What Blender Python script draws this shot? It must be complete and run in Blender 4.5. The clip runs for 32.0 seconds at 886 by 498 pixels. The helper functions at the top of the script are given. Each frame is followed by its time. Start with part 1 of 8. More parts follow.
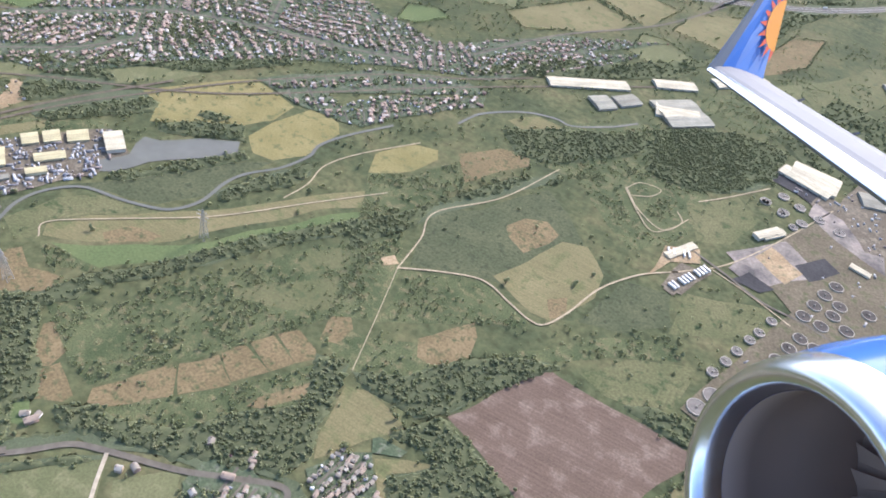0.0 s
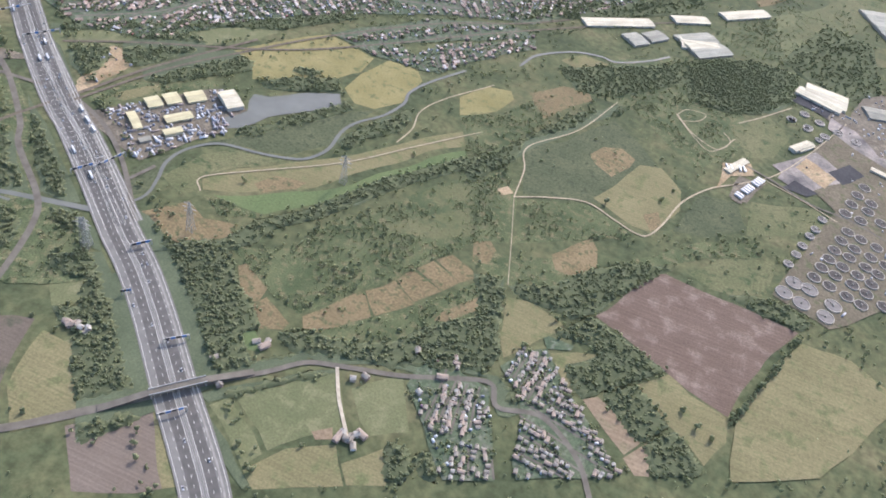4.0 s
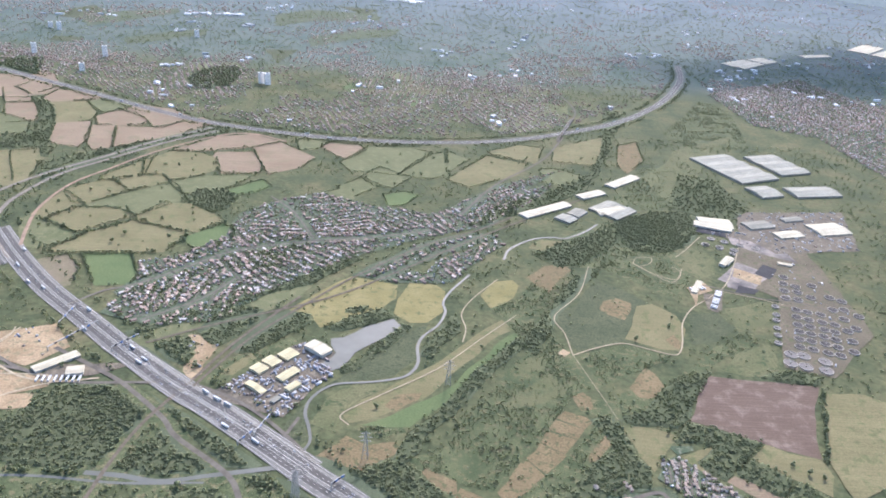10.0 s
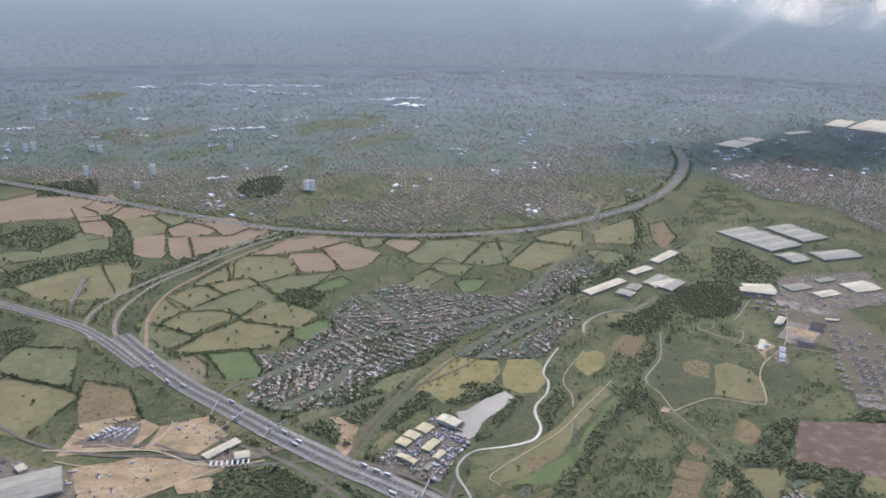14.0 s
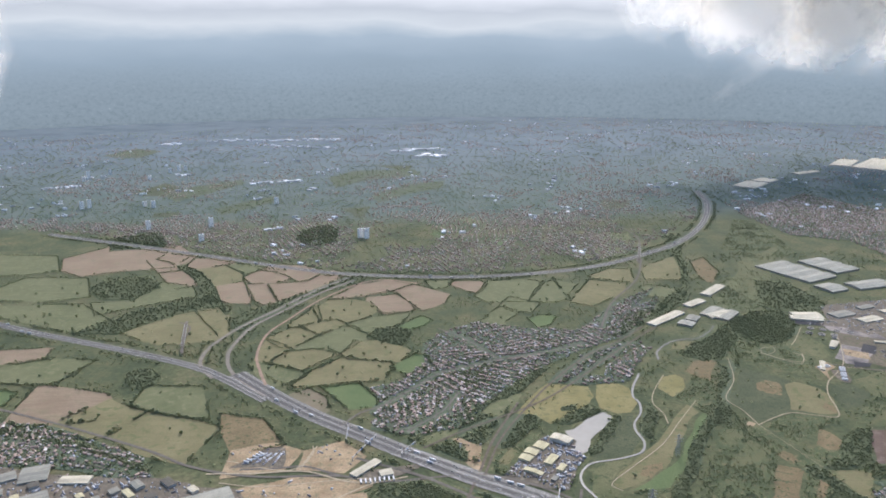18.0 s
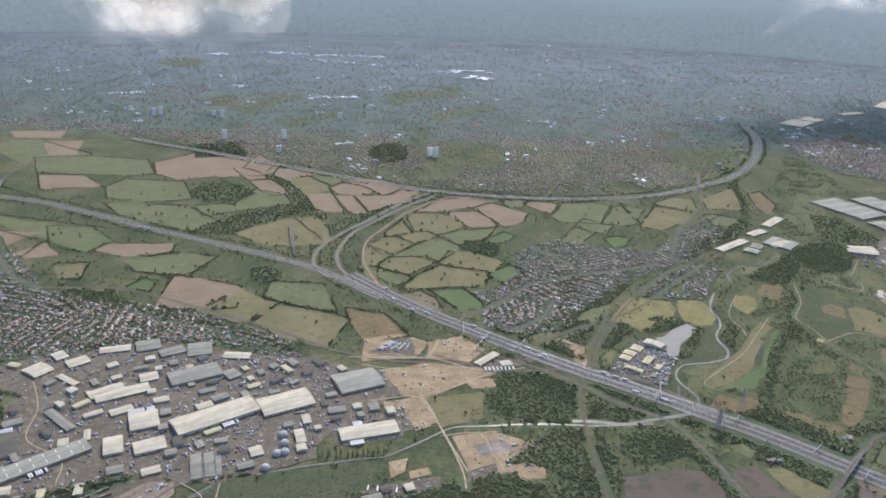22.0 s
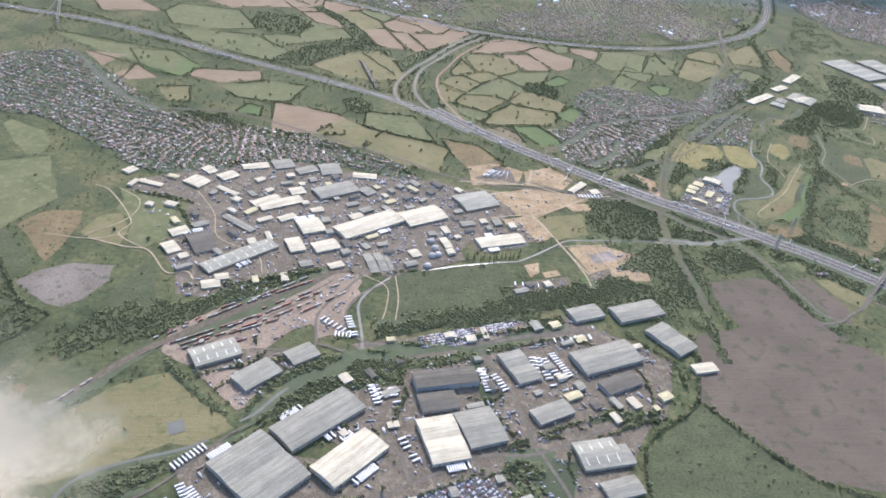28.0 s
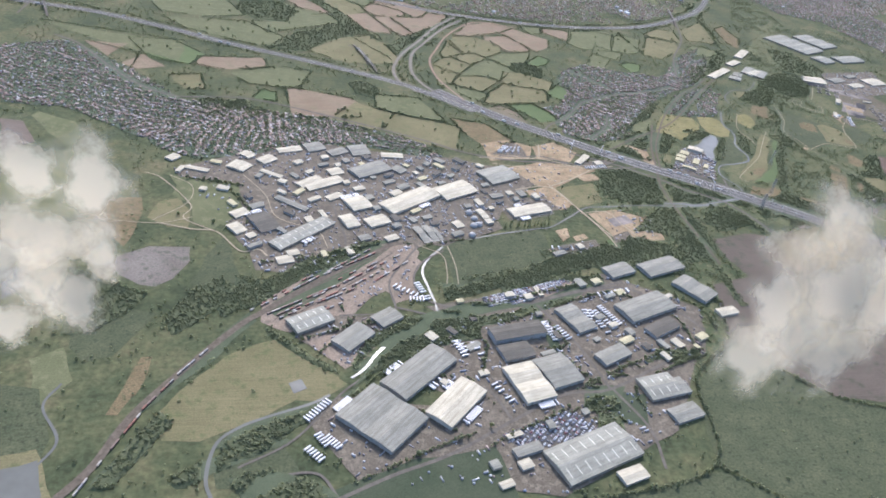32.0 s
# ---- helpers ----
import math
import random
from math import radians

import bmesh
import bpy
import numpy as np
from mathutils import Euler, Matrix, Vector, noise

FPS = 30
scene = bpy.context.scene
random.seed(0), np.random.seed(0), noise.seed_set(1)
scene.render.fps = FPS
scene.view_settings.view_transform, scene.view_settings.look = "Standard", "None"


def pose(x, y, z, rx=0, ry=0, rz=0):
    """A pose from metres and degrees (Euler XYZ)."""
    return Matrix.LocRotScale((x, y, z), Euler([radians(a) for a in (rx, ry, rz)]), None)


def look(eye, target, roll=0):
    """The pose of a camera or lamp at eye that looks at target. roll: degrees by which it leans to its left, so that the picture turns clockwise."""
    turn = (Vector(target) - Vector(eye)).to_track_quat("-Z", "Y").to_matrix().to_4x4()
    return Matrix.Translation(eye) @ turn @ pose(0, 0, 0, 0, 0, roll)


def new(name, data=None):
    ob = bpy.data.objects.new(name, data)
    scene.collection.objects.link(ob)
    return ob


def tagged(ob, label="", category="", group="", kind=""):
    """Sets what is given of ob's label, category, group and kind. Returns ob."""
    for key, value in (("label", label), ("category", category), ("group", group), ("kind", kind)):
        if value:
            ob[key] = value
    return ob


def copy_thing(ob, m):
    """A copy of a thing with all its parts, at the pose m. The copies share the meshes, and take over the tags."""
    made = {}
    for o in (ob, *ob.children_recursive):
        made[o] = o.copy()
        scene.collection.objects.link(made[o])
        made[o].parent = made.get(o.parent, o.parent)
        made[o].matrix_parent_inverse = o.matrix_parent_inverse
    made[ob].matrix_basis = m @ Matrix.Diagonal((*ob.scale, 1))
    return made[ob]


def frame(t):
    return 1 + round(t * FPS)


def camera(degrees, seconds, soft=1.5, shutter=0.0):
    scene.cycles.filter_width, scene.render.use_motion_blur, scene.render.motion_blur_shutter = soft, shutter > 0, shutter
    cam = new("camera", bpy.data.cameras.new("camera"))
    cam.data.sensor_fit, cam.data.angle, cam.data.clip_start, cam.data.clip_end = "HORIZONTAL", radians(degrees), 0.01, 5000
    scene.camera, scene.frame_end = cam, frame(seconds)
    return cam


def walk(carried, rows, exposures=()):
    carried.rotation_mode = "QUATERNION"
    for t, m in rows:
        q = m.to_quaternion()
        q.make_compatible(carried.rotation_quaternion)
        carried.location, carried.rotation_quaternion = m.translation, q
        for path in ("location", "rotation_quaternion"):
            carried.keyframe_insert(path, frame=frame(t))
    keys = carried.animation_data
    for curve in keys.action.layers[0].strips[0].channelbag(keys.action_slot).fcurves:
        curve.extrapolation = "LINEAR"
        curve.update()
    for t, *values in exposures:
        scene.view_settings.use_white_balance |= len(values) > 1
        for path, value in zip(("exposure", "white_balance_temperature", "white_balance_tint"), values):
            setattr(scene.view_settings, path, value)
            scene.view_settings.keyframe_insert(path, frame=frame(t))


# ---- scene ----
cam = camera(61.02, 32.0, soft=1.8)
PATH = [
    (0.0, 0.00, 0.00, 298.45, 48.156, -9.570, 28.274),
    (0.5, -9.86, -12.99, 298.67, 46.707, -9.524, 28.042),
    (1.0, -20.27, -25.68, 299.17, 46.530, -9.239, 27.225),
    (1.5, -31.19, -38.07, 299.90, 46.544, -9.699, 25.698),
    (2.0, -42.54, -50.17, 300.86, 45.594, -9.970, 24.584),
    (2.5, -54.28, -61.97, 302.00, 45.187, -10.019, 23.892),
    (3.0, -66.36, -73.49, 303.32, 45.304, -10.208, 23.069),
    (3.5, -78.75, -84.72, 304.79, 45.418, -10.239, 22.092),
    (5.5, -130.60, -127.12, 311.86, 46.829, -9.940, 16.340),
    (6.0, -144.00, -137.15, 313.84, 48.660, -9.612, 14.609),
    (6.5, -157.53, -147.00, 315.88, 49.801, -9.210, 12.817),
    (7.0, -171.16, -156.66, 317.97, 53.110, -7.914, 10.261),
    (7.5, -184.89, -166.17, 320.09, 56.144, -6.009, 7.129),
    (8.0, -198.69, -175.54, 322.24, 59.744, -4.782, 4.659),
    (8.5, -212.57, -184.79, 324.41, 61.392, -4.797, 3.203),
    (9.0, -226.50, -193.94, 326.59, 61.689, -4.853, 1.945),
    (9.5, -240.48, -202.99, 328.77, 62.702, -4.606, 0.733),
    (10.0, -254.51, -211.98, 330.95, 64.002, -4.047, 0.198),
    (10.5, -268.57, -220.92, 333.13, 65.861, -2.656, 0.451),
    (11.0, -282.67, -229.81, 335.29, 67.257, -2.387, -0.933),
    (11.5, -296.81, -238.68, 337.43, 67.807, -2.333, -1.666),
    (12.0, -310.97, -247.54, 339.56, 68.723, -1.959, -1.445),
    (12.5, -325.16, -256.39, 341.66, 69.394, -1.543, -0.987),
    (13.0, -339.38, -265.25, 343.74, 69.902, -1.621, -2.198),
    (13.5, -353.63, -274.13, 345.80, 71.017, -1.431, -2.489),
    (14.0, -367.91, -283.03, 347.83, 71.158, -1.022, -2.789),
    (14.5, -382.22, -291.96, 349.84, 71.363, -0.478, -2.135),
    (16.5, -439.83, -328.01, 357.63, 74.895, -0.192, -6.199),
    (17.0, -454.33, -337.11, 359.52, 74.862, 0.501, -4.053),
    (17.5, -468.87, -346.23, 361.39, 74.703, 0.628, -3.436),
    (18.0, -483.46, -355.37, 363.25, 74.739, 0.226, -3.928),
    (18.5, -498.10, -364.53, 365.09, 74.771, 0.332, -2.557),
    (19.0, -512.79, -373.69, 366.93, 74.821, -0.167, -3.317),
    (19.5, -527.54, -382.84, 368.75, 74.729, -0.621, -3.910),
    (20.0, -542.34, -391.98, 370.56, 74.690, -1.058, -2.887),
    (20.5, -557.21, -401.08, 372.38, 74.293, -1.527, -3.135),
    (21.0, -572.13, -410.14, 374.19, 72.938, -1.700, -1.896),
    (21.5, -587.12, -419.14, 376.00, 71.247, -2.089, -2.490),
    (22.0, -602.17, -428.06, 377.82, 68.857, -2.350, -2.536),
    (22.5, -617.29, -436.89, 379.64, 68.421, -2.922, -2.076),
    (23.0, -632.49, -445.61, 381.47, 66.943, -3.647, -2.104),
    (23.5, -647.76, -454.20, 383.31, 65.503, -4.450, -2.324),
    (24.0, -663.11, -462.64, 385.16, 64.134, -5.197, -2.290),
    (24.5, -678.54, -470.92, 387.03, 62.650, -5.704, -2.380),
    (25.0, -694.06, -479.02, 388.90, 61.197, -6.204, -2.348),
    (25.5, -709.67, -486.92, 390.80, 60.126, -6.412, -2.578),
    (27.5, -773.15, -516.22, 398.52, 57.208, -6.421, -4.561),
    (28.0, -789.32, -522.90, 400.48, 57.217, -6.394, -5.386),
    (28.5, -805.63, -529.29, 402.45, 57.322, -6.394, -6.090),
    (29.0, -822.10, -535.40, 404.42, 57.440, -6.124, -7.179),
    (29.5, -838.73, -541.22, 406.40, 57.615, -6.318, -7.958),
    (30.0, -855.54, -546.75, 408.37, 57.754, -6.827, -8.871),
    (30.5, -872.55, -551.98, 410.33, 57.469, -7.097, -9.883),
    (31.0, -889.78, -556.93, 412.29, 57.369, -7.549, -10.918),
    (31.5, -907.26, -561.60, 414.22, 56.563, -7.866, -11.766),
    (32.0, -925.00, -566.00, 416.12, 56.362, -7.535, -11.966),
]
walk(cam, [(r[0], pose(*r[1:])) for r in PATH], 
     [(0.0, 1.58, 5850, 17), (3.0, 1.42, 5850, 17), (6.0, 1.58, 5700, 17), (8.0, 1.65, 5650, 18), (10.0, 1.62, 5650, 18), (14.0, 1.0, 5800, 18), (17.0, 0.85, 5800, 14), (18.0, 1.05, 5800, 14), (19.0, 0.76, 5800, 14), (20.0, 0.66, 5800, 14), (21.0, 0.76, 5800, 14), (23.0, 1.15, 5750, 16), (25.0, 1.45, 5750, 17), (28.0, 1.42, 5700, 17), (30.0, 1.28, 5650, 17), (32.0, 1.28, 5600, 17)])


# ---- world and sun ----
SUN_AZ, SUN_EL = radians(12), radians(39)
sun_way = Vector((math.sin(SUN_AZ) * math.cos(SUN_EL), math.cos(SUN_AZ) * math.cos(SUN_EL), math.sin(SUN_EL)))
world = bpy.data.worlds.new("world")
scene.world = world
world.use_nodes = True
sky = world.node_tree.nodes.new("ShaderNodeTexSky")
sky.sky_type, sky.sun_disc, sky.sun_elevation, sky.sun_rotation = "NISHITA", False, SUN_EL, SUN_AZ
sky.air_density, sky.dust_density = 1.0, 2.2
background = world.node_tree.nodes["Background"]
world.node_tree.links.new(sky.outputs[0], background.inputs[0])
background.inputs[1].default_value = 0.15
sun = new("sun", bpy.data.lights.new("sun", "SUN"))
sun.data.energy, sun.data.angle, sun.data.color = 1.7, radians(3.0), (1.0, 0.93, 0.84)
sun.matrix_world = look(sun_way * 900, (0, 0, 0))


# ---- materials ----
def material(name, rough=0.9, spec=0.2):
    m = bpy.data.materials.new(name)
    m.use_nodes = True
    b = m.node_tree.nodes["Principled BSDF"]
    b.inputs["Roughness"].default_value = rough
    b.inputs["Specular IOR Level"].default_value = spec
    return m, m.node_tree.nodes, m.node_tree.links, b


def ramp(nodes, stops):
    r = nodes.new("ShaderNodeValToRGB")
    while len(r.color_ramp.elements) < len(stops):
        r.color_ramp.elements.new(0.5)
    for e, (p, c) in zip(r.color_ramp.elements, stops):
        e.position, e.color = p, (*c, 1)
    return r


def noise_tex(nodes, links, scale, detail=5.0, coord="Object", rough=0.6, stretch=None):
    c = nodes.new("ShaderNodeTexCoord")
    n = nodes.new("ShaderNodeTexNoise")
    n.inputs["Scale"].default_value, n.inputs["Detail"].default_value, n.inputs["Roughness"].default_value = scale, detail, rough
    if stretch:
        mp = nodes.new("ShaderNodeMapping")
        mp.inputs["Rotation"].default_value[2] = stretch[0]
        mp.inputs["Scale"].default_value = (stretch[1], 1, 1)
        links.new(c.outputs[coord], mp.inputs[0])
        links.new(mp.outputs[0], n.inputs["Vector"])
    else:
        links.new(c.outputs[coord], n.inputs["Vector"])
    return n


def mixed(nodes, links, a, b, fac, mode="MIX"):
    m = nodes.new("ShaderNodeMix")
    m.data_type, m.blend_type = "RGBA", mode
    for socket, value in ((m.inputs[6], a), (m.inputs[7], b), (m.inputs[0], fac)):
        if isinstance(value, tuple):
            socket.default_value = (*value, 1)
        elif isinstance(value, (int, float)):
            socket.default_value = value
        else:
            links.new(value, socket)
    return m.outputs[2]


def sober(c, k=0.16, lift=1.0):
    """Mixes a soil colour towards grey, which paints some of the haze into it."""
    grey = 0.3 * c[0] + 0.5 * c[1] + 0.2 * c[2]
    return tuple((v + (grey - v) * k) * lift for v in c)


def soil(name, dark, light, patch=0.02, grain=0.5, tint=None, stripes=None, rough=0.95, speck=0.2):
    """Open ground: two colours in large patches, a fine grain, and rows where it is worked."""
    dark, light, tint = (c and sober(c) for c in (dark, light, tint))
    m, n, l, b = material(name, rough, 0.1)
    big = noise_tex(n, l, patch, 6.0)
    r = ramp(n, [(0.32, dark), (0.68, light)])
    l.new(big.outputs["Fac"], r.inputs[0])
    col = r.outputs[0]
    if tint:
        mid = noise_tex(n, l, patch * 4, 4.0)
        rr = ramp(n, [(0.52, (0, 0, 0)), (0.66, (1, 1, 1))])
        l.new(mid.outputs["Fac"], rr.inputs[0])
        col = mixed(n, l, col, tint, rr.outputs[0])
    if stripes:
        rows = noise_tex(n, l, 0.9, 2.0, stretch=(stripes[0], 0.03))
        rs = ramp(n, [(0.42, (0.78, 0.78, 0.78)), (0.6, (1.15, 1.15, 1.15))])
        l.new(rows.outputs["Fac"], rs.inputs[0])
        col = mixed(n, l, col, rs.outputs[0], stripes[1], "MULTIPLY")
    fine = noise_tex(n, l, grain * 2.2, 4.0)
    rf = ramp(n, [(0.3, (1 - speck,) * 3), (0.7, (1 + speck,) * 3)])
    l.new(fine.outputs["Fac"], rf.inputs[0])
    col = mixed(n, l, col, rf.outputs[0], 1.0, "MULTIPLY")
    l.new(col, b.inputs["Base Color"])
    bump = n.new("ShaderNodeBump")
    bump.inputs["Strength"].default_value, bump.inputs["Distance"].default_value = 0.2, 0.2
    l.new(fine.outputs["Fac"], bump.inputs["Height"])
    l.new(bump.outputs[0], b.inputs["Normal"])
    return m


def painted(name, colour, vary=0.2, rough=0.6, spec=0.3, scale=0.3, metal=0.0, island=0.0):
    """A made surface with weathering, and a tone that differs from piece to piece."""
    m, n, l, b = material(name, rough, spec)
    b.inputs["Metallic"].default_value = metal
    t = noise_tex(n, l, scale, 5.0)
    r = ramp(n, [(0.3, tuple(c * (1 - vary) for c in colour)), (0.7, tuple(min(1, c * (1 + vary)) for c in colour))])
    l.new(t.outputs["Fac"], r.inputs[0])
    col = r.outputs[0]
    if island:
        g = n.new("ShaderNodeNewGeometry")
        q = ramp(n, [(0, (1 - island,) * 3), (1, (1 + island,) * 3)])
        l.new(g.outputs["Random Per Island"], q.inputs[0])
        col = mixed(n, l, col, q.outputs[0], 1.0, "MULTIPLY")
    l.new(col, b.inputs["Base Color"])
    return m


def island_mat(name, stops, rough=0.85, spec=0.2, grain=0.0):
    """Every loose piece takes its own colour from the stops."""
    m, n, l, b = material(name, rough, spec)
    g = n.new("ShaderNodeNewGeometry")
    r = ramp(n, stops)
    l.new(g.outputs["Random Per Island"], r.inputs[0])
    col = r.outputs[0]
    if grain:
        t = noise_tex(n, l, grain, 3.0)
        q = ramp(n, [(0.3, (0.75,) * 3), (0.7, (1.2,) * 3)])
        l.new(t.outputs["Fac"], q.inputs[0])
        col = mixed(n, l, col, q.outputs[0], 1.0, "MULTIPLY")
    l.new(col, b.inputs["Base Color"])
    return m


SOIL = {
    "pasture": soil("pasture_grass", (0.1, 0.11, 0.04), (0.142, 0.14, 0.055), 0.03, 0.4, (0.165, 0.155, 0.065)),
    "brightgreen": soil("mown_grass", (0.085, 0.118, 0.036), (0.115, 0.142, 0.046), 0.03, 0.3),
    "lawn": soil("estate_grass", (0.05, 0.065, 0.03), (0.075, 0.085, 0.042), 0.03, 0.4),
    "olive": soil("dry_pasture", (0.145, 0.127, 0.048), (0.195, 0.163, 0.066), 0.025, 0.4, (0.112, 0.12, 0.04), (0.5, 0.35)),
    "gold": soil("hay_meadow", (0.175, 0.148, 0.042), (0.24, 0.195, 0.065), 0.04, 0.4, (0.12, 0.122, 0.04)),
    "meadow": soil("river_meadow", (0.062, 0.073, 0.031), (0.095, 0.1, 0.043), 0.05, 0.25, (0.05, 0.06, 0.027), None, 0.95, 0.3),
    "heath": soil("dry_heath", (0.14, 0.103, 0.042), (0.21, 0.148, 0.064), 0.05, 0.3, (0.075, 0.085, 0.03), None, 0.95, 0.3),
    "tan": soil("stubble", (0.2, 0.138, 0.074), (0.25, 0.18, 0.1), 0.015, 0.3, (0.19, 0.15, 0.075), (1.1, 0.5)),
    "bare": soil("bare_field", (0.135, 0.1, 0.068), (0.165, 0.125, 0.086), 0.02, 0.4, None, (1.3, 0.4), 0.95, 0.1),
    "fallow": soil("fallow_earth", (0.1, 0.078, 0.052), (0.135, 0.104, 0.07), 0.02, 0.4, (0.08, 0.075, 0.042), (1.1, 0.3), 0.95, 0.15),
    "plough": soil("ploughed_field", (0.118, 0.078, 0.05), (0.148, 0.1, 0.066), 0.02, 0.4, (0.19, 0.135, 0.092), (2.1, 0.5)),
    "scrubpale": soil("rough_grass", (0.09, 0.1, 0.035), (0.15, 0.135, 0.055), 0.03, 0.3, (0.055, 0.075, 0.025), None, 0.95, 0.3),
    "earthed": soil("stripped_pasture", (0.11, 0.115, 0.04), (0.21, 0.155, 0.09), 0.02, 0.3),
    "sand": soil("sandy_earth", (0.22, 0.145, 0.065), (0.4, 0.28, 0.14), 0.05, 0.35, (0.17, 0.15, 0.07), None, 0.95, 0.3),
    "quarry": soil("quarry_floor", (0.13, 0.105, 0.075), (0.21, 0.175, 0.13), 0.03, 0.3, (0.1, 0.1, 0.06), None, 0.95, 0.3),
    "yard": soil("asphalt_yard", (0.105, 0.085, 0.054), (0.158, 0.127, 0.081), 0.04, 0.35, (0.200, 0.160, 0.101), None, 0.9, 0.35),
    "yardtan": soil("gravel_yard", (0.200, 0.145, 0.090), (0.284, 0.210, 0.133), 0.04, 0.35, (0.158, 0.125, 0.082), None, 0.9, 0.35),
    "carpark": soil("car_park", (0.074, 0.068, 0.056), (0.116, 0.105, 0.086), 0.06, 0.35),
    "works": soil("works_ground", (0.105, 0.085, 0.048), (0.152, 0.120, 0.069), 0.04, 0.3, (0.089, 0.092, 0.036), None, 0.9, 0.3),
    "lagoon": soil("sludge_lagoon", (0.04, 0.038, 0.036), (0.06, 0.056, 0.052), 0.05, 0.3),
    "sludge": soil("sludge_bed", (0.09, 0.08, 0.07), (0.32, 0.26, 0.2), 0.05, 0.3),
    "woodland": soil("woodland_floor", (0.07, 0.085, 0.04), (0.1, 0.115, 0.055), 0.05, 0.5),
    "townground": soil("gardens_and_paving", (0.06, 0.085, 0.04), (0.1, 0.118, 0.058), 0.06, 0.35, (0.14, 0.14, 0.09), None, 0.9, 0.35),
    "thicket": soil("thicket_ground", (0.05, 0.068, 0.024), (0.115, 0.124, 0.046), 0.05, 0.55, (0.16, 0.136, 0.058), None, 0.95, 0.5),
}


def ground_material():
    m, n, l, b = material("open_country", 0.95, 0.1)
    big = noise_tex(n, l, 0.016, 8.0, rough=0.7)
    r = ramp(n, [(0.34, (0.05, 0.06, 0.029)), (0.44, (0.07, 0.08, 0.037)), (0.54, (0.097, 0.1, 0.046)), (0.62, (0.125, 0.115, 0.056)), (0.7, (0.152, 0.13, 0.068))])
    l.new(big.outputs["Fac"], r.inputs[0])
    fine = noise_tex(n, l, 0.2, 5.0)
    q = ramp(n, [(0.36, (0.72,) * 3), (0.64, (1.2,) * 3)])
    l.new(fine.outputs["Fac"], q.inputs[0])
    near = mixed(n, l, r.outputs[0], q.outputs[0], 1.0, "MULTIPLY")
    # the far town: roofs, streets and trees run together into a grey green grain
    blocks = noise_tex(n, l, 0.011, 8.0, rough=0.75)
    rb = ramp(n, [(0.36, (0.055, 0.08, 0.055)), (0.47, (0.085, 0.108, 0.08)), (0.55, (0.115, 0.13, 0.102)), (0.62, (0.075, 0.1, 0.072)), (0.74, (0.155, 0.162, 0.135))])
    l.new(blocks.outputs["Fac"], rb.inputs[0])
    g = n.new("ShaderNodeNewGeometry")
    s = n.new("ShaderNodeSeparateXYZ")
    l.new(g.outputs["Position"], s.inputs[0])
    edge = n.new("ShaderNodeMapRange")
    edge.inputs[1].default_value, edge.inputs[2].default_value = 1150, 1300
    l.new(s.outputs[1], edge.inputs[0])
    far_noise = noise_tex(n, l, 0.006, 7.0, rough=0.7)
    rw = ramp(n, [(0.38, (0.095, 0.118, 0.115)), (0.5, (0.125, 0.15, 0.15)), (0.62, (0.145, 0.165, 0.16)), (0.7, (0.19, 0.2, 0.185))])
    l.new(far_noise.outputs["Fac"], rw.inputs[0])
    # beyond the suburbs haze is painted in: the ground colour pales to blue-grey
    haze_far = n.new("ShaderNodeMapRange")
    haze_far.inputs[1].default_value, haze_far.inputs[2].default_value = 1400, 2400
    l.new(s.outputs[1], haze_far.inputs[0])
    hazed = mixed(n, l, rb.outputs[0], rw.outputs[0], haze_far.outputs[0])
    l.new(mixed(n, l, near, hazed, edge.outputs[0]), b.inputs["Base Color"])
    bump = n.new("ShaderNodeBump")
    bump.inputs["Strength"].default_value, bump.inputs["Distance"].default_value = 0.1, 0.3
    l.new(fine.outputs["Fac"], bump.inputs["Height"])
    l.new(bump.outputs[0], b.inputs["Normal"])
    return m


GROUND = ground_material()
LEAF = island_mat("leaves", [(0, (0.15, 0.165, 0.093)), (0.5, (0.174, 0.187, 0.105)), (0.85, (0.204, 0.207, 0.114)), (1, (0.238, 0.228, 0.126))], 0.9, 0.1, 0.7)


def let_light_through(m, share, colour):
    """Leaves glow a little when the light stands behind them."""
    n, l = m.node_tree.nodes, m.node_tree.links
    tr, mx = n.new("ShaderNodeBsdfTranslucent"), n.new("ShaderNodeMixShader")
    tr.inputs[0].default_value = (*colour, 1)
    mx.inputs[0].default_value = share
    l.new(n["Principled BSDF"].outputs[0], mx.inputs[1])
    l.new(tr.outputs[0], mx.inputs[2])
    l.new(mx.outputs[0], n["Material Output"].inputs[0])


let_light_through(LEAF, 0.5, (0.39, 0.42, 0.23))
BARK = painted("bark", (0.1, 0.075, 0.05))
ROAD = {
    "motorway": painted("motorway_asphalt", (0.155, 0.143, 0.12), 0.15, 0.9, 0.1, 0.15),
    "slip": painted("slip_asphalt", (0.200, 0.170, 0.129), 0.2, 0.9, 0.1, 0.15),
    "lane": painted("lane_asphalt", (0.125, 0.108, 0.082), 0.25, 0.9, 0.1, 0.15),
    "path": painted("dusty_gravel", (0.326, 0.265, 0.168), 0.3, 0.95, 0.1, 0.3),
    "haul": painted("bare_earth_haul_road", (0.27, 0.185, 0.125), 0.25, 0.95, 0.1, 0.15),
    "track": painted("pale_track", (0.378, 0.320, 0.224), 0.3, 0.95, 0.1, 0.3),
    "rail": painted("railway_ballast", (0.121, 0.098, 0.069), 0.3, 0.95, 0.1, 0.3),
}
DARKLANE = painted("worn_dark_lane", (0.098, 0.09, 0.076), 0.2, 0.9, 0.1, 0.2)
WHITE = painted("white_road_paint", (0.578, 0.540, 0.439), 0.15, 0.6, 0.3, 0.5)
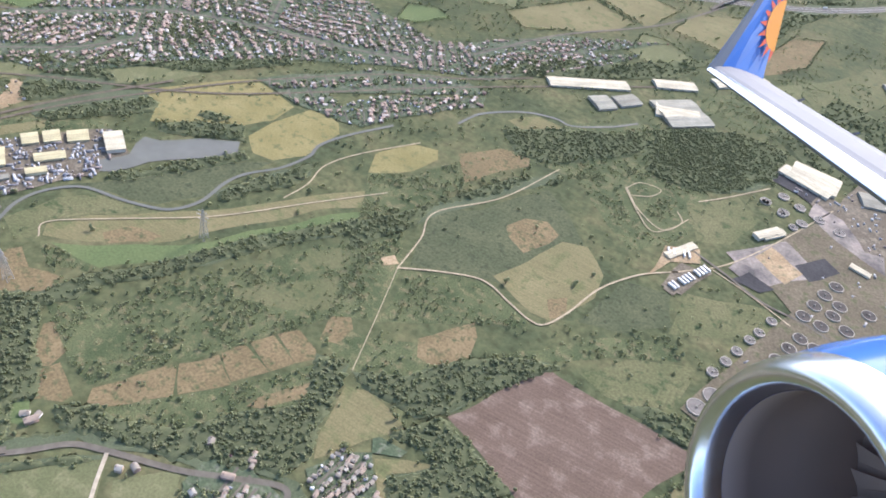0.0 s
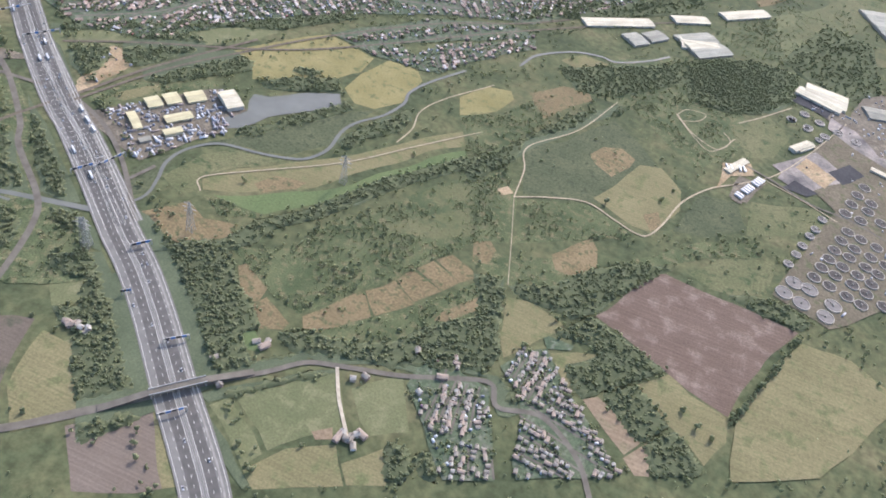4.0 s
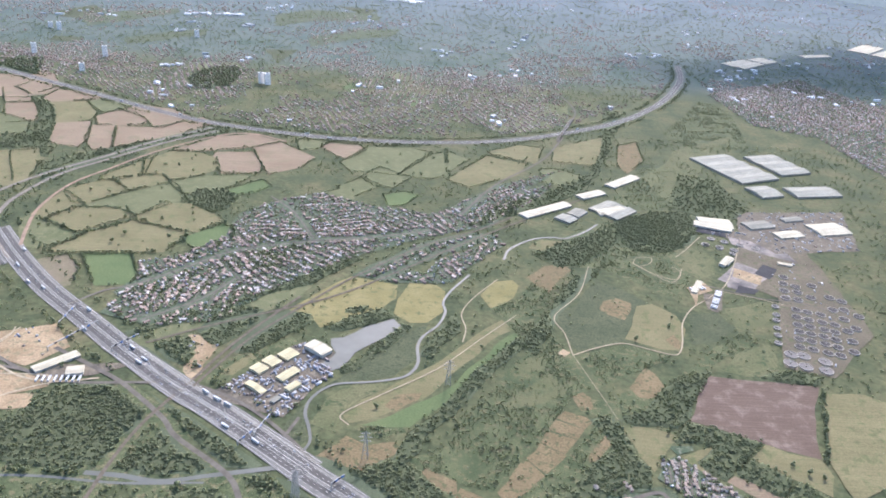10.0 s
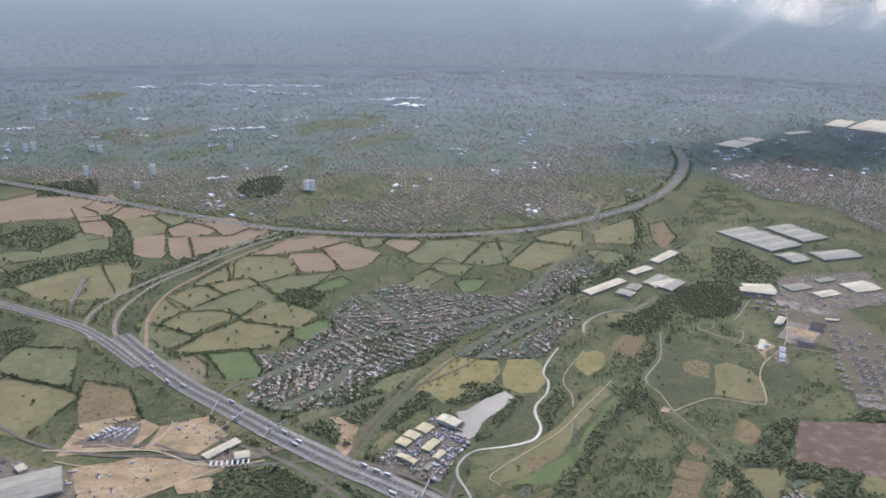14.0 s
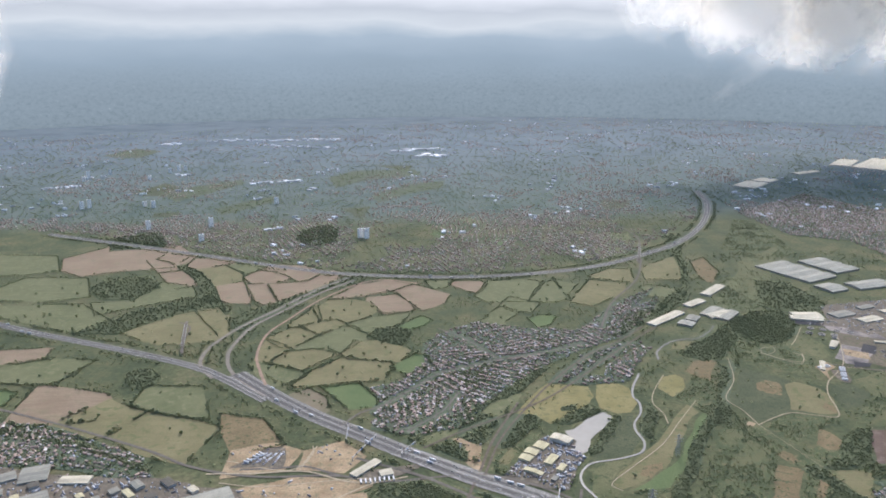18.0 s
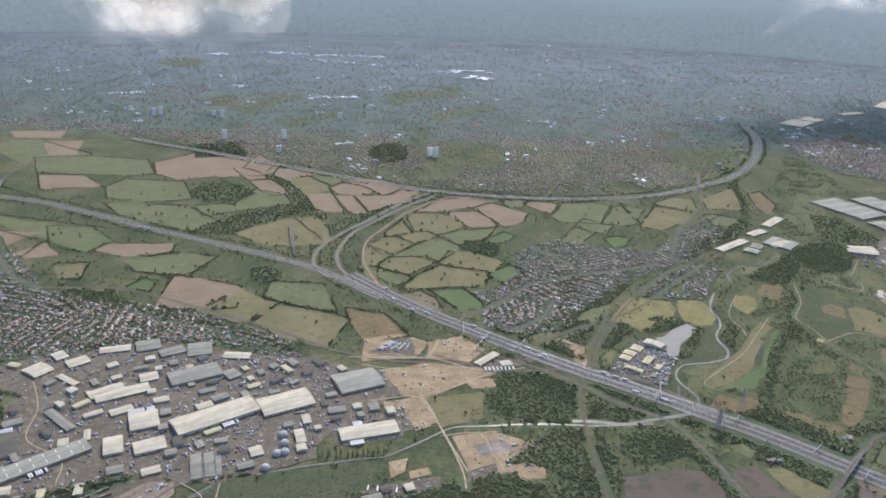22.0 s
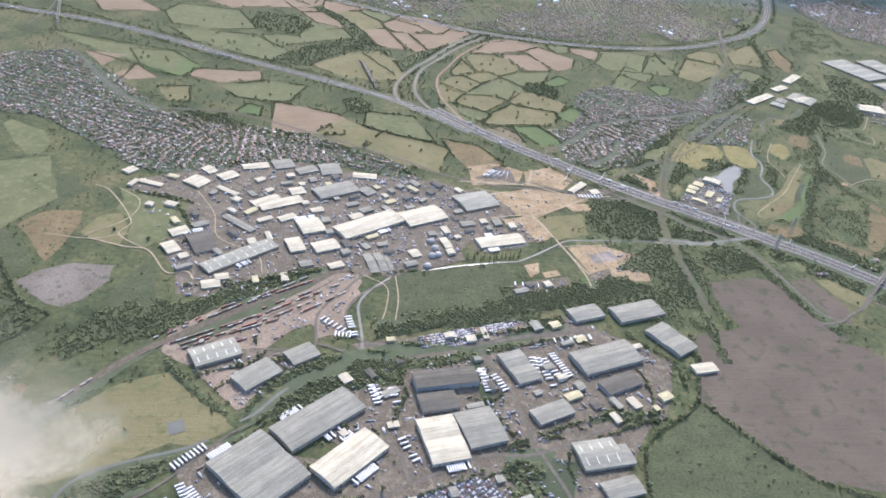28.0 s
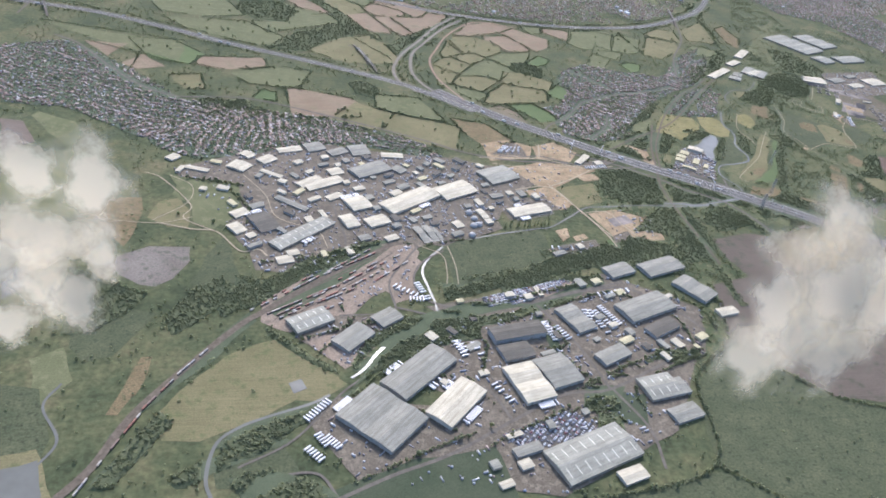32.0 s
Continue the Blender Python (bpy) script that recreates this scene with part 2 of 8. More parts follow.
CONCRETE = painted("concrete", (0.23, 0.21, 0.17), 0.2, 0.85, 0.2, 0.3)
STEEL = painted("galvanised_steel", (0.315, 0.300, 0.258), 0.15, 0.6, 0.4, 0.5, 0.0)


def water_material():
    m, n, l, b = material("river_water", 0.16, 0.1)
    t = noise_tex(n, l, 0.05, 3.0)
    r = ramp(n, [(0.3, (0.12, 0.118, 0.095)), (0.7, (0.15, 0.146, 0.118))])
    l.new(t.outputs["Fac"], r.inputs[0])
    l.new(r.outputs[0], b.inputs["Base Color"])
    w = noise_tex(n, l, 1.3, 2.0)
    bump = n.new("ShaderNodeBump")
    bump.inputs["Strength"].default_value, bump.inputs["Distance"].default_value = 0.05, 0.1
    l.new(w.outputs["Fac"], bump.inputs["Height"])
    l.new(bump.outputs[0], b.inputs["Normal"])
    return m


WATER = water_material()


def sheet_roof(name, colour, band, rough=0.62):
    """Profiled metal roof: ribs, and rows of rooflights where it has them."""
    m, n, l, b = material(name, 0.75, 0.1)
    c = n.new("ShaderNodeTexCoord")
    w = n.new("ShaderNodeTexWave")
    w.wave_type, w.bands_direction = "BANDS", "X"
    w.inputs["Scale"].default_value, w.inputs["Distortion"].default_value = band, 0.3
    l.new(c.outputs["Object"], w.inputs["Vector"])
    t = noise_tex(n, l, 0.12, 5.0)
    r = ramp(n, [(0.3, tuple(v * 0.82 for v in colour)), (0.7, tuple(min(1, v * 1.1) for v in colour))])
    l.new(t.outputs["Fac"], r.inputs[0])
    q = ramp(n, [(0.35, (0.84,) * 3), (0.6, (1.05,) * 3)])
    l.new(w.outputs["Fac"], q.inputs[0])
    streak = noise_tex(n, l, 0.6, 3.0, stretch=(math.pi / 2, 0.06))
    qs = ramp(n, [(0.35, (0.8, 0.79, 0.76)), (0.62, (1.1, 1.1, 1.1))])
    l.new(streak.outputs["Fac"], qs.inputs[0])
    worn = mixed(n, l, r.outputs[0], qs.outputs[0], 1.0, "MULTIPLY")
    l.new(mixed(n, l, worn, q.outputs[0], 1.0, "MULTIPLY"), b.inputs["Base Color"])
    return m


ROOF = {
    "white": sheet_roof("pale_sheet_roof", (0.493, 0.435, 0.305), 0.35),
    "cream": sheet_roof("cream_sheet_roof", (0.493, 0.430, 0.249), 0.35),
    "grey": sheet_roof("grey_sheet_roof", (0.25, 0.235, 0.18), 0.3),
    "rooflit": sheet_roof("weathered_sheet_roof", (0.29, 0.275, 0.21), 0.3),
    "dark": sheet_roof("dark_sheet_roof", (0.121, 0.108, 0.082), 0.25),
}
WALL = {
    "white": painted("white_cladding", (0.441, 0.410, 0.331), 0.15, 0.6),
    "cream": painted("cream_cladding", (0.473, 0.420, 0.275), 0.15, 0.6),
    "grey": painted("grey_cladding", (0.294, 0.285, 0.249), 0.15, 0.6),
    "rooflit": painted("weathered_cladding", (0.315, 0.280, 0.215), 0.2, 0.7),
    "dark": painted("silver_cladding", (0.315, 0.310, 0.284), 0.15, 0.5),
}
ROOFLIGHT = painted("fibreglass_rooflight", (0.651, 0.600, 0.456), 0.15, 0.5, 0.3)
BRICK = island_mat("brick_walls", [(0, (0.25, 0.15, 0.11)), (0.4, (0.34, 0.25, 0.19)), (0.75, (0.37, 0.31, 0.24)), (1, (0.46, 0.42, 0.36))], 0.9, 0.15)
TILES = island_mat("roof_tiles", [(0, (0.19, 0.145, 0.115)), (0.35, (0.28, 0.205, 0.155)), (0.6, (0.34, 0.25, 0.185)), (0.8, (0.36, 0.305, 0.245)), (1, (0.5, 0.45, 0.385))], 0.85, 0.1)
GLASS = painted("window_glass", (0.03, 0.035, 0.04), 0.1, 0.08, 0.6)
BED = painted("dark_filter_stone", (0.06, 0.05, 0.04), 0.3, 0.9)
RIM = painted("pale_tank_rim", (0.34, 0.3, 0.235), 0.15, 0.85)
TANKWATER = painted("settling_tank_water", (0.17, 0.15, 0.125), 0.2, 0.85, 0.1)
RENDERED = painted("pale_concrete_panels", (0.78, 0.72, 0.62), 0.15, 0.8)
VEHICLE = island_mat("vehicle_paint", [(0, (0.45, 0.44, 0.42)), (0.4, (0.55, 0.54, 0.51)), (0.5, (0.05, 0.05, 0.055)), (0.7, (0.25, 0.26, 0.27)), (0.8, (0.22, 0.06, 0.05)), (0.9, (0.1, 0.11, 0.14)), (1, (0.4, 0.4, 0.4))], 0.5, 0.25)
TRAILER = island_mat("trailer_sides", [(0, (0.6, 0.585, 0.54)), (0.55, (0.5, 0.48, 0.44)), (0.8, (0.42, 0.41, 0.38)), (0.92, (0.2, 0.22, 0.26)), (1, (0.3, 0.14, 0.1))], 0.5, 0.4)
RUBBER = painted("tyre_rubber", (0.03, 0.03, 0.03))

# ---- mesh helpers ----
def part(name, bm, mat, parent=None, label=""):
    me = bpy.data.meshes.new(name)
    bm.to_mesh(me)
    bm.free()
    for q in (mat if isinstance(mat, (list, tuple)) else [mat]):
        me.materials.append(q)
    ob = new(name, me)
    ob.parent = parent
    return tagged(ob, label)


def mesh_np(name, verts, tris, mats, index=None, soft=False):
    """A mesh from arrays of corners and triangles."""
    me = bpy.data.meshes.new(name)
    verts, tris = np.asarray(verts, np.float32), np.asarray(tris, np.int32)
    me.vertices.add(len(verts))
    me.vertices.foreach_set("co", verts.ravel())
    me.loops.add(tris.size)
    me.loops.foreach_set("vertex_index", tris.ravel())
    me.polygons.add(len(tris))
    me.polygons.foreach_set("loop_start", np.arange(0, tris.size, 3, dtype=np.int32))
    if soft:
        me.polygons.foreach_set("use_smooth", np.ones(len(tris), bool))
    for q in mats:
        me.materials.append(q)
    if index is not None:
        me.polygons.foreach_set("material_index", np.asarray(index, np.int32))
    me.update(calc_edges=True)
    return new(name, me)


def box_bm(bm, x0, x1, y0, y1, z0, z1):
    v = [bm.verts.new(p) for p in ((x0, y0, z0), (x1, y0, z0), (x1, y1, z0), (x0, y1, z0), (x0, y0, z1), (x1, y0, z1), (x1, y1, z1), (x0, y1, z1))]
    for f in ((0, 3, 2, 1), (4, 5, 6, 7), (0, 1, 5, 4), (1, 2, 6, 5), (2, 3, 7, 6), (3, 0, 4, 7)):
        bm.faces.new([v[i] for i in f])
    return bm


def box(x0, x1, y0, y1, z0, z1):
    return box_bm(bmesh.new(), x0, x1, y0, y1, z0, z1)


def cylinder(r, z0, z1, n=16, r2=None):
    bm = bmesh.new()
    bmesh.ops.create_cone(bm, cap_ends=True, segments=n, radius1=r, radius2=r if r2 is None else r2, depth=z1 - z0, matrix=Matrix.Translation((0, 0, (z0 + z1) / 2)))
    return bm


# ---- the plan's cells: what may grow or stand where ----
X0, Y0, CELL, NX, NY = -2700, -500, 3.0, 1400, 1300
blocked = np.zeros((NY, NX), bool)
planted = np.full((NY, NX), 0.45, np.float32)
CX, CY = np.meshgrid(X0 + (np.arange(NX) + 0.5) * CELL, Y0 + (np.arange(NY) + 0.5) * CELL)


def inside(pts, px, py):
    hit = np.zeros(px.shape, bool)
    for (ax, ay), (bx, by) in zip(pts, pts[1:] + pts[:1]):
        if ay != by:
            hit ^= ((ay > py) != (by > py)) & (px < (bx - ax) * (py - ay) / (by - ay) + ax)
    return hit


def cells(pts):
    pts = list(pts)
    xs, ys = [p[0] for p in pts], [p[1] for p in pts]
    i0, i1 = (max(0, min(NX, int((v - X0) / CELL) + d)) for v, d in ((min(xs), 0), (max(xs), 1)))
    j0, j1 = (max(0, min(NY, int((v - Y0) / CELL) + d)) for v, d in ((min(ys), 0), (max(ys), 1)))
    view = (slice(j0, j1), slice(i0, i1))
    return view, inside(pts, CX[view], CY[view])


def block(pts):
    view, m = cells(pts)
    blocked[view] |= m


def open_at(x, y):
    i = np.clip(((x - X0) / CELL).astype(int), 0, NX - 1)
    j = np.clip(((y - Y0) / CELL).astype(int), 0, NY - 1)
    return ~blocked[j, i]


def smooth(pts, steps=6):
    """A soft line through the given points."""
    p = [Vector((*q, 0)) for q in pts]
    p = [2 * p[0] - p[1], *p, 2 * p[-1] - p[-2]]
    got = []
    for a, b, c, d in zip(p, p[1:], p[2:], p[3:]):
        for k in range(steps):
            t = k / steps
            got.append(0.5 * (2 * b + (c - a) * t + (2 * a - 5 * b + 4 * c - d) * t * t + (3 * b - a - 3 * c + d) * t ** 3))
    return got + [p[-2]]


def ribbon(line, offset, width, z, bm=None):
    """A strip along a line, offset to its left."""
    bm = bm or bmesh.new()
    last = None
    for i, p in enumerate(line):
        way = (line[min(i + 1, len(line) - 1)] - line[max(i - 1, 0)]).normalized()
        side = Vector((-way.y, way.x, 0))
        pair = [bm.verts.new((*(p + side * (offset + s * width / 2)).xy, z)) for s in (-1, 1)]
        if last:
            bm.faces.new((last[0], pair[0], pair[1], last[1]))
        last = pair
    return bm


def frayed(pts, step=9.0, wander=1.6):
    """The outline of a plot, with the slight wander that real edges have."""
    got = []
    for (ax, ay), (bx, by) in zip(pts, pts[1:] + pts[:1]):
        n = max(1, int(math.hypot(bx - ax, by - ay) / step))
        for k in range(n):
            x, y = ax + (bx - ax) * k / n, ay + (by - ay) * k / n
            w = noise.noise_vector(Vector((x * 0.04, y * 0.04, 3)))
            got.append((x + w.x * wander * 2, y + w.y * wander * 2))
    return got


layer = [0.03]


def flat(name, pts, mat):
    layer[0] += 0.0012
    bm = bmesh.new()
    vs = [bm.verts.new((x, y, layer[0])) for x, y in frayed(list(pts))]
    f = bm.faces.new(vs)
    if f.normal.z < 0 or (f.normal_update() or f.normal.z < 0):
        f.normal_flip()
    return part(name, bm, mat)


FIELD_LABEL = {
    "pasture": "green grazed pasture bounded by hedges", "brightgreen": "bright green mown playing field", "lawn": "dark green estate grass beside a road",
    "olive": "dry olive-green pasture with faint mowing lines", "gold": "golden ripe hay meadow", "meadow": "lush green river meadow with tussocks",
    "heath": "dry brown heath grass with bushes", "tan": "pale tan stubble field after harvest", "bare": "bare pinkish-brown arable field",
    "fallow": "dark brown fallow field beside the estate", "plough": "reddish-brown ploughed field with pale streaks", "scrubpale": "rough pale grassland with scrub", "earthed": "pasture partly stripped to bare earth",
    "sand": "sandy orange construction ground", "quarry": "pale quarry floor with spoil", "yard": "grey asphalt yard of the industrial estate",
    "yardtan": "tan gravel yard beside the railway sidings", "carpark": "dark asphalt car park full of cars", "works": "brown-grey ground of the sewage works",
    "sludge": "striped sludge drying bed", "lagoon": "dark rectangular sludge lagoon of the sewage works",
}
ROAD_LABEL = {"motorway": "wide grey multi-lane motorway with white lane lines", "slip": "curving grey motorway slip road", "lane": "grey asphalt country road",
              "path": "pale dusty gravel path", "haul": "bare pinkish-brown earth haul road", "track": "pale farm track", "rail": "railway line on brown ballast"}


def field(kind, *pts):
    ob = flat("car_park" if kind == "carpark" else "yard" if kind.startswith("yard") else "field", pts, SOIL[kind])
    tagged(ob, FIELD_LABEL[kind], "yard" if kind in ("yard", "yardtan", "carpark", "works") else "field", kind="structure")
    if kind in ("yard", "yardtan", "works", "sand", "carpark"):
        yards.append((kind, list(pts)))
    view, m = cells(pts)
    planted[view][m] = {"heath": 0.14, "scrubpale": 0.16, "meadow": 0.06, "olive": 0.012, "pasture": 0.008}.get(kind, 0.0)


woods, hedges, towns, yards, roads = [], [], [], [], []


def wood(*pts):
    tagged(flat("woodland_floor", pts, SOIL["woodland"]), "dark shaded floor of the wood", "woodland floor", kind="structure")
    woods.append(list(pts))
    view, m = cells(pts)
    planted[view][m] = 0


scrubland = []


def scrub(*pts):
    tagged(flat("rough_ground", pts, SOIL["thicket"]), "rough green ground overgrown with bushes", "rough ground", kind="structure")
    scrubland.append(list(pts))


def hedge(*pts):
    hedges.append(list(pts))


def hedged(kind, *pts):
    """A field with a thin hedge and a few trees along its edges."""
    cx, cy = sum(p[0] for p in pts) / len(pts), sum(p[1] for p in pts) / len(pts)
    wide = [(x + 3.5 * (x - cx) / math.hypot(x - cx, y - cy), y + 3.5 * (y - cy) / math.hypot(x - cx, y - cy)) for x, y in pts]
    field(kind, *wide)
    hedges.append(wide + [wide[0]])


roof_rows = []


def roof_row(n, size, a, b):
    roof_rows.append((n, size, a, b))


def near_line(line, r):
    for p in line:
        i, j, k = int((p.x - X0) / CELL), int((p.y - Y0) / CELL), int(r / CELL + 1)
        blocked[max(0, j - k):max(0, j + k + 1), max(0, i - k):max(0, i + k + 1)] = True


def road(kind, width, *pts):
    line = smooth(pts, 8)
    layer[0] += 0.0012
    z = layer[0] + 0.06
    ob = part({"rail": "railway", "path": "path", "track": "farm_track"}.get(kind, "road"), ribbon(line, 0, width, z), ROAD[kind])
    tagged(ob, ROAD_LABEL[kind], {"rail": "railway", "path": "path", "track": "track"}.get(kind, "road"), kind="structure")
    near_line([a.lerp(b, k / 4) for a, b in zip(line, line[1:]) for k in range(4)], width / 2 + 0.4)
    roads.append((kind, width, line, z, ob))


def river(width, *pts):
    line = smooth(pts, 8)
    layer[0] += 0.0012
    bm = bmesh.new()
    last = None
    for i, p in enumerate(line):
        way = (line[min(i + 1, len(line) - 1)] - line[max(i - 1, 0)]).normalized()
        side = Vector((-way.y, way.x, 0))
        w = width * (0.5 + 0.14 * noise.noise(Vector((p.x * 0.03, p.y * 0.03, 5))))
        pair = [bm.verts.new((*(p + side * s * w).xy, layer[0] + 0.02)) for s in (-1, 1)]
        if last:
            bm.faces.new((last[0], pair[0], pair[1], last[1]))
        last = pair
    ob = part("river", bm, WATER)
    tagged(ob, "still grey-green river between grassy banks", "river", kind="structure")
    near_line([a.lerp(b, k / 4) for a, b in zip(line, line[1:]) for k in range(4)], width / 2 + 0.5)


def lake(*pts):
    ob = flat("lake", pts, WATER)
    ob.location.z = 0.02
    tagged(ob, "still grey lake edged by trees", "lake", kind="structure")
    block(pts)


def basin(*pts):
    """An open tank of the works, brim full, with a concrete rim."""
    ob = flat("aeration_basin", pts, WATER)
    ob.location.z = 0.4
    tagged(ob, "rectangular concrete aeration basin full of water", "basin", "aeration basins")
    bm = bmesh.new()
    for (ax, ay), (bx, by) in zip(pts, pts[1:] + pts[:1]):
        ribbon([Vector((ax, ay, 0)), Vector((bx, by, 0))], 0, 0.7, 0.75, bm)
    part("rim", bm, CONCRETE, ob).location.z = -0.35
    block(pts)


parking, car_rows, trains = [], [], []


def lorries(n, a, b):
    parking.append((n, a, b))


def cars(a, b):
    car_rows.append((a, b))


def town(angle, *pts):
    tagged(flat("town_ground", pts, SOIL["townground"]), "gardens, drives and paving among the houses", "town ground", kind="structure")
    towns.append((angle, list(pts)))
    view, m = cells(pts)
    planted[view][m] = 0


sheds, tanks = [], []
made_lights = {}


def rooflight_mesh(run):
    if run not in made_lights:
        me = bpy.data.meshes.new("rooflight")
        bm = box(-0.28, 0.28, -run / 2, run / 2, -0.05, 0.06)
        bm.to_mesh(me)
        bm.free()
        me.materials.append(ROOFLIGHT)
        made_lights[run] = me
    return made_lights[run]


def shed(x, y, angle, length, depth, height, kind):
    """A warehouse: walls, a shallow gabled roof, loading doors and rooflights."""
    base = new("warehouse")
    base.matrix_world = pose(x, y, 0, 0, 0, angle)
    words = {"white": "white-roofed", "cream": "cream-roofed", "grey": "grey metal-roofed", "rooflit": "weathered rooflit", "dark": "dark-roofed silver-walled"}[kind]
    size = "long" if length > 2.2 * depth else "large" if length * depth > 900 else "small"
    tagged(base, f"{size} {words} industrial warehouse standing in its yard", "warehouse", "industrial sheds")
    a, b = length / 2, depth / 2
    part("wall", box(-a, a, -b, b, 0, height), WALL[kind], base)
    spans = max(1, min(4, round(depth / 24)))
    rise = 0.06 * depth / spans
    for k in range(spans):
        y0, y1 = -b + depth * k / spans, -b + depth * (k + 1) / spans
        bm = bmesh.new()
        e = 0.35
        rows = [[bm.verts.new(p) for p in ((sx * (a + e), y0 - (e if k == 0 else 0), height), (sx * (a + e), (y0 + y1) / 2, height + rise), (sx * (a + e), y1 + (e if k == spans - 1 else 0), height))] for sx in (-1, 1)]
        low = [[bm.verts.new((v.co.x, v.co.y, v.co.z - 0.3)) for v in r] for r in rows]
        for q in range(2):
            bm.faces.new((rows[0][q], rows[1][q], rows[1][q + 1], rows[0][q + 1]))
        for s in (0, 1):
            bm.faces.new((rows[s][0], rows[s][1], rows[s][2], low[s][2], low[s][1], low[s][0]))
        for q in (0, 2):
            bm.faces.new((rows[0][q], rows[1][q], low[1][q], low[0][q]))
        bmesh.ops.recalc_face_normals(bm, faces=bm.faces)
        roof = part("roof", bm, ROOF[kind], base)
        if kind == "rooflit" and length > 20 and y < 160:
            n = min(8, int(length / 7))
            slope = (y1 - y0) / 2
            tilt = math.atan2(rise, slope)
            for s in (-1, 1):
                for i in range(n):
                    light = new("rooflight", rooflight_mesh(round(slope * 0.5, 1)))
                    light.parent = roof
                    light.matrix_basis = pose(-a + length * (i + 0.5) / n, (y0 + y1) / 2 + s * slope * 0.5, height + rise * 0.5 + 0.03) @ Matrix.Rotation(-s * tilt, 4, "X")
    doors = max(1, min(8, int(length / 9)))
    if length * depth > 250:
        for i in range(doors):
            cx = -a + length * (i + 0.5) / doors
            part("loading_door", box(cx - 1.1, cx + 1.1, -b - 0.06, -b + 0.02, 0, min(2.4, height * 0.6)), CONCRETE, base)
    sheds.append((x, y, angle, length, depth))
    c, s = math.cos(radians(angle)), math.sin(radians(angle))
    block([(x + c * u - s * v, y + s * u + c * v) for u, v in ((-a - 2, -b - 2), (a + 2, -b - 2), (a + 2, b + 2), (-a - 2, b + 2))])


def tank(radius, kind, x, y):
    """A round settling tank or stone filter bed with its turning arm."""
    base = new("sewage_tank")
    base.location = (x, y, 0.3)
    tagged(base, "round concrete settling tank with scraper bridge" if kind == "clarifier" else "round stone filter bed with pale rim", "sewage tank", "sewage tanks")
    bm = bmesh.new()
    rings = [[bm.verts.new((r * math.cos(k * math.pi / 14), r * math.sin(k * math.pi / 14), z)) for k in range(28)] for r, z in ((radius, 0), (radius, 1.0), (radius - 0.45, 1.0), (radius - 0.45, 0.3))]
    for lo, hi in zip(rings, rings[1:]):
        for k in range(28):
            bm.faces.new((lo[k], lo[(k + 1) % 28], hi[(k + 1) % 28], hi[k]))
    part("rim", bm, RIM, base)
    part("water" if kind == "clarifier" else "stone_bed", cylinder(radius - 0.45, 0.3, 0.7, 28), TANKWATER if kind == "clarifier" else BED, base)
    arm = part("arm", box(-radius * 0.1, radius, -0.1, 0.1, 1.0, 1.15), BED, base)
    arm.rotation_euler.z = 0.4 + 0.7 * ((x * 7 + y * 3) % 5)
    part("hub", cylinder(0.6, 0.5, 1.6, 12), CONCRETE, base)
    block([(x - radius, y - radius), (x + radius, y - radius), (x + radius, y + radius), (x - radius, y + radius)])


def dome(radius, x, y):
    """A domed digester tank on a short drum."""
    base = new("digester_dome")
    base.location = (x, y, 0.2)
    tagged(base, "grey domed digester tank", "digester tank", "digester domes")
    part("drum", cylinder(radius, 0, 1.2, 24), CONCRETE, base)
    bm = bmesh.new()
    bmesh.ops.create_uvsphere(bm, u_segments=24, v_segments=12, radius=radius * 0.98)
    bmesh.ops.delete(bm, geom=[v for v in bm.verts if v.co.z < -0.01], context="VERTS")
    for v in bm.verts:
        v.co.z = v.co.z * 0.75 + 1.2
    for f in bm.faces:
        f.smooth = True
    part("cap", bm, STEEL, base)


def poplar(x, y):
    base = new("poplar_tree")
    base.location = (x, y, 0)
    tagged(base, "tall narrow dark-green poplar tree", "tree", "poplars by the river")
    bm = bmesh.new()
    for k in range(7):
        bmesh.ops.create_icosphere(bm, subdivisions=1, radius=0.95 - 0.1 * k, matrix=pose(0.3 * math.sin(k * 2.1 + x), 0.3 * math.cos(k * 1.7 + y), 1.5 + k * 1.15, 40 * k, 25 * k) @ Matrix.Diagonal((1, 1, 1.4, 1)))
    part("crown", bm, LEAF, base)
    part("trunk", cylinder(0.2, 0, 2.0, 7, 0.12), BARK, base)


def tower(height, x, y):
    """A block of flats: slab, window bands, plant room."""
    base = new("tower_block")
    base.matrix_world = pose(x, y, 0, 0, 0, 25)
    tagged(base, "pale concrete high-rise block of flats", "tower block", "tower blocks")
    part("wall", box(-4.5, 4.5, -4, 4, 0, height), RENDERED, base)
    for k in range(6):
        z = 1.6 + k * (height - 2) / 6
        part("window_band", box(-4.1, 4.1, -4.04, 4.04, z, z + 0.25), GLASS, base)
    part("roof_plant", box(-1.8, 1.8, -1.5, 1.5, height, height + 1.6), CONCRETE, base)


cottages = []


def cottage(x, y):
    cottages.append((x, y))


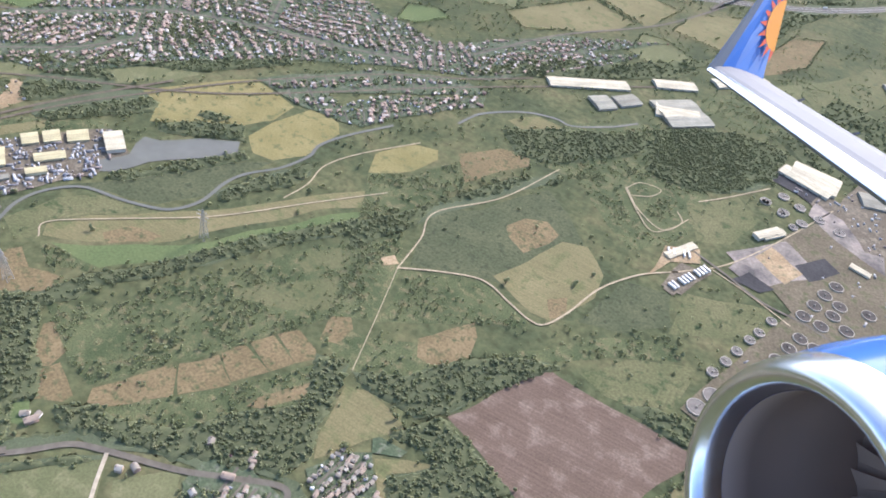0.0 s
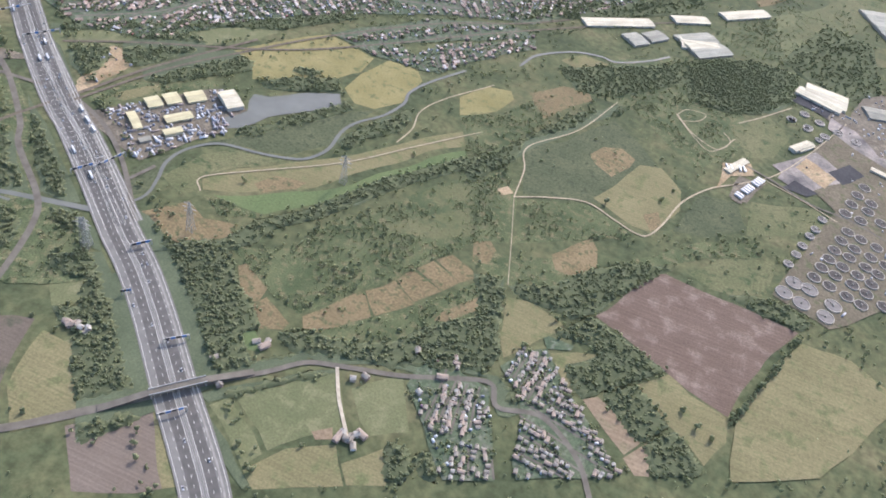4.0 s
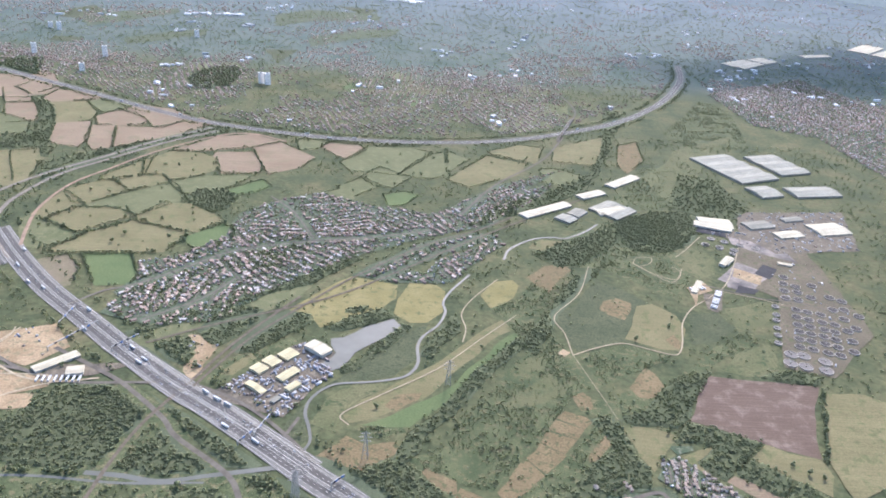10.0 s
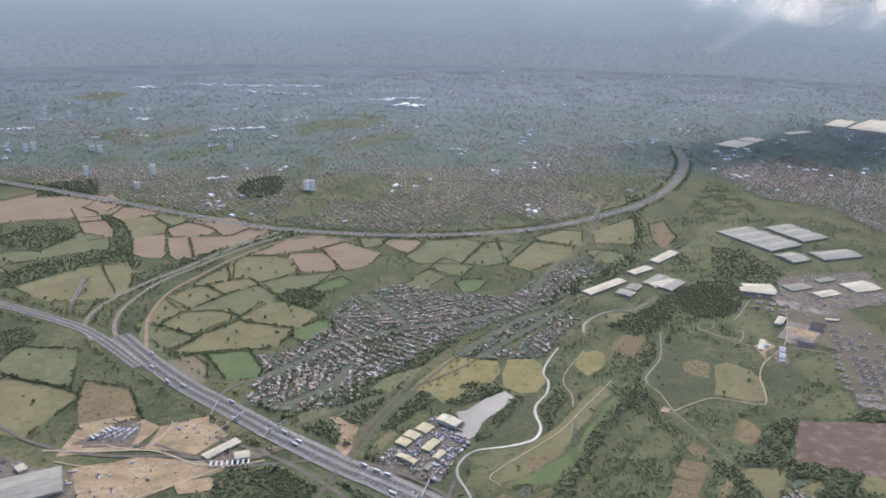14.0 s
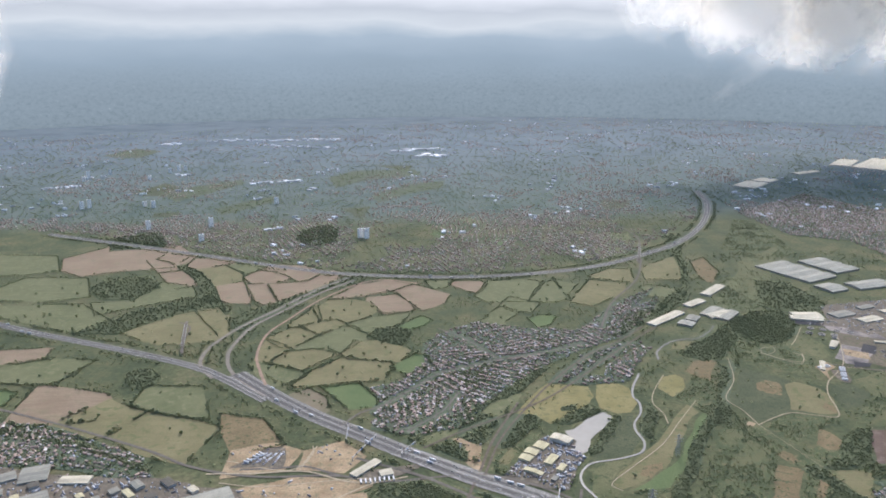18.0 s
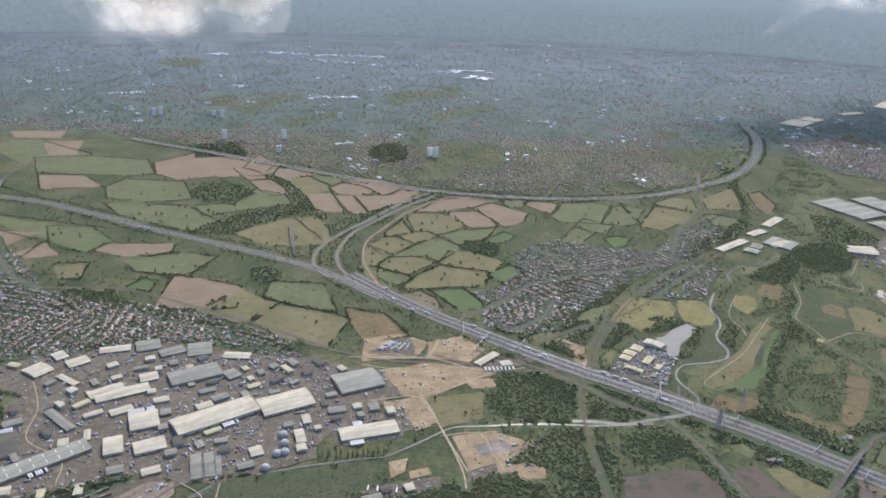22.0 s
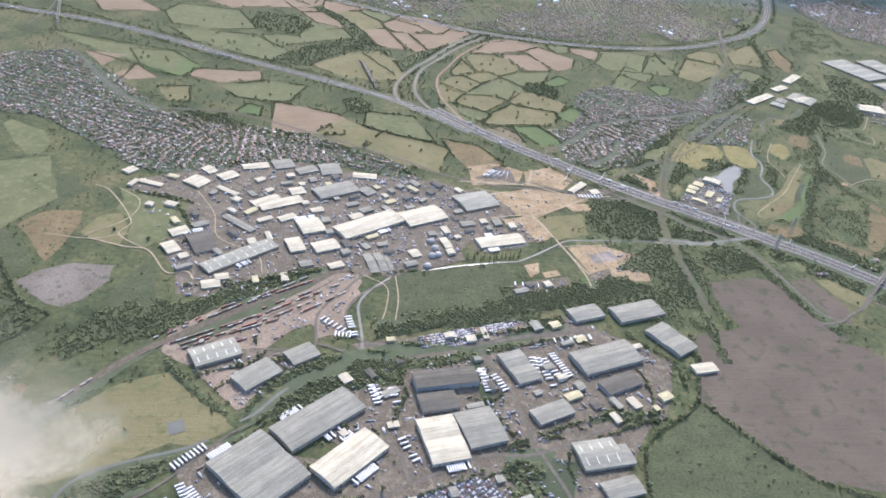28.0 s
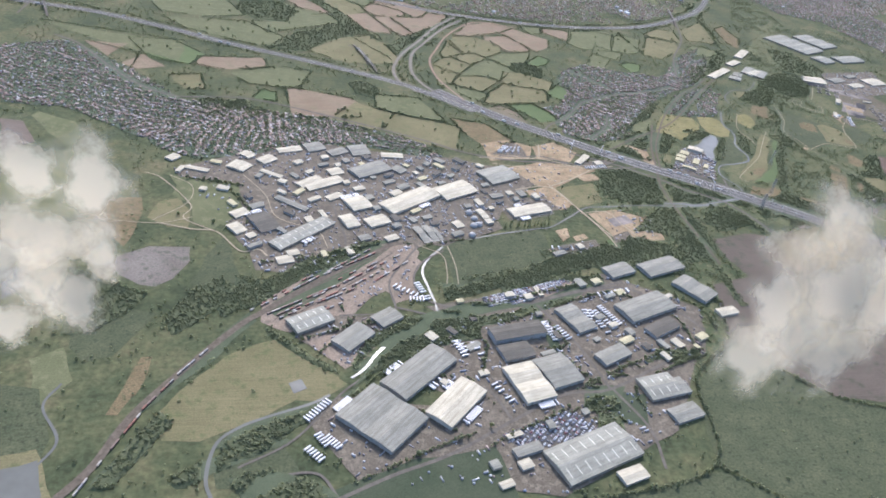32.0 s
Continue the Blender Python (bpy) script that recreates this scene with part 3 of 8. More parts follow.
def pylon(x, y):
    """A lattice power pylon with three cross-arms."""
    base = new("pylon")
    base.location = (x, y, 0)
    tagged(base, "grey steel lattice electricity pylon standing in grass", "pylon", "power pylons")
    h, r0 = 21.0, 1.9
    def bar(bm, a, b, w=0.16):
        a, b = Vector(a), Vector(b)
        q = (b - a).to_track_quat("Z", "Y").to_matrix().to_4x4()
        bmesh.ops.create_cube(bm, size=1, matrix=Matrix.Translation((a + b) / 2) @ q @ Matrix.Diagonal((w, w, (b - a).length, 1)))
    for sx in (-1, 1):
        for sy in (-1, 1):
            bm = bmesh.new()
            bar(bm, (sx * r0, sy * r0, 0), (sx * 0.3, sy * 0.3, h), 0.2)
            part("leg", bm, STEEL, base)
    for k in range(7):
        bm = bmesh.new()
        z0, z1 = h * k / 7, h * (k + 1) / 7
        ra, rb = r0 + (0.3 - r0) * k / 7, r0 + (0.3 - r0) * (k + 1) / 7
        for (ax, ay), (bx, by) in (((-1, -1), (1, -1)), ((1, -1), (1, 1)), ((1, 1), (-1, 1)), ((-1, 1), (-1, -1))):
            bar(bm, (ax * ra, ay * ra, z0), (bx * rb, by * rb, z1), 0.1)
            bar(bm, (bx * ra, by * ra, z0), (ax * rb, ay * rb, z1), 0.1)
        part("lattice", bm, STEEL, base)
    for z, w in ((13.5, 3.6), (16.5, 4.4), (19.3, 3.2)):
        bm = bmesh.new()
        bar(bm, (-w, 0, z), (w, 0, z), 0.2)
        bar(bm, (-w, 0, z), (0, 0, z + 1.4), 0.12)
        bar(bm, (w, 0, z), (0, 0, z + 1.4), 0.12)
        part("cross_arm", bm, STEEL, base)


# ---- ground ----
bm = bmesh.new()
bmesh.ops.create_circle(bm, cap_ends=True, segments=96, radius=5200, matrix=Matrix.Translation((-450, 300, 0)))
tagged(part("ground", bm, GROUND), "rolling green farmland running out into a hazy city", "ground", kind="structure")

# the hazy distance and the cloud bank over it, as a far ring round the place
def distance_material():
    m = bpy.data.materials.new("hazy_distance")
    m.use_nodes = True
    n, l = m.node_tree.nodes, m.node_tree.links
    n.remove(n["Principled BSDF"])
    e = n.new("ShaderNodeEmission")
    c = n.new("ShaderNodeTexCoord")
    s = n.new("ShaderNodeSeparateXYZ")
    l.new(c.outputs["Object"], s.inputs[0])
    mp = n.new("ShaderNodeMapping")
    mp.inputs["Scale"].default_value = (0.0016, 0.0016, 0.006)
    l.new(c.outputs["Object"], mp.inputs[0])
    t = n.new("ShaderNodeTexNoise")
    t.inputs["Scale"].default_value, t.inputs["Detail"].default_value = 1.0, 5.0
    l.new(mp.outputs[0], t.inputs["Vector"])
    w = n.new("ShaderNodeMath")
    w.operation, w.inputs[1].default_value = "MULTIPLY_ADD", 160.0
    l.new(t.outputs["Fac"], w.inputs[0])
    l.new(s.outputs[2], w.inputs[2])
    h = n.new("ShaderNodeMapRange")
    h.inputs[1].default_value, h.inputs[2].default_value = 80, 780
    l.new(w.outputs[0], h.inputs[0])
    # haze and cloud brightness are painted by height into the ring's glow
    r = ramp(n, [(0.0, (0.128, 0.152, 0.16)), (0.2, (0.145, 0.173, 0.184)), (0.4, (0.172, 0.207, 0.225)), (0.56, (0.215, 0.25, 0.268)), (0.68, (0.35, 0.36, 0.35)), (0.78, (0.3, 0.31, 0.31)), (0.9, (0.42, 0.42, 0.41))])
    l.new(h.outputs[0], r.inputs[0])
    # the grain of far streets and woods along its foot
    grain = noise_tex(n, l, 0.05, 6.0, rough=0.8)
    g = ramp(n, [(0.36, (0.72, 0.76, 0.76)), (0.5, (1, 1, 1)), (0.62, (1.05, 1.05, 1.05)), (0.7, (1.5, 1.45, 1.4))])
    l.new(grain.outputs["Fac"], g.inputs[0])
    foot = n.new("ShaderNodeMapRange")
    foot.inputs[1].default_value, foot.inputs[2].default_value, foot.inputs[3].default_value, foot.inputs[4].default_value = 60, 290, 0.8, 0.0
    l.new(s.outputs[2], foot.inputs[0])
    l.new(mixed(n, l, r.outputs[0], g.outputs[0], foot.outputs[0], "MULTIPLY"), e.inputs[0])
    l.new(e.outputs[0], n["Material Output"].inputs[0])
    return m


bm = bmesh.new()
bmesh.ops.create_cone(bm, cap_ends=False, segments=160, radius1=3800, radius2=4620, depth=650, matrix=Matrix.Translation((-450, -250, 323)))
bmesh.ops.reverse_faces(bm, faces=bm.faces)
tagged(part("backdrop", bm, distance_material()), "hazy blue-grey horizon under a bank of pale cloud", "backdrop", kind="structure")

# ---- the plan ----
# rough ground between the old sludge beds, the river and the works
scrub((-410, 229), (-390, 261), (-375, 268), (-353, 291), (-346, 282), (-375, 251), (-402, 224))
scrub((-285, 188), (-262, 195), (-258, 186), (-274, 176), (-292, 187))
scrub((-230, 174), (-222, 203), (-201, 229), (-180, 269), (-163, 294), (-138, 234))
scrub((-160, 287), (-141, 319), (-129, 295), (-119, 247), (-138, 234))
scrub((-190, 356), (-167, 373), (-144, 421), (-131, 389), (-150, 343), (-171, 312))
scrub((-75, 450), (-35, 507), (4, 504), (18, 490), (7, 430), (-17, 397), (-43, 415))
scrub((-124, 290), (-81, 310), (-48, 300), (-49, 293), (-117, 248))
scrub((-257, 157), (-138, 234), (-160, 197), (-202, 135), (-219, 139), (-239, 148))
scrub((-166, 151), (-147, 175), (-125, 204), (-116, 182), (-139, 159), (-153, 140), (-178, 130), (-190, 129))
scrub((-131, 218), (-123, 233), (-92, 246), (-81, 237), (-65, 253), (-36, 282), (-4, 318), (27, 334), (35, 324), (-1, 301), (-30, 275), (-45, 269), (-86, 224), (-109, 213))
scrub((-35, 625), (48, 761), (112, 793), (112, 683), (78, 628), (21, 615))
scrub((-104, 517), (-44, 569), (-42, 530), (-37, 486), (-74, 447), (-118, 446))
scrub((-466, 3), (-431, 35), (-428, 5), (-420, -43), (-455, -74), (-472, -65))
scrub((-647, -114), (-594, -121), (-605, -141), (-637, -141))

# open fields, meadows and beds, from the motorway bridge to the estate
field("pasture", (-474, 276), (-421, 326), (-420, 313), (-428, 292), (-452, 265), (-449, 258))
field("sand", (-423, 258), (-432, 285), (-416, 289), (-404, 274), (-407, 259), (-416, 232), (-422, 239))
field("pasture", (-407, 334), (-356, 380), (-350, 375), (-367, 337), (-383, 327), (-394, 335))
field("gold", (-363, 331), (-341, 367), (-318, 400), (-276, 387), (-275, 364), (-286, 346), (-305, 330), (-332, 309), (-342, 325))
field("gold", (-276, 338), (-274, 362), (-262, 400), (-238, 392), (-230, 382), (-234, 345), (-246, 327), (-260, 325))
field("olive", (-394, 244), (-380, 267), (-374, 260), (-385, 238))
field("meadow", (-339, 190), (-322, 223), (-303, 247), (-284, 277), (-259, 314), (-245, 325), (-255, 291), (-253, 272), (-268, 248), (-298, 239), (-314, 231), (-326, 211), (-326, 191), (-320, 171), (-329, 161), (-339, 178))
field("scrubpale", (-323, 189), (-315, 217), (-296, 236), (-266, 244), (-304, 203), (-295, 188), (-307, 180))
field("heath", (-315, 157), (-296, 179), (-280, 171), (-262, 174), (-258, 165), (-272, 154), (-279, 147), (-297, 149))
field("olive", (-302, 200), (-290, 217), (-263, 241), (-241, 266), (-212, 302), (-183, 339), (-176, 323), (-205, 287), (-230, 247), (-248, 221), (-273, 204), (-296, 192))
field("heath", (-273, 212), (-266, 223), (-248, 229), (-250, 220), (-265, 207))
field("brightgreen", (-288, 191), (-257, 211), (-224, 242), (-202, 280), (-174, 319), (-170, 310), (-205, 265), (-219, 237), (-240, 208), (-255, 192), (-269, 190))
field("scrubpale", (-180, 264), (-167, 282), (-159, 283), (-153, 270), (-168, 254))
field("scrubpale", (-191, 220), (-172, 241), (-150, 263), (-140, 239), (-160, 226), (-185, 217))
field("gold", (-200, 380), (-185, 405), (-169, 411), (-163, 400), (-169, 378), (-183, 361), (-190, 356))
field("heath", (-156, 418), (-133, 446), (-112, 450), (-109, 439), (-126, 411), (-135, 392), (-148, 406))
field("olive", (-146, 484), (-131, 505), (-107, 506), (-110, 492), (-130, 479))
field("meadow", (-137, 347), (-114, 372), (-86, 423), (-64, 405), (-34, 370), (-25, 367), (-45, 322), (-83, 314), (-124, 296))
field("heath", (-95, 367), (-88, 383), (-75, 389), (-62, 378), (-64, 367), (-74, 352), (-87, 358))
field("meadow", (-113, 344), (-103, 356), (-83, 355), (-76, 337), (-85, 321), (-100, 311))
field("olive", (-81, 319), (-57, 374), (-42, 382), (-25, 363), (-23, 341), (-37, 307), (-50, 307))
field("heath", (-45, 322), (-37, 332), (-32, 318), (-37, 307))
field("meadow", (-12, 367), (14, 375), (23, 346), (-4, 322), (-24, 316))
field("scrubpale", (24, 382), (71, 400), (81, 393), (82, 379), (23, 340))
field("scrubpale", (2, 471), (31, 512), (49, 488), (37, 451), (18, 437))
field("pasture", (29, 724), (78, 788), (109, 692), (60, 627), (38, 649))
field("pasture", (-322, 98), (-307, 102), (-294, 102), (-290, 95), (-306, 82))
field("pasture", (-290, 65), (-283, 71), (-273, 70), (-256, 54), (-264, 39))
field("olive", (-289, 90), (-281, 94), (-244, 61), (-247, 57), (-253, 55), (-268, 68))
field("bare", (-257, 32), (-231, 53), (-205, 23), (-234, 8))
field("olive", (-231, 53), (-229, 56), (-199, 27), (-205, 23))
field("olive", (-265, 122), (-256, 122), (-241, 114), (-229, 102), (-233, 95), (-246, 105))
field("brightgreen", (-222, 110), (-216, 115), (-206, 105), (-214, 102))
field("pasture", (-203, 78), (-168, 111), (-149, 83), (-160, 79), (-172, 64), (-175, 60))
field("pasture", (-210, 69), (-205, 76), (-176, 58), (-181, 49))
field("olive", (-180, 48), (-168, 64), (-150, 76), (-138, 59), (-173, 41))
field("pasture", (-158, 106), (-138, 124), (-122, 98), (-139, 86), (-147, 91))
field("olive", (-143, 68), (-131, 83), (-122, 68), (-137, 60))
field("tan", (-164, 77), (-157, 84), (-153, 78), (-160, 74))
field("olive", (-219, 88), (-204, 102), (-200, 102), (-215, 88))
field("heath", (-226, 129), (-222, 137), (-204, 128), (-205, 123), (-215, 117))
field("heath", (-246, 147), (-243, 151), (-225, 142), (-224, 133), (-230, 129))
field("heath", (-200, 135), (-181, 163), (-177, 163), (-166, 151), (-188, 132), (-196, 129))
field("heath", (-179, 166), (-167, 183), (-150, 173), (-154, 167), (-165, 153))
field("heath", (-167, 185), (-160, 196), (-142, 187), (-151, 174))
field("heath", (-159, 198), (-153, 207), (-135, 197), (-142, 187))
field("heath", (-152, 209), (-145, 219), (-129, 212), (-126, 207), (-135, 197))
field("heath", (-136, 166), (-135, 173), (-127, 186), (-121, 194), (-118, 187), (-129, 169))
field("heath", (-138, 234), (-129, 241), (-123, 235), (-123, 222), (-132, 219))
field("heath", (-93, 249), (-84, 266), (-72, 278), (-67, 269), (-66, 248), (-81, 237), (-88, 238))
field("olive", (-102, 174), (-107, 203), (-96, 206), (-76, 202), (-71, 198), (-83, 181), (-96, 161))
field("olive", (-72, 175), (-60, 184), (-46, 189), (-63, 171), (-55, 157), (-60, 159))
field("tan", (-49, 156), (-43, 162), (-33, 155), (-19, 143), (-25, 134), (-35, 142))
field("olive", (-26, 179), (-10, 195), (2, 187), (22, 181), (24, 166), (15, 147), (4, 157), (-5, 161), (-17, 171))
field("tan", (-25, 132), (-15, 145), (-11, 128), (-17, 125))
field("plough", (-57, 216), (-26, 273), (59, 267), (34, 214), (22, 182), (1, 189))
field("scrubpale", (-10, 282), (12, 309), (42, 325), (44, 311), (39, 288), (22, 276), (5, 276))
field("pasture", (-1177, 322), (-1171, 334), (-1126, 309), (-1110, 281), (-1114, 249), (-1129, 250))
field("meadow", (-1121, 186), (-1113, 203), (-1064, 201), (-1039, 179), (-1062, 146), (-1084, 129))
field("tan", (-1121, 166), (-1105, 160), (-1091, 135), (-1089, 114), (-1100, 110))
field("meadow", (-1099, 106), (-1080, 88), (-1050, 47), (-1058, 18), (-1065, 13))
field("heath", (-1085, 108), (-1065, 134), (-1035, 137), (-1031, 113), (-1034, 79), (-1043, 48), (-1065, 83))
field("olive", (-1027, 99), (-1018, 128), (-999, 137), (-987, 110), (-988, 80), (-1005, 81))
field("pasture", (-1008, 143), (-1001, 175), (-963, 171), (-939, 143), (-938, 114), (-965, 78), (-984, 90), (-987, 124))
field("quarry", (-1055, 19), (-1040, 36), (-1018, 47), (-983, 46), (-983, 23), (-994, -4), (-1009, -13), (-1024, -11))
field("meadow", (-976, -3), (-969, 30), (-951, 67), (-936, -9), (-980, -11))
field("olive", (-912, -134), (-894, -119), (-871, -130), (-856, -144), (-881, -161), (-901, -158), (-912, -144))
field("meadow", (-982, -37), (-972, 4), (-956, 38), (-947, 45), (-941, 6), (-943, -44), (-975, -41))
field("fallow", (-423, 54), (-376, 67), (-343, 59), (-327, 4), (-323, -29), (-375, -34), (-408, -48), (-420, -28), (-426, 17))
field("fallow", (-334, 60), (-307, 71), (-292, 24), (-302, -6), (-318, -1))
field("olive", (-300, 68), (-255, 64), (-254, 38), (-274, 19), (-293, 36))
field("quarry", (-478, 44), (-447, 53), (-451, 4), (-463, -8), (-477, 14))
field("heath", (-551, 104), (-533, 112), (-522, 92), (-528, 71), (-550, 63))
field("sand", (-495, 101), (-480, 84), (-479, 74), (-500, 60), (-510, 79))
field("olive", (-995, -165), (-949, -107), (-911, -89), (-861, -137), (-907, -166), (-963, -193), (-988, -189))
field("meadow", (-1068, -48), (-1041, -38), (-1005, -50), (-1030, -103), (-1049, -108), (-1064, -89))
field("pasture", (-1088, -100), (-1068, -88), (-1053, -125), (-1070, -146), (-1078, -143))
field("meadow", (-954, -211), (-907, -195), (-896, -225), (-911, -238), (-949, -234))
field("heath", (-1028, -163), (-1010, -104), (-1000, -104), (-1009, -140), (-1020, -163))

field("fallow", (-470, -30), (-400, -10), (-310, -40), (-250, -140), (-340, -210), (-440, -190), (-500, -110))
field("meadow", (-500, -115), (-440, -195), (-345, -215), (-330, -330), (-480, -340), (-590, -250), (-560, -160))
field("meadow", (-590, -255), (-480, -345), (-600, -420), (-760, -330), (-700, -270))
scrub((-505, -60), (-470, -35), (-500, -110), (-560, -165), (-570, -130))

# hedged fields inside the junction loop and west of it
hedged("tan", (-894, 943), (-887, 992), (-864, 994), (-838, 966), (-837, 922), (-853, 909), (-870, 921))
hedged("tan", (-913, 936), (-899, 941), (-873, 920), (-845, 884), (-842, 874), (-873, 863))
hedged("tan", (-868, 854), (-834, 866), (-809, 823), (-793, 786), (-823, 772))
hedged("tan", (-833, 896), (-830, 942), (-793, 944), (-757, 924), (-761, 905), (-817, 877))
hedged("olive", (-812, 874), (-768, 891), (-734, 839), (-725, 809), (-737, 794), (-762, 782))
hedged("pasture", (-765, 896), (-734, 921), (-690, 891), (-708, 859), (-722, 844), (-744, 867))
hedged("tan", (-724, 823), (-708, 859), (-681, 848), (-654, 818), (-656, 798), (-705, 786))
hedged("tan", (-705, 860), (-688, 891), (-640, 883), (-601, 849), (-624, 794), (-637, 796), (-659, 832), (-681, 848))
hedged("tan", (-761, 779), (-723, 799), (-699, 729), (-695, 694), (-736, 705))
hedged("tan", (-714, 783), (-684, 789), (-655, 698), (-676, 689), (-697, 725))
hedged("tan", (-681, 787), (-627, 790), (-585, 851), (-563, 825), (-604, 754), (-654, 702))
hedged("olive", (-761, 659), (-734, 674), (-720, 649), (-707, 605), (-702, 575), (-708, 564))
hedged("tan", (-579, 705), (-538, 769), (-498, 790), (-457, 766), (-489, 737), (-540, 712))
hedged("tan", (-526, 706), (-481, 716), (-463, 673), (-458, 647), (-501, 639), (-514, 666))
hedged("tan", (-483, 734), (-453, 762), (-403, 714), (-413, 677), (-446, 644))
hedged("olive", (-596, 657), (-579, 698), (-546, 700), (-522, 685), (-510, 653), (-528, 619), (-550, 606), (-563, 619), (-583, 614))
hedged("olive", (-625, 606), (-604, 654), (-597, 685), (-587, 619), (-603, 599), (-623, 590))
hedged("olive", (-648, 554), (-623, 587), (-610, 590), (-583, 562), (-613, 524), (-626, 527))
hedged("olive", (-609, 594), (-584, 610), (-567, 618), (-551, 597), (-582, 565))
hedged("olive", (-652, 489), (-648, 552), (-617, 521), (-617, 513), (-638, 478))
hedged("pasture", (-609, 520), (-579, 563), (-542, 591), (-520, 553), (-529, 539), (-551, 503), (-571, 519), (-591, 516))
hedged("pasture", (-547, 598), (-520, 620), (-462, 637), (-475, 605), (-493, 576), (-522, 566))
hedged("olive", (-631, 475), (-617, 508), (-586, 513), (-554, 501), (-572, 481), (-592, 456))
hedged("pasture", (-656, 474), (-649, 485), (-595, 451), (-589, 439), (-613, 417), (-626, 418))
hedged("olive", (-598, 412), (-582, 447), (-548, 486), (-496, 468), (-488, 463), (-501, 424), (-552, 412))
hedged("olive", (-549, 499), (-532, 537), (-509, 534), (-489, 528), (-466, 503), (-482, 472), (-497, 473), (-540, 486))
hedged("brightgreen", (-488, 457), (-460, 490), (-450, 483), (-444, 458), (-471, 435))
hedged("brightgreen", (-482, 583), (-449, 620), (-436, 603), (-449, 587), (-470, 571))
hedged("pasture", (-433, 776), (-420, 785), (-393, 777), (-403, 749), (-423, 739))
hedged("tan", (-397, 759), (-387, 775), (-351, 773), (-341, 756), (-358, 717), (-374, 727))
hedged("pasture", (-363, 701), (-335, 769), (-285, 776), (-253, 761), (-280, 709), (-291, 672), (-328, 675), (-349, 676))
hedged("pasture", (-288, 672), (-248, 755), (-231, 767), (-228, 678), (-258, 665))
hedged("pasture", (-332, 654), (-314, 690), (-276, 663), (-295, 626), (-318, 633))
hedged("pasture", (-356, 617), (-334, 650), (-311, 628), (-337, 592))
hedged("pasture", (-368, 596), (-354, 608), (-338, 586), (-351, 563))
hedged("brightgreen", (-301, 601), (-281, 612), (-265, 604), (-278, 578), (-294, 569))
hedged("brightgreen", (-566, 409), (-527, 415), (-507, 377), (-508, 360), (-532, 355))
hedged("earthed", (-598, 389), (-579, 404), (-561, 381), (-554, 354), (-565, 349))
hedged("olive", (-170, 785), (-126, 822), (-95, 814), (-110, 748), (-165, 775))
hedged("olive", (-175, 763), (-123, 742), (-143, 697), (-200, 646), (-228, 665))
hedged("pasture", (-232, 775), (-201, 745), (-229, 695))
hedged("olive", (-73, 821), (-12, 873), (15, 899), (-3, 824), (-24, 757), (-84, 763))
hedged("pasture", (-105, 724), (-87, 728), (-51, 708), (-74, 669), (-106, 680))
hedged("heath", (23, 848), (55, 875), (44, 790), (13, 738), (5, 764))
hedged("tan", (-1063, 959), (-1002, 1046), (-886, 1038), (-845, 968), (-859, 891), (-925, 881), (-992, 851), (-1034, 884))
hedged("pasture", (-1283, 969), (-1193, 993), (-1085, 978), (-1042, 884), (-1091, 865), (-1179, 872), (-1237, 876))
hedged("tan", (-1229, 859), (-1156, 862), (-1101, 798), (-1190, 780))
hedged("pasture", (-1092, 798), (-1076, 848), (-978, 835), (-940, 743), (-995, 727), (-1068, 739))
hedged("pasture", (-1065, 712), (-937, 707), (-854, 616), (-902, 597), (-1002, 636))
hedged("olive", (-839, 589), (-786, 671), (-721, 680), (-702, 573), (-718, 552), (-784, 547))
hedged("pasture", (-850, 806), (-798, 777), (-781, 733), (-835, 704), (-899, 663), (-923, 715), (-865, 722))
hedged("tan", (-1000, 509), (-999, 538), (-912, 545), (-908, 514), (-961, 496))
hedged("brightgreen", (-1101, 600), (-1041, 601), (-996, 548), (-1014, 509), (-1065, 527))
hedged("olive", (-1033, 464), (-996, 469), (-988, 423), (-1013, 423))
hedged("pasture", (-955, 482), (-896, 510), (-844, 501), (-862, 448), (-878, 437), (-928, 448))
hedged("tan", (-875, 358), (-878, 437), (-798, 409), (-788, 393), (-789, 351), (-854, 342))
hedged("olive", (-829, 338), (-788, 393), (-743, 362), (-763, 318), (-778, 312))
hedged("olive", (-760, 318), (-737, 362), (-679, 337), (-659, 324), (-678, 260), (-726, 282))
hedged("pasture", (-759, 379), (-757, 424), (-697, 417), (-674, 344), (-718, 358))
hedged("heath", (-662, 351), (-619, 337), (-592, 288), (-636, 276), (-652, 312))
hedged("brightgreen", (-922, 401), (-912, 424), (-896, 416), (-896, 390))

# parks and playing fields of the far town
field("brightgreen", (-374, 486), (-364, 500), (-339, 494), (-340, 477), (-357, 463))
field("pasture", (-703, 1156), (-682, 1197), (-618, 1216), (-601, 1168), (-653, 1146))
field("brightgreen", (-305, 1024), (-282, 1052), (-262, 1028), (-284, 990))
field("brightgreen", (-411, 1086), (-398, 1110), (-383, 1075), (-393, 1054))
field("pasture", (-348, 1212), (-330, 1242), (-297, 1187), (-312, 1158))
field("pasture", (-95, 1051), (-54, 1077), (-66, 982), (-97, 978))
field("pasture", (-55, 1069), (-20, 1065), (-27, 1006), (-61, 1005))
field("pasture", (-161, 941), (-131, 961), (-134, 890), (-162, 885))
field("pasture", (-125, 952), (-88, 975), (-61, 942), (-69, 920), (-123, 885))
field("meadow", (4, 1358), (20, 1392), (83, 1390), (65, 1300), (-5, 1273))
field("meadow", (-1140, 1587), (-1099, 1716), (-1041, 1653), (-1033, 1525), (-1100, 1533))
field("pasture", (-711, 1173), (-615, 1214), (-600, 1178), (-660, 1136))
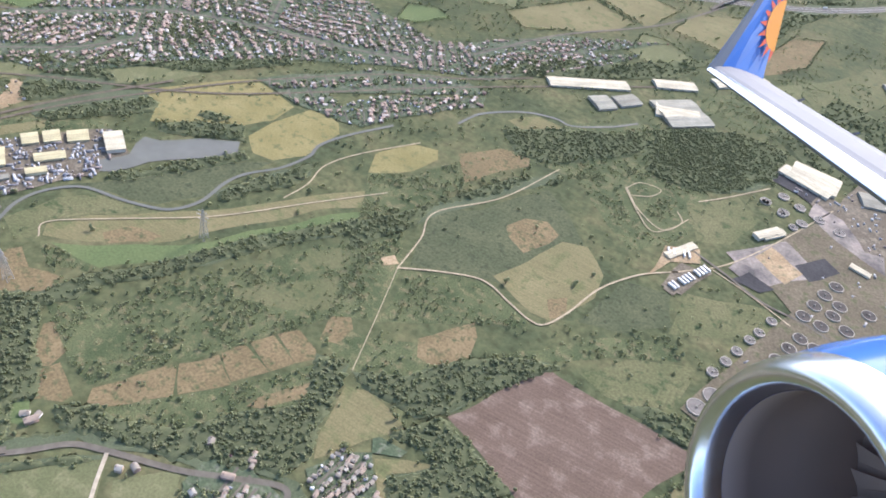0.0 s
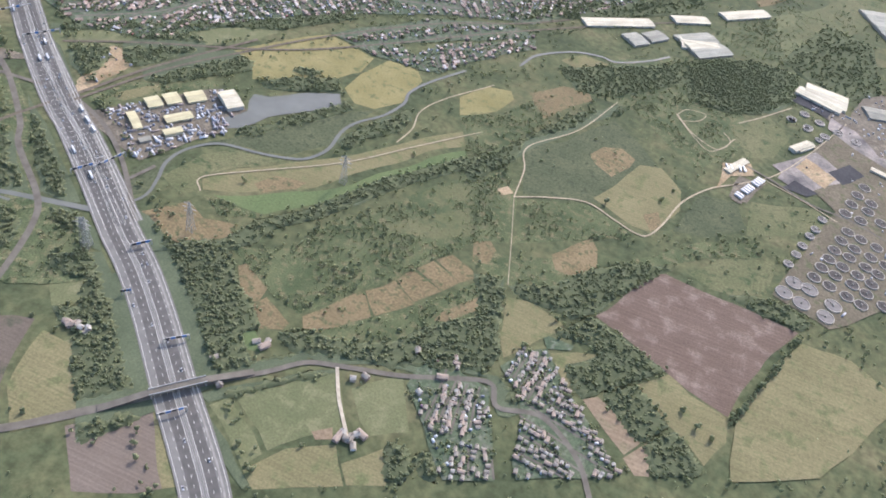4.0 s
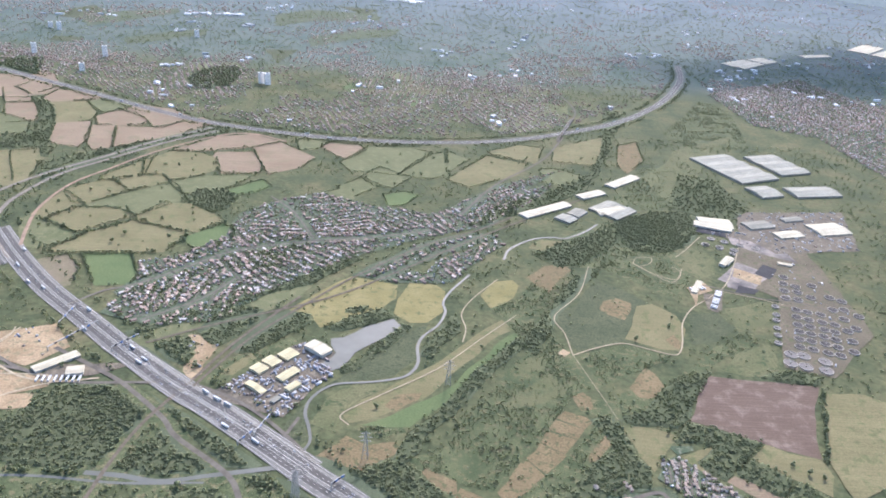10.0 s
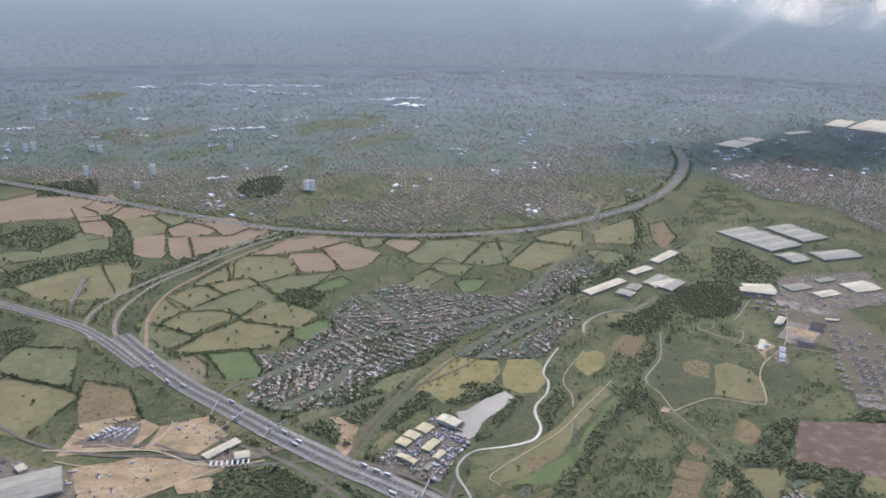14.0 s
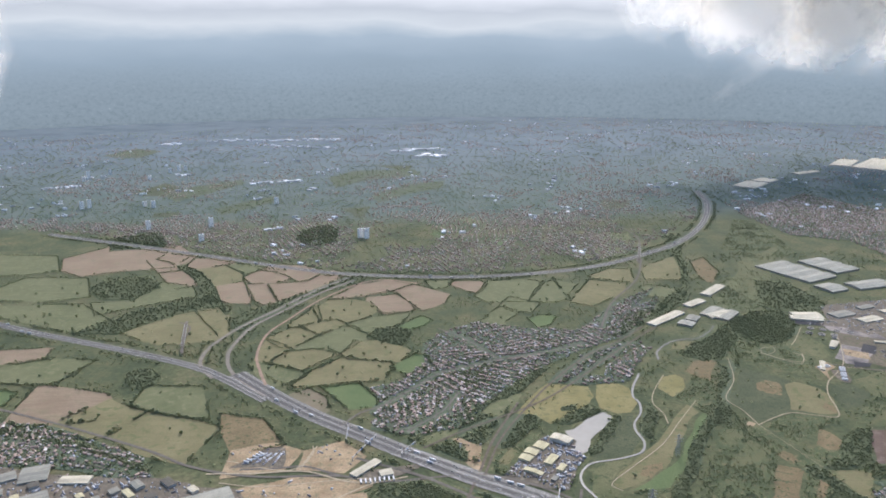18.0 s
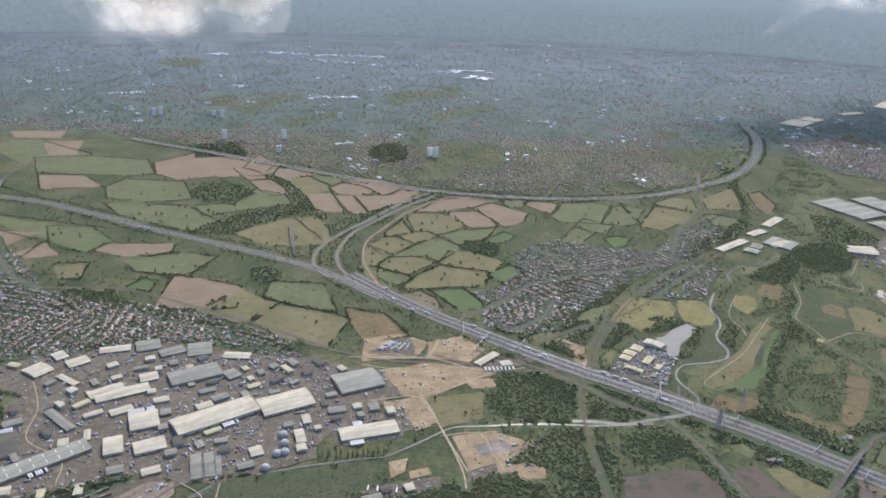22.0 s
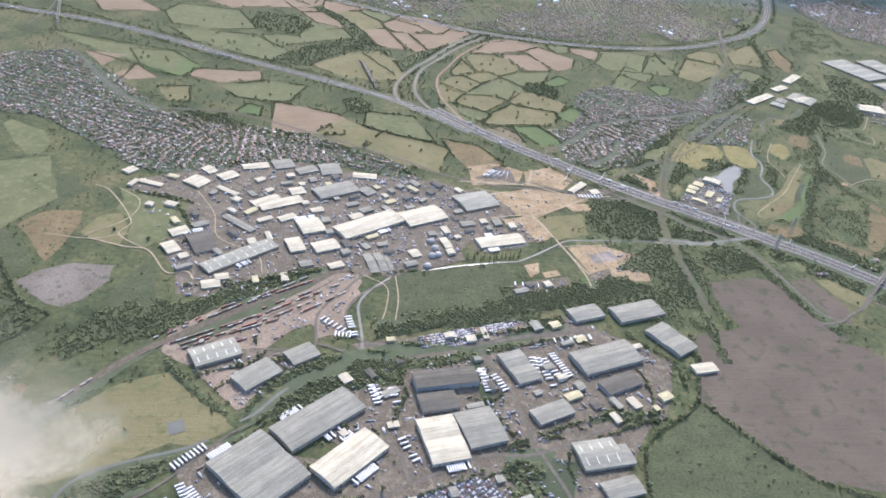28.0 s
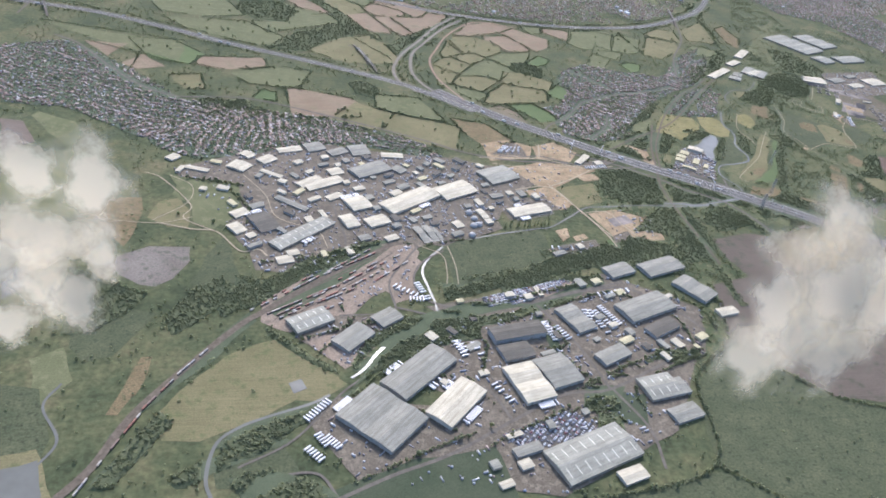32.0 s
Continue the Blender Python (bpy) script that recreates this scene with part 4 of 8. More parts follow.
field("meadow", (-656, 1783), (-574, 1851), (-611, 1746))
field("meadow", (-545, 1976), (-417, 1960), (-441, 1855))
field("meadow", (-1018, 1331), (-962, 1336), (-956, 1287), (-1012, 1285))

# woods, plantations and tree belts
wood((-485, 272), (-475, 277), (-420, 235), (-419, 227))
wood((-451, 265), (-446, 276), (-431, 282), (-423, 273), (-419, 258), (-423, 246), (-438, 251))
wood((-427, 292), (-421, 315), (-409, 332), (-384, 330), (-378, 318), (-389, 299), (-399, 275), (-412, 276))
wood((-397, 273), (-383, 298), (-377, 319), (-363, 331), (-344, 327), (-340, 317), (-360, 292), (-376, 270), (-390, 264))
wood((-481, 285), (-459, 301), (-386, 364), (-359, 395), (-318, 445), (-313, 434), (-352, 379), (-383, 360), (-453, 298), (-477, 281))
wood((-326, 310), (-310, 328), (-286, 344), (-274, 331), (-284, 325), (-305, 311), (-319, 304))
wood((-305, 248), (-313, 254), (-295, 268), (-280, 298), (-267, 322), (-259, 317), (-271, 294), (-286, 275), (-298, 255))
wood((-316, 334), (-313, 343), (-298, 346), (-300, 337))
wood((-243, 300), (-234, 322), (-225, 340), (-217, 329), (-222, 310), (-236, 292), (-242, 273), (-253, 277))
wood((-287, 137), (-279, 151), (-263, 158), (-255, 185), (-238, 204), (-226, 228), (-213, 250), (-198, 273), (-171, 312), (-166, 301), (-193, 264), (-214, 228), (-226, 206), (-245, 184), (-248, 168), (-255, 158))
wood((-433, 210), (-415, 199), (-344, 147), (-349, 143), (-366, 142))
wood((-364, 140), (-348, 140), (-334, 139), (-322, 133), (-310, 122), (-319, 121), (-340, 131), (-353, 129))
wood((-398, 212), (-391, 215), (-333, 169), (-337, 167))
wood((-322, 154), (-320, 159), (-296, 150), (-281, 141), (-289, 136))
wood((-46, 555), (-21, 592), (-7, 596), (36, 529), (17, 501), (-3, 511), (-33, 515))
wood((-143, 469), (-106, 503), (-54, 542), (-39, 532), (-48, 510), (-75, 479), (-94, 454), (-121, 446))
wood((-170, 308), (-147, 344), (-130, 379), (-112, 416), (-86, 447), (-84, 437), (-106, 397), (-130, 352), (-147, 315), (-160, 287))
wood((-173, 591), (-91, 661), (-42, 691), (-59, 655), (-110, 606), (-178, 545), (-207, 524), (-186, 560))
wood((-289, 135), (-259, 156), (-241, 138), (-226, 129), (-215, 117), (-224, 106), (-235, 109), (-250, 120), (-266, 125), (-270, 122))
wood((-277, 124), (-268, 124), (-258, 115), (-234, 96), (-230, 86), (-245, 95), (-262, 110))
wood((-204, 118), (-193, 127), (-177, 129), (-153, 139), (-139, 159), (-116, 182), (-100, 144), (-114, 141), (-134, 128), (-153, 124), (-180, 113), (-190, 112))
wood((-221, 81), (-210, 95), (-187, 115), (-184, 110), (-198, 97), (-218, 79))
wood((-217, 72), (-195, 92), (-169, 113), (-168, 111), (-188, 93), (-211, 70))
wood((-299, 110), (-289, 108), (-239, 64), (-241, 60), (-254, 72), (-276, 90))
wood((-332, 108), (-310, 122), (-297, 111), (-290, 100), (-307, 102), (-324, 100))
wood((-306, 82), (-292, 88), (-280, 87), (-281, 81), (-295, 75))
wood((-130, 87), (-121, 88), (-115, 79), (-116, 72), (-124, 70))
wood((-116, 86), (-110, 92), (-102, 79), (-109, 78))
wood((-204, 61), (-192, 55), (-175, 43), (-177, 39), (-193, 49), (-212, 68))
wood((-109, 213), (-86, 224), (-67, 251), (-45, 269), (-30, 275), (-21, 279), (-34, 260), (-49, 237), (-56, 220), (-69, 206), (-81, 208), (-96, 206))
wood((-128, 210), (-112, 216), (-108, 196), (-104, 174), (-98, 161), (-102, 150))
wood((-101, 146), (-95, 147), (-83, 141), (-78, 132), (-83, 127), (-88, 126), (-95, 134))
wood((-74, 191), (-58, 214), (-53, 211), (-13, 196), (-24, 184), (-39, 171), (-50, 156), (-60, 165), (-63, 170), (-46, 189), (-56, 193))
wood((-41, 164), (-25, 178), (-6, 161), (-17, 145), (-22, 146))
wood((-15, 144), (-1, 159), (14, 144), (13, 140), (-9, 129))
wood((17, 275), (30, 283), (53, 285), (67, 277), (61, 269), (41, 269))
wood((-851, 893), (-837, 899), (-795, 849), (-767, 789), (-739, 712), (-712, 652), (-720, 649), (-751, 716), (-794, 799), (-820, 850))
wood((-785, 702), (-777, 741), (-786, 783), (-750, 713), (-760, 710), (-764, 665))
wood((-697, 589), (-709, 625), (-678, 676), (-645, 709), (-611, 747), (-563, 814), (-530, 812), (-541, 778), (-592, 749), (-633, 682), (-665, 630), (-673, 577))
wood((-674, 1069), (-665, 1141), (-619, 1170), (-594, 1140), (-596, 1041), (-624, 1009), (-655, 1031))
wood((-518, 553), (-511, 580), (-483, 585), (-461, 567), (-467, 533), (-479, 520), (-505, 540))
wood((-418, 418), (-410, 439), (-386, 432), (-387, 408), (-406, 401))
wood((-395, 455), (-381, 471), (-364, 462), (-371, 443))
wood((39, 1050), (76, 1039), (27, 902), (-3, 792), (-35, 711), (-91, 647), (-149, 576), (-199, 515), (-199, 525), (-139, 589), (-89, 665), (-39, 724), (-6, 823))
wood((-39, 570), (10, 602), (55, 606), (51, 550), (32, 518), (-5, 493), (-36, 495), (-42, 530))
wood((-949, 772), (-948, 829), (-878, 845), (-844, 781), (-875, 725), (-919, 729))
wood((-906, 597), (-859, 664), (-796, 719), (-745, 725), (-739, 687), (-791, 653), (-846, 586))
wood((-793, 466), (-767, 471), (-747, 441), (-762, 416), (-781, 427))
wood((-1005, 408), (-943, 379), (-867, 338), (-790, 312), (-704, 255), (-707, 246), (-786, 298), (-869, 328), (-940, 358), (-992, 381))
wood((-939, -49), (-941, 0), (-915, -9), (-869, 21), (-851, 36), (-818, 51), (-831, 38), (-873, 2), (-905, -28), (-925, -46))
wood((-851, -122), (-832, -93), (-794, -66), (-764, -56), (-764, -70), (-796, -92), (-819, -117), (-839, -133))
wood((-917, -71), (-886, -107), (-861, -129), (-869, -129), (-897, -103), (-914, -83))
wood((-954, -198), (-930, -177), (-904, -168), (-867, -158), (-848, -147), (-847, -154), (-879, -174), (-900, -187), (-919, -203))
wood((-754, -26), (-696, -13), (-697, -24), (-732, -38), (-754, -44))
wood((-638, 35), (-585, 26), (-511, 49), (-482, 44), (-519, 24), (-589, 8), (-636, 0))
wood((-354, 114), (-341, 79), (-316, -18), (-328, -24), (-343, 27), (-354, 79))
wood((-697, -24), (-643, 0), (-594, -14), (-599, -22), (-650, -16), (-698, -37))
wood((-440, 115), (-436, 60), (-454, -65), (-459, -65), (-453, -2), (-448, 72))
wood((-598, -137), (-576, -121), (-537, -124), (-543, -132), (-582, -140))
wood((-516, 72), (-453, 126), (-424, 113), (-421, 78), (-434, 26), (-464, 49), (-482, 68))
wood((-495, 221), (-434, 209), (-421, 168), (-451, 134), (-497, 137), (-521, 159))
wood((-270, 157), (-204, 93), (-247, 27), (-279, 61), (-304, 100))
wood((-970, -106), (-930, -53), (-923, -64), (-968, -125), (-1012, -172), (-1026, -190), (-1004, -151))
wood((-1076, 13), (-1047, -3), (-1017, -28), (-1027, -50), (-1048, -70), (-1071, -75), (-1071, -34))
wood((-977, -21), (-955, -5), (-935, -22), (-961, -52), (-989, -79), (-996, -58))
wood((-961, -210), (-911, -190), (-899, -196), (-950, -220), (-973, -231), (-980, -226))
wood((-1029, -226), (-991, -163), (-983, -174), (-1016, -227))
wood((-664, 1753), (-597, 1875), (-418, 1887), (-398, 1783), (-557, 1709), (-631, 1605))
wood((-1069, 1554), (-1011, 1650), (-904, 1751), (-881, 1690), (-954, 1540), (-1003, 1453))
wood((-892, 1356), (-840, 1435), (-764, 1519), (-753, 1447), (-809, 1368), (-861, 1295))
wood((-1471, 2259), (-1405, 2438), (-1293, 2374), (-1326, 2197))
wood((-538, 1493), (-443, 1638), (-339, 1683), (-356, 1573), (-445, 1506), (-517, 1398))

# rough ground under bushes
scrub((-518, 212), (-433, 175), (-442, 136), (-517, 131), (-525, 169))
scrub((112, 933), (248, 1174), (274, 1095), (232, 887), (139, 848))
scrub((-442, 154), (-416, 180), (-362, 137), (-335, 139), (-303, 102), (-334, 80), (-392, 89))
scrub((-521, 180), (-433, 175), (-377, 139), (-423, 128), (-473, 5), (-546, 49), (-555, 103))
scrub((-856, -84), (-775, -65), (-704, -76), (-782, -102), (-844, -139))
scrub((-492, 203), (-452, 223), (-400, 180), (-390, 155), (-442, 131))
scrub((-513, 44), (-444, 51), (-447, -10), (-479, -39), (-506, -15))


# old sludge beds and rough ground between the wood and the sewage works
field("sand", (-143, 291), (-136, 299), (-131, 294), (-138, 287))

# meadows by the lake and the railway
field("sand", (-430, 280), (-415, 282), (-409, 236), (-417, 225))
field("yard", (-398, 211), (-343, 286), (-318, 273), (-314, 245), (-342, 193), (-382, 205))


# fields along the motorway to the north west
field("pasture", (-1235, 659), (-1136, 621), (-1023, 600), (-1026, 518), (-1155, 593))
field("tan", (-1161, 580), (-1101, 576), (-1123, 523))
field("tan", (-1101, 498), (-1078, 538), (-1042, 495), (-1076, 480))
field("pasture", (-1130, 504), (-1098, 498), (-1079, 470), (-1095, 430))
field("pasture", (-1436, 1071), (-1347, 1120), (-1194, 1008), (-1284, 923))
field("tan", (-1327, 1099), (-1255, 1117), (-1223, 1001), (-1271, 990))
field("tan", (-1432, 1181), (-1322, 1199), (-1306, 1130), (-1394, 1124))
field("meadow", (-602, 1341), (-534, 1359), (-552, 1235))

# construction land, works and rough fields near the river
field("sand", (-639, 282), (-596, 292), (-572, 274), (-585, 242), (-638, 232))
field("sand", (-572, 274), (-534, 291), (-512, 260), (-533, 234), (-573, 243))
field("sand", (-637, 209), (-574, 231), (-522, 223), (-506, 213), (-577, 166), (-609, 174))
field("sand", (-615, 154), (-577, 176), (-563, 129), (-584, 118), (-610, 126))
field("olive", (-577, 166), (-521, 180), (-527, 135), (-564, 120))
field("yard", (-661, 132), (-599, 150), (-584, 118), (-653, 93))
field("sand", (-555, 107), (-518, 118), (-478, 90), (-485, 51), (-541, 49))
field("yard", (-628, 38), (-569, 55), (-568, 34), (-623, 18))
field("meadow", (-740, 54), (-624, 72), (-629, 8), (-709, -20), (-743, -22))
field("meadow", (-746, 33), (-633, 59), (-624, 38), (-653, 4), (-741, -11))
field("yard", (-701, -42), (-623, -16), (-619, -31), (-697, -56))
field("yard", (-515, 235), (-459, 245), (-481, 226), (-517, 218))
field("yardtan", (-856, -48), (-807, 32), (-777, 38), (-766, 17), (-786, -16), (-813, -25), (-861, -82), (-874, -63))
field("yardtan", (-805, -1), (-781, 25), (-778, -38), (-803, -46))
field("yard", (-946, 96), (-852, 220), (-727, 248), (-663, 228), (-636, 144), (-679, 77), (-735, 45), (-766, 52), (-797, 33), (-866, -4), (-924, 8))
field("yard", (-1009, 198), (-945, 237), (-853, 270), (-713, 232), (-620, 216), (-598, 174), (-678, 96), (-769, 39), (-824, 23), (-915, 6))
field("yard", (-776, -52), (-640, -25), (-585, -6), (-505, -64), (-533, -130), (-621, -159), (-688, -194), (-745, -189), (-798, -150), (-800, -105), (-749, -78))
field("yard", (-890, -176), (-863, -156), (-787, -173), (-719, -127), (-546, -76), (-549, -138), (-604, -213), (-718, -265), (-771, -249), (-856, -241))
field("yard", (-874, -61), (-805, -64), (-814, -86), (-851, -125), (-894, -89))
field("yardtan", (-889, -89), (-856, -84), (-836, -113), (-856, -128))

# fields west of the railway
field("pasture", (-1012, 184), (-942, 168), (-936, 115), (-954, 83), (-985, 115))
field("bare", (-1206, 311), (-1181, 306), (-1159, 256), (-1186, 228))
field("pasture", (-1183, 215), (-1100, 246), (-1065, 159), (-1104, 83), (-1147, 64))
field("meadow", (-1102, -126), (-1075, -134), (-1058, -183), (-1067, -219), (-1110, -223), (-1128, -135))
field("olive", (-1124, -195), (-1066, -191), (-1049, -230), (-1070, -259), (-1118, -253))

# yards and grass of the near estate
field("lawn", (-818, -223), (-754, -216), (-750, -261), (-768, -294), (-861, -283), (-887, -246))
field("carpark", (-746, -206), (-684, -185), (-668, -210), (-735, -225))
field("lawn", (-652, -165), (-616, -175), (-627, -210), (-653, -202))
field("lawn", (-680, -70), (-671, -69), (-667, -132), (-676, -134))
field("yardtan", (-920, -65), (-918, -40), (-889, -9), (-841, 22), (-813, 41), (-772, 47), (-766, 34), (-776, 10), (-784, -19), (-797, -39), (-808, -27), (-853, -56), (-882, -76), (-899, -80))


# woods
wood((-489, 215), (-469, 222), (-432, 192), (-433, 172), (-444, 157))
wood((-406, 107), (-378, 125), (-357, 119), (-350, 94), (-386, 81))
wood((-1032, 1094), (-949, 1139), (-906, 1027), (-1000, 1006))
wood((-416, 176), (-372, 140), (-379, 135), (-422, 132))
wood((-737, -11), (-669, 3), (-628, 18), (-574, 40), (-570, 27), (-627, -1), (-659, -16))
wood((-998, 372), (-934, 395), (-911, 341), (-974, 328))
wood((-758, -72), (-693, -63), (-641, -32), (-590, -7), (-589, -22), (-645, -54), (-695, -73), (-749, -85))
wood((-851, -129), (-802, -80), (-767, -59), (-749, -72), (-767, -104), (-800, -105), (-839, -134))
wood((-917, -51), (-864, 12), (-808, 50), (-792, 42), (-851, -15), (-902, -64))
wood((-615, 26), (-512, 60), (-466, 25), (-487, -2), (-583, 2))
wood((-662, -190), (-646, -197), (-651, -220), (-669, -207))

# hedges
hedge((-1235, 659), (-1023, 600))
hedge((-1157, 580), (-1022, 508))
hedge((-1080, 544), (-1090, 449))
hedge((-1327, 1099), (-1194, 1008))
hedge((-514, 241), (-431, 186), (-377, 139))
hedge((-1012, 184), (-936, 162))
hedge((-864, -240), (-805, -216), (-738, -192))
hedge((-758, -215), (-683, -182))
hedge((-660, -158), (-569, -122))
hedge((-645, -54), (-587, -38), (-552, -72))
hedge((-852, -48), (-833, -106), (-798, -150))
hedge((-687, -189), (-617, -159), (-533, -130))

# water
lake((-325, 258), (-315, 250), (-309, 254), (-300, 275), (-280, 299), (-268, 317), (-275, 329), (-295, 314), (-313, 295), (-322, 293), (-322, 283), (-317, 272), (-319, 267))
river(2.3, (-324, 157), (-319, 170), (-322, 185), (-327, 201), (-324, 218), (-311, 233), (-288, 238), (-271, 243), (-259, 250), (-252, 266), (-253, 288), (-249, 304), (-237, 323), (-231, 345), (-233, 360), (-226, 382), (-208, 416))
river(2.3, (-173, 452), (-165, 478), (-140, 504), (-117, 513), (-102, 513), (-77, 535), (-61, 556))
river(3.8, (-447, 132), (-425, 131), (-401, 128), (-374, 135), (-347, 142), (-328, 147))
river(2.0, (-375, 129), (-424, 125), (-476, 127), (-528, 123), (-554, 120), (-580, 101), (-610, 80), (-629, 76), (-675, 66), (-710, 56))
river(2.3, (-740, 43), (-759, 22), (-769, 1), (-768, -23), (-766, -48), (-767, -66))
river(2.6, (-770, -61), (-789, -84), (-810, -94), (-827, -110), (-841, -129), (-852, -138))
river(2.3, (-870, -155), (-885, -163), (-918, -174), (-938, -183), (-952, -197), (-957, -226), (-951, -248), (-950, -273))
lake((-901, -141), (-892, -136), (-888, -148), (-897, -153))
lake((-1083, -204), (-1064, -201), (-1055, -229), (-1068, -244), (-1101, -232))
lake((-1135, 12), (-1119, 20), (-1105, -5), (-1125, -27))

# motorways and their slip roads
road("motorway", 21, (-178, 18), (-190, 32), (-208, 49), (-228, 67), (-262, 99), (-289, 122), (-314, 140), (-352, 170), (-397, 204), (-449, 243), (-484, 270))
road("motorway", 21, (-314, 144), (-346, 168), (-380, 193), (-416, 216), (-470, 259), (-519, 301), (-569, 344), (-619, 396), (-666, 451))
road("motorway", 13, (-622, 381), (-680, 441), (-719, 474), (-792, 517), (-878, 561), (-970, 608), (-1071, 666), (-1176, 716), (-1275, 742), (-1358, 766))
road("slip", 4.5, (-691, 440), (-712, 475), (-717, 505), (-712, 542), (-690, 598), (-650, 666), (-606, 744), (-556, 810))
road("slip", 4.5, (-625, 391), (-670, 451), (-686, 499), (-686, 541), (-673, 601), (-641, 659), (-596, 734), (-547, 795))
road("motorway", 13, (-1169, 1149), (-1083, 1102), (-833, 970), (-620, 852), (-494, 813), (-359, 797), (-232, 812), (-141, 842), (-49, 899), (61, 992), (165, 1140), (249, 1322), (288, 1478))
road("lane", 2.88, (-65, 867), (-33, 950), (-12, 1044), (-34, 1171), (-71, 1216))

# roads and tracks
road("lane", 2.88, (-281, 16), (-260, 35), (-235, 60), (-218, 77), (-197, 96), (-184, 109), (-169, 115), (-140, 124), (-120, 133), (-97, 142), (-89, 130), (-67, 135), (-45, 120), (-33, 99))
road("track", 1.75, (-169, 114), (-160, 98), (-148, 82))
road("lane", 3.6, (-313, -2), (-327, 11), (-331, 32), (-336, 59), (-341, 85), (-353, 121), (-367, 140), (-404, 168), (-419, 186), (-453, 216), (-475, 231), (-522, 258))
road("lane", 2.88, (-339, -8), (-313, -2), (-298, 8), (-277, 21), (-257, 40), (-233, 62))
road("lane", 2.88, (-311, 149), (-335, 175), (-357, 195), (-384, 213), (-419, 225), (-446, 222), (-497, 218), (-534, 230), (-566, 247), (-590, 246), (-624, 246))
road("lane", 2.52, (-335, 177), (-330, 194))
road("rail", 2.55, (-442, 6), (-439, 76), (-436, 136), (-429, 180), (-411, 231), (-393, 282), (-357, 356))
road("path", 1.24, (-129, 290), (-107, 303), (-84, 312), (-63, 305), (-49, 300), (-40, 302), (-32, 320), (-23, 351), (-6, 379), (14, 398))
road("path", 0.99, (-129, 290), (-131, 321), (-136, 349), (-108, 392), (-89, 450))
road("path", 0.5, (-129, 290), (-118, 248), (-109, 212))
road("path", 0.99, (-217, 299), (-214, 320), (-217, 343), (-207, 370), (-182, 410))
road("path", 0.99, (-42, 464), (-27, 444), (-7, 433), (3, 450), (-3, 461))
road("path", 0.99, (14, 398), (40, 427), (67, 478), (97, 545))
road("path", 0.99, (33, 415), (58, 407), (86, 395))
road("path", 0.93, (-296, 189), (-302, 200), (-278, 223), (-237, 260), (-203, 304), (-170, 346))
road("lane", 2.52, (-540, 319), (-521, 345), (-501, 358), (-470, 392), (-432, 435), (-364, 466), (-307, 484), (-247, 510))
road("lane", 2.16, (-364, 473), (-396, 536), (-428, 575))
road("lane", 2.16, (-475, 303), (-438, 342), (-417, 384))
road("lane", 2.88, (-54, 877), (-90, 783), (-118, 733), (-172, 653), (-213, 559))
road("rail", 2.2, (-460, 271), (-419, 301), (-332, 357), (-271, 418), (-212, 484), (-142, 556), (-61, 634))
road("rail", 2.2, (-409, 221), (-386, 282), (-355, 336), (-315, 397), (-252, 473), (-197, 518), (-157, 560))
road("lane", 3.24, (-1204, 598), (-1166, 567), (-1114, 486), (-1066, 424), (-1020, 394), (-934, 395), (-830, 349), (-719, 288), (-668, 254), (-609, 234), (-545, 231), (-516, 224))
road("lane", 2.52, (-753, 543), (-756, 601), (-775, 624))
road("lane", 2.88, (-1271, 682), (-1266, 760), (-1278, 845), (-1283, 944))
road("path", 1.24, (-639, 262), (-579, 242), (-559, 282))
road("path", 1.24, (-638, 226), (-598, 218), (-516, 224), (-506, 213))
road("path", 1.55, (-582, 176), (-564, 120), (-556, 94), (-545, 60))
road("lane", 2.52, (-708, 138), (-708, 95), (-705, 56))
road("lane", 2.52, (-844, 126), (-837, 66), (-838, 48))
road("lane", 2.16, (-741, 36), (-766, 17), (-779, -8), (-780, -38))
road("path", 0.93, (-735, 45), (-734, 11), (-738, -21))
road("lane", 2.88, (-785, -31), (-757, -52), (-702, -57), (-633, -39), (-586, -30), (-562, -37), (-535, -65), (-517, -98))
road("lane", 2.88, (-872, -250), (-832, -234), (-789, -220), (-739, -195), (-684, -169), (-642, -166), (-576, -137))
road("lane", 2.52, (-642, -166), (-651, -110), (-670, -54))
road("lane", 2.52, (-640, -166), (-627, -210), (-632, -249))
road("lane", 2.52, (-779, -156), (-747, -158), (-735, -190))
road("lane", 2.52, (-803, -52), (-760, -66), (-699, -57), (-636, -38), (-570, -22))
road("lane", 2.16, (-854, -61), (-810, -60), (-803, -52))
road("lane", 2.16, (-803, -52), (-803, -14), (-781, 22), (-761, 51))
road("rail", 5.95, (-1050, -237), (-1029, -209), (-1010, -166), (-980, -123), (-939, -72), (-911, -47), (-870, -12), (-825, 23), (-787, 51))
road("path", 0.99, (-936, 187), (-913, 144), (-902, 99), (-864, 73), (-855, 42))
road("path", 0.93, (-984, 99), (-1015, 88), (-1056, 93))
road("lane", 2.16, (-937, -250), (-915, -230), (-885, -228), (-872, -250))
road("lane", 1.8, (-937, -218), (-899, -197), (-863, -156), (-844, -139))
road("path", 0.93, (-1021, 93), (-991, 126), (-988, 161), (-1012, 184))

road("haul", 3.4, (-628, 418), (-640, 454), (-652, 504), (-650, 571), (-628, 627), (-594, 701), (-540, 774), (-499, 792), (-447, 769))

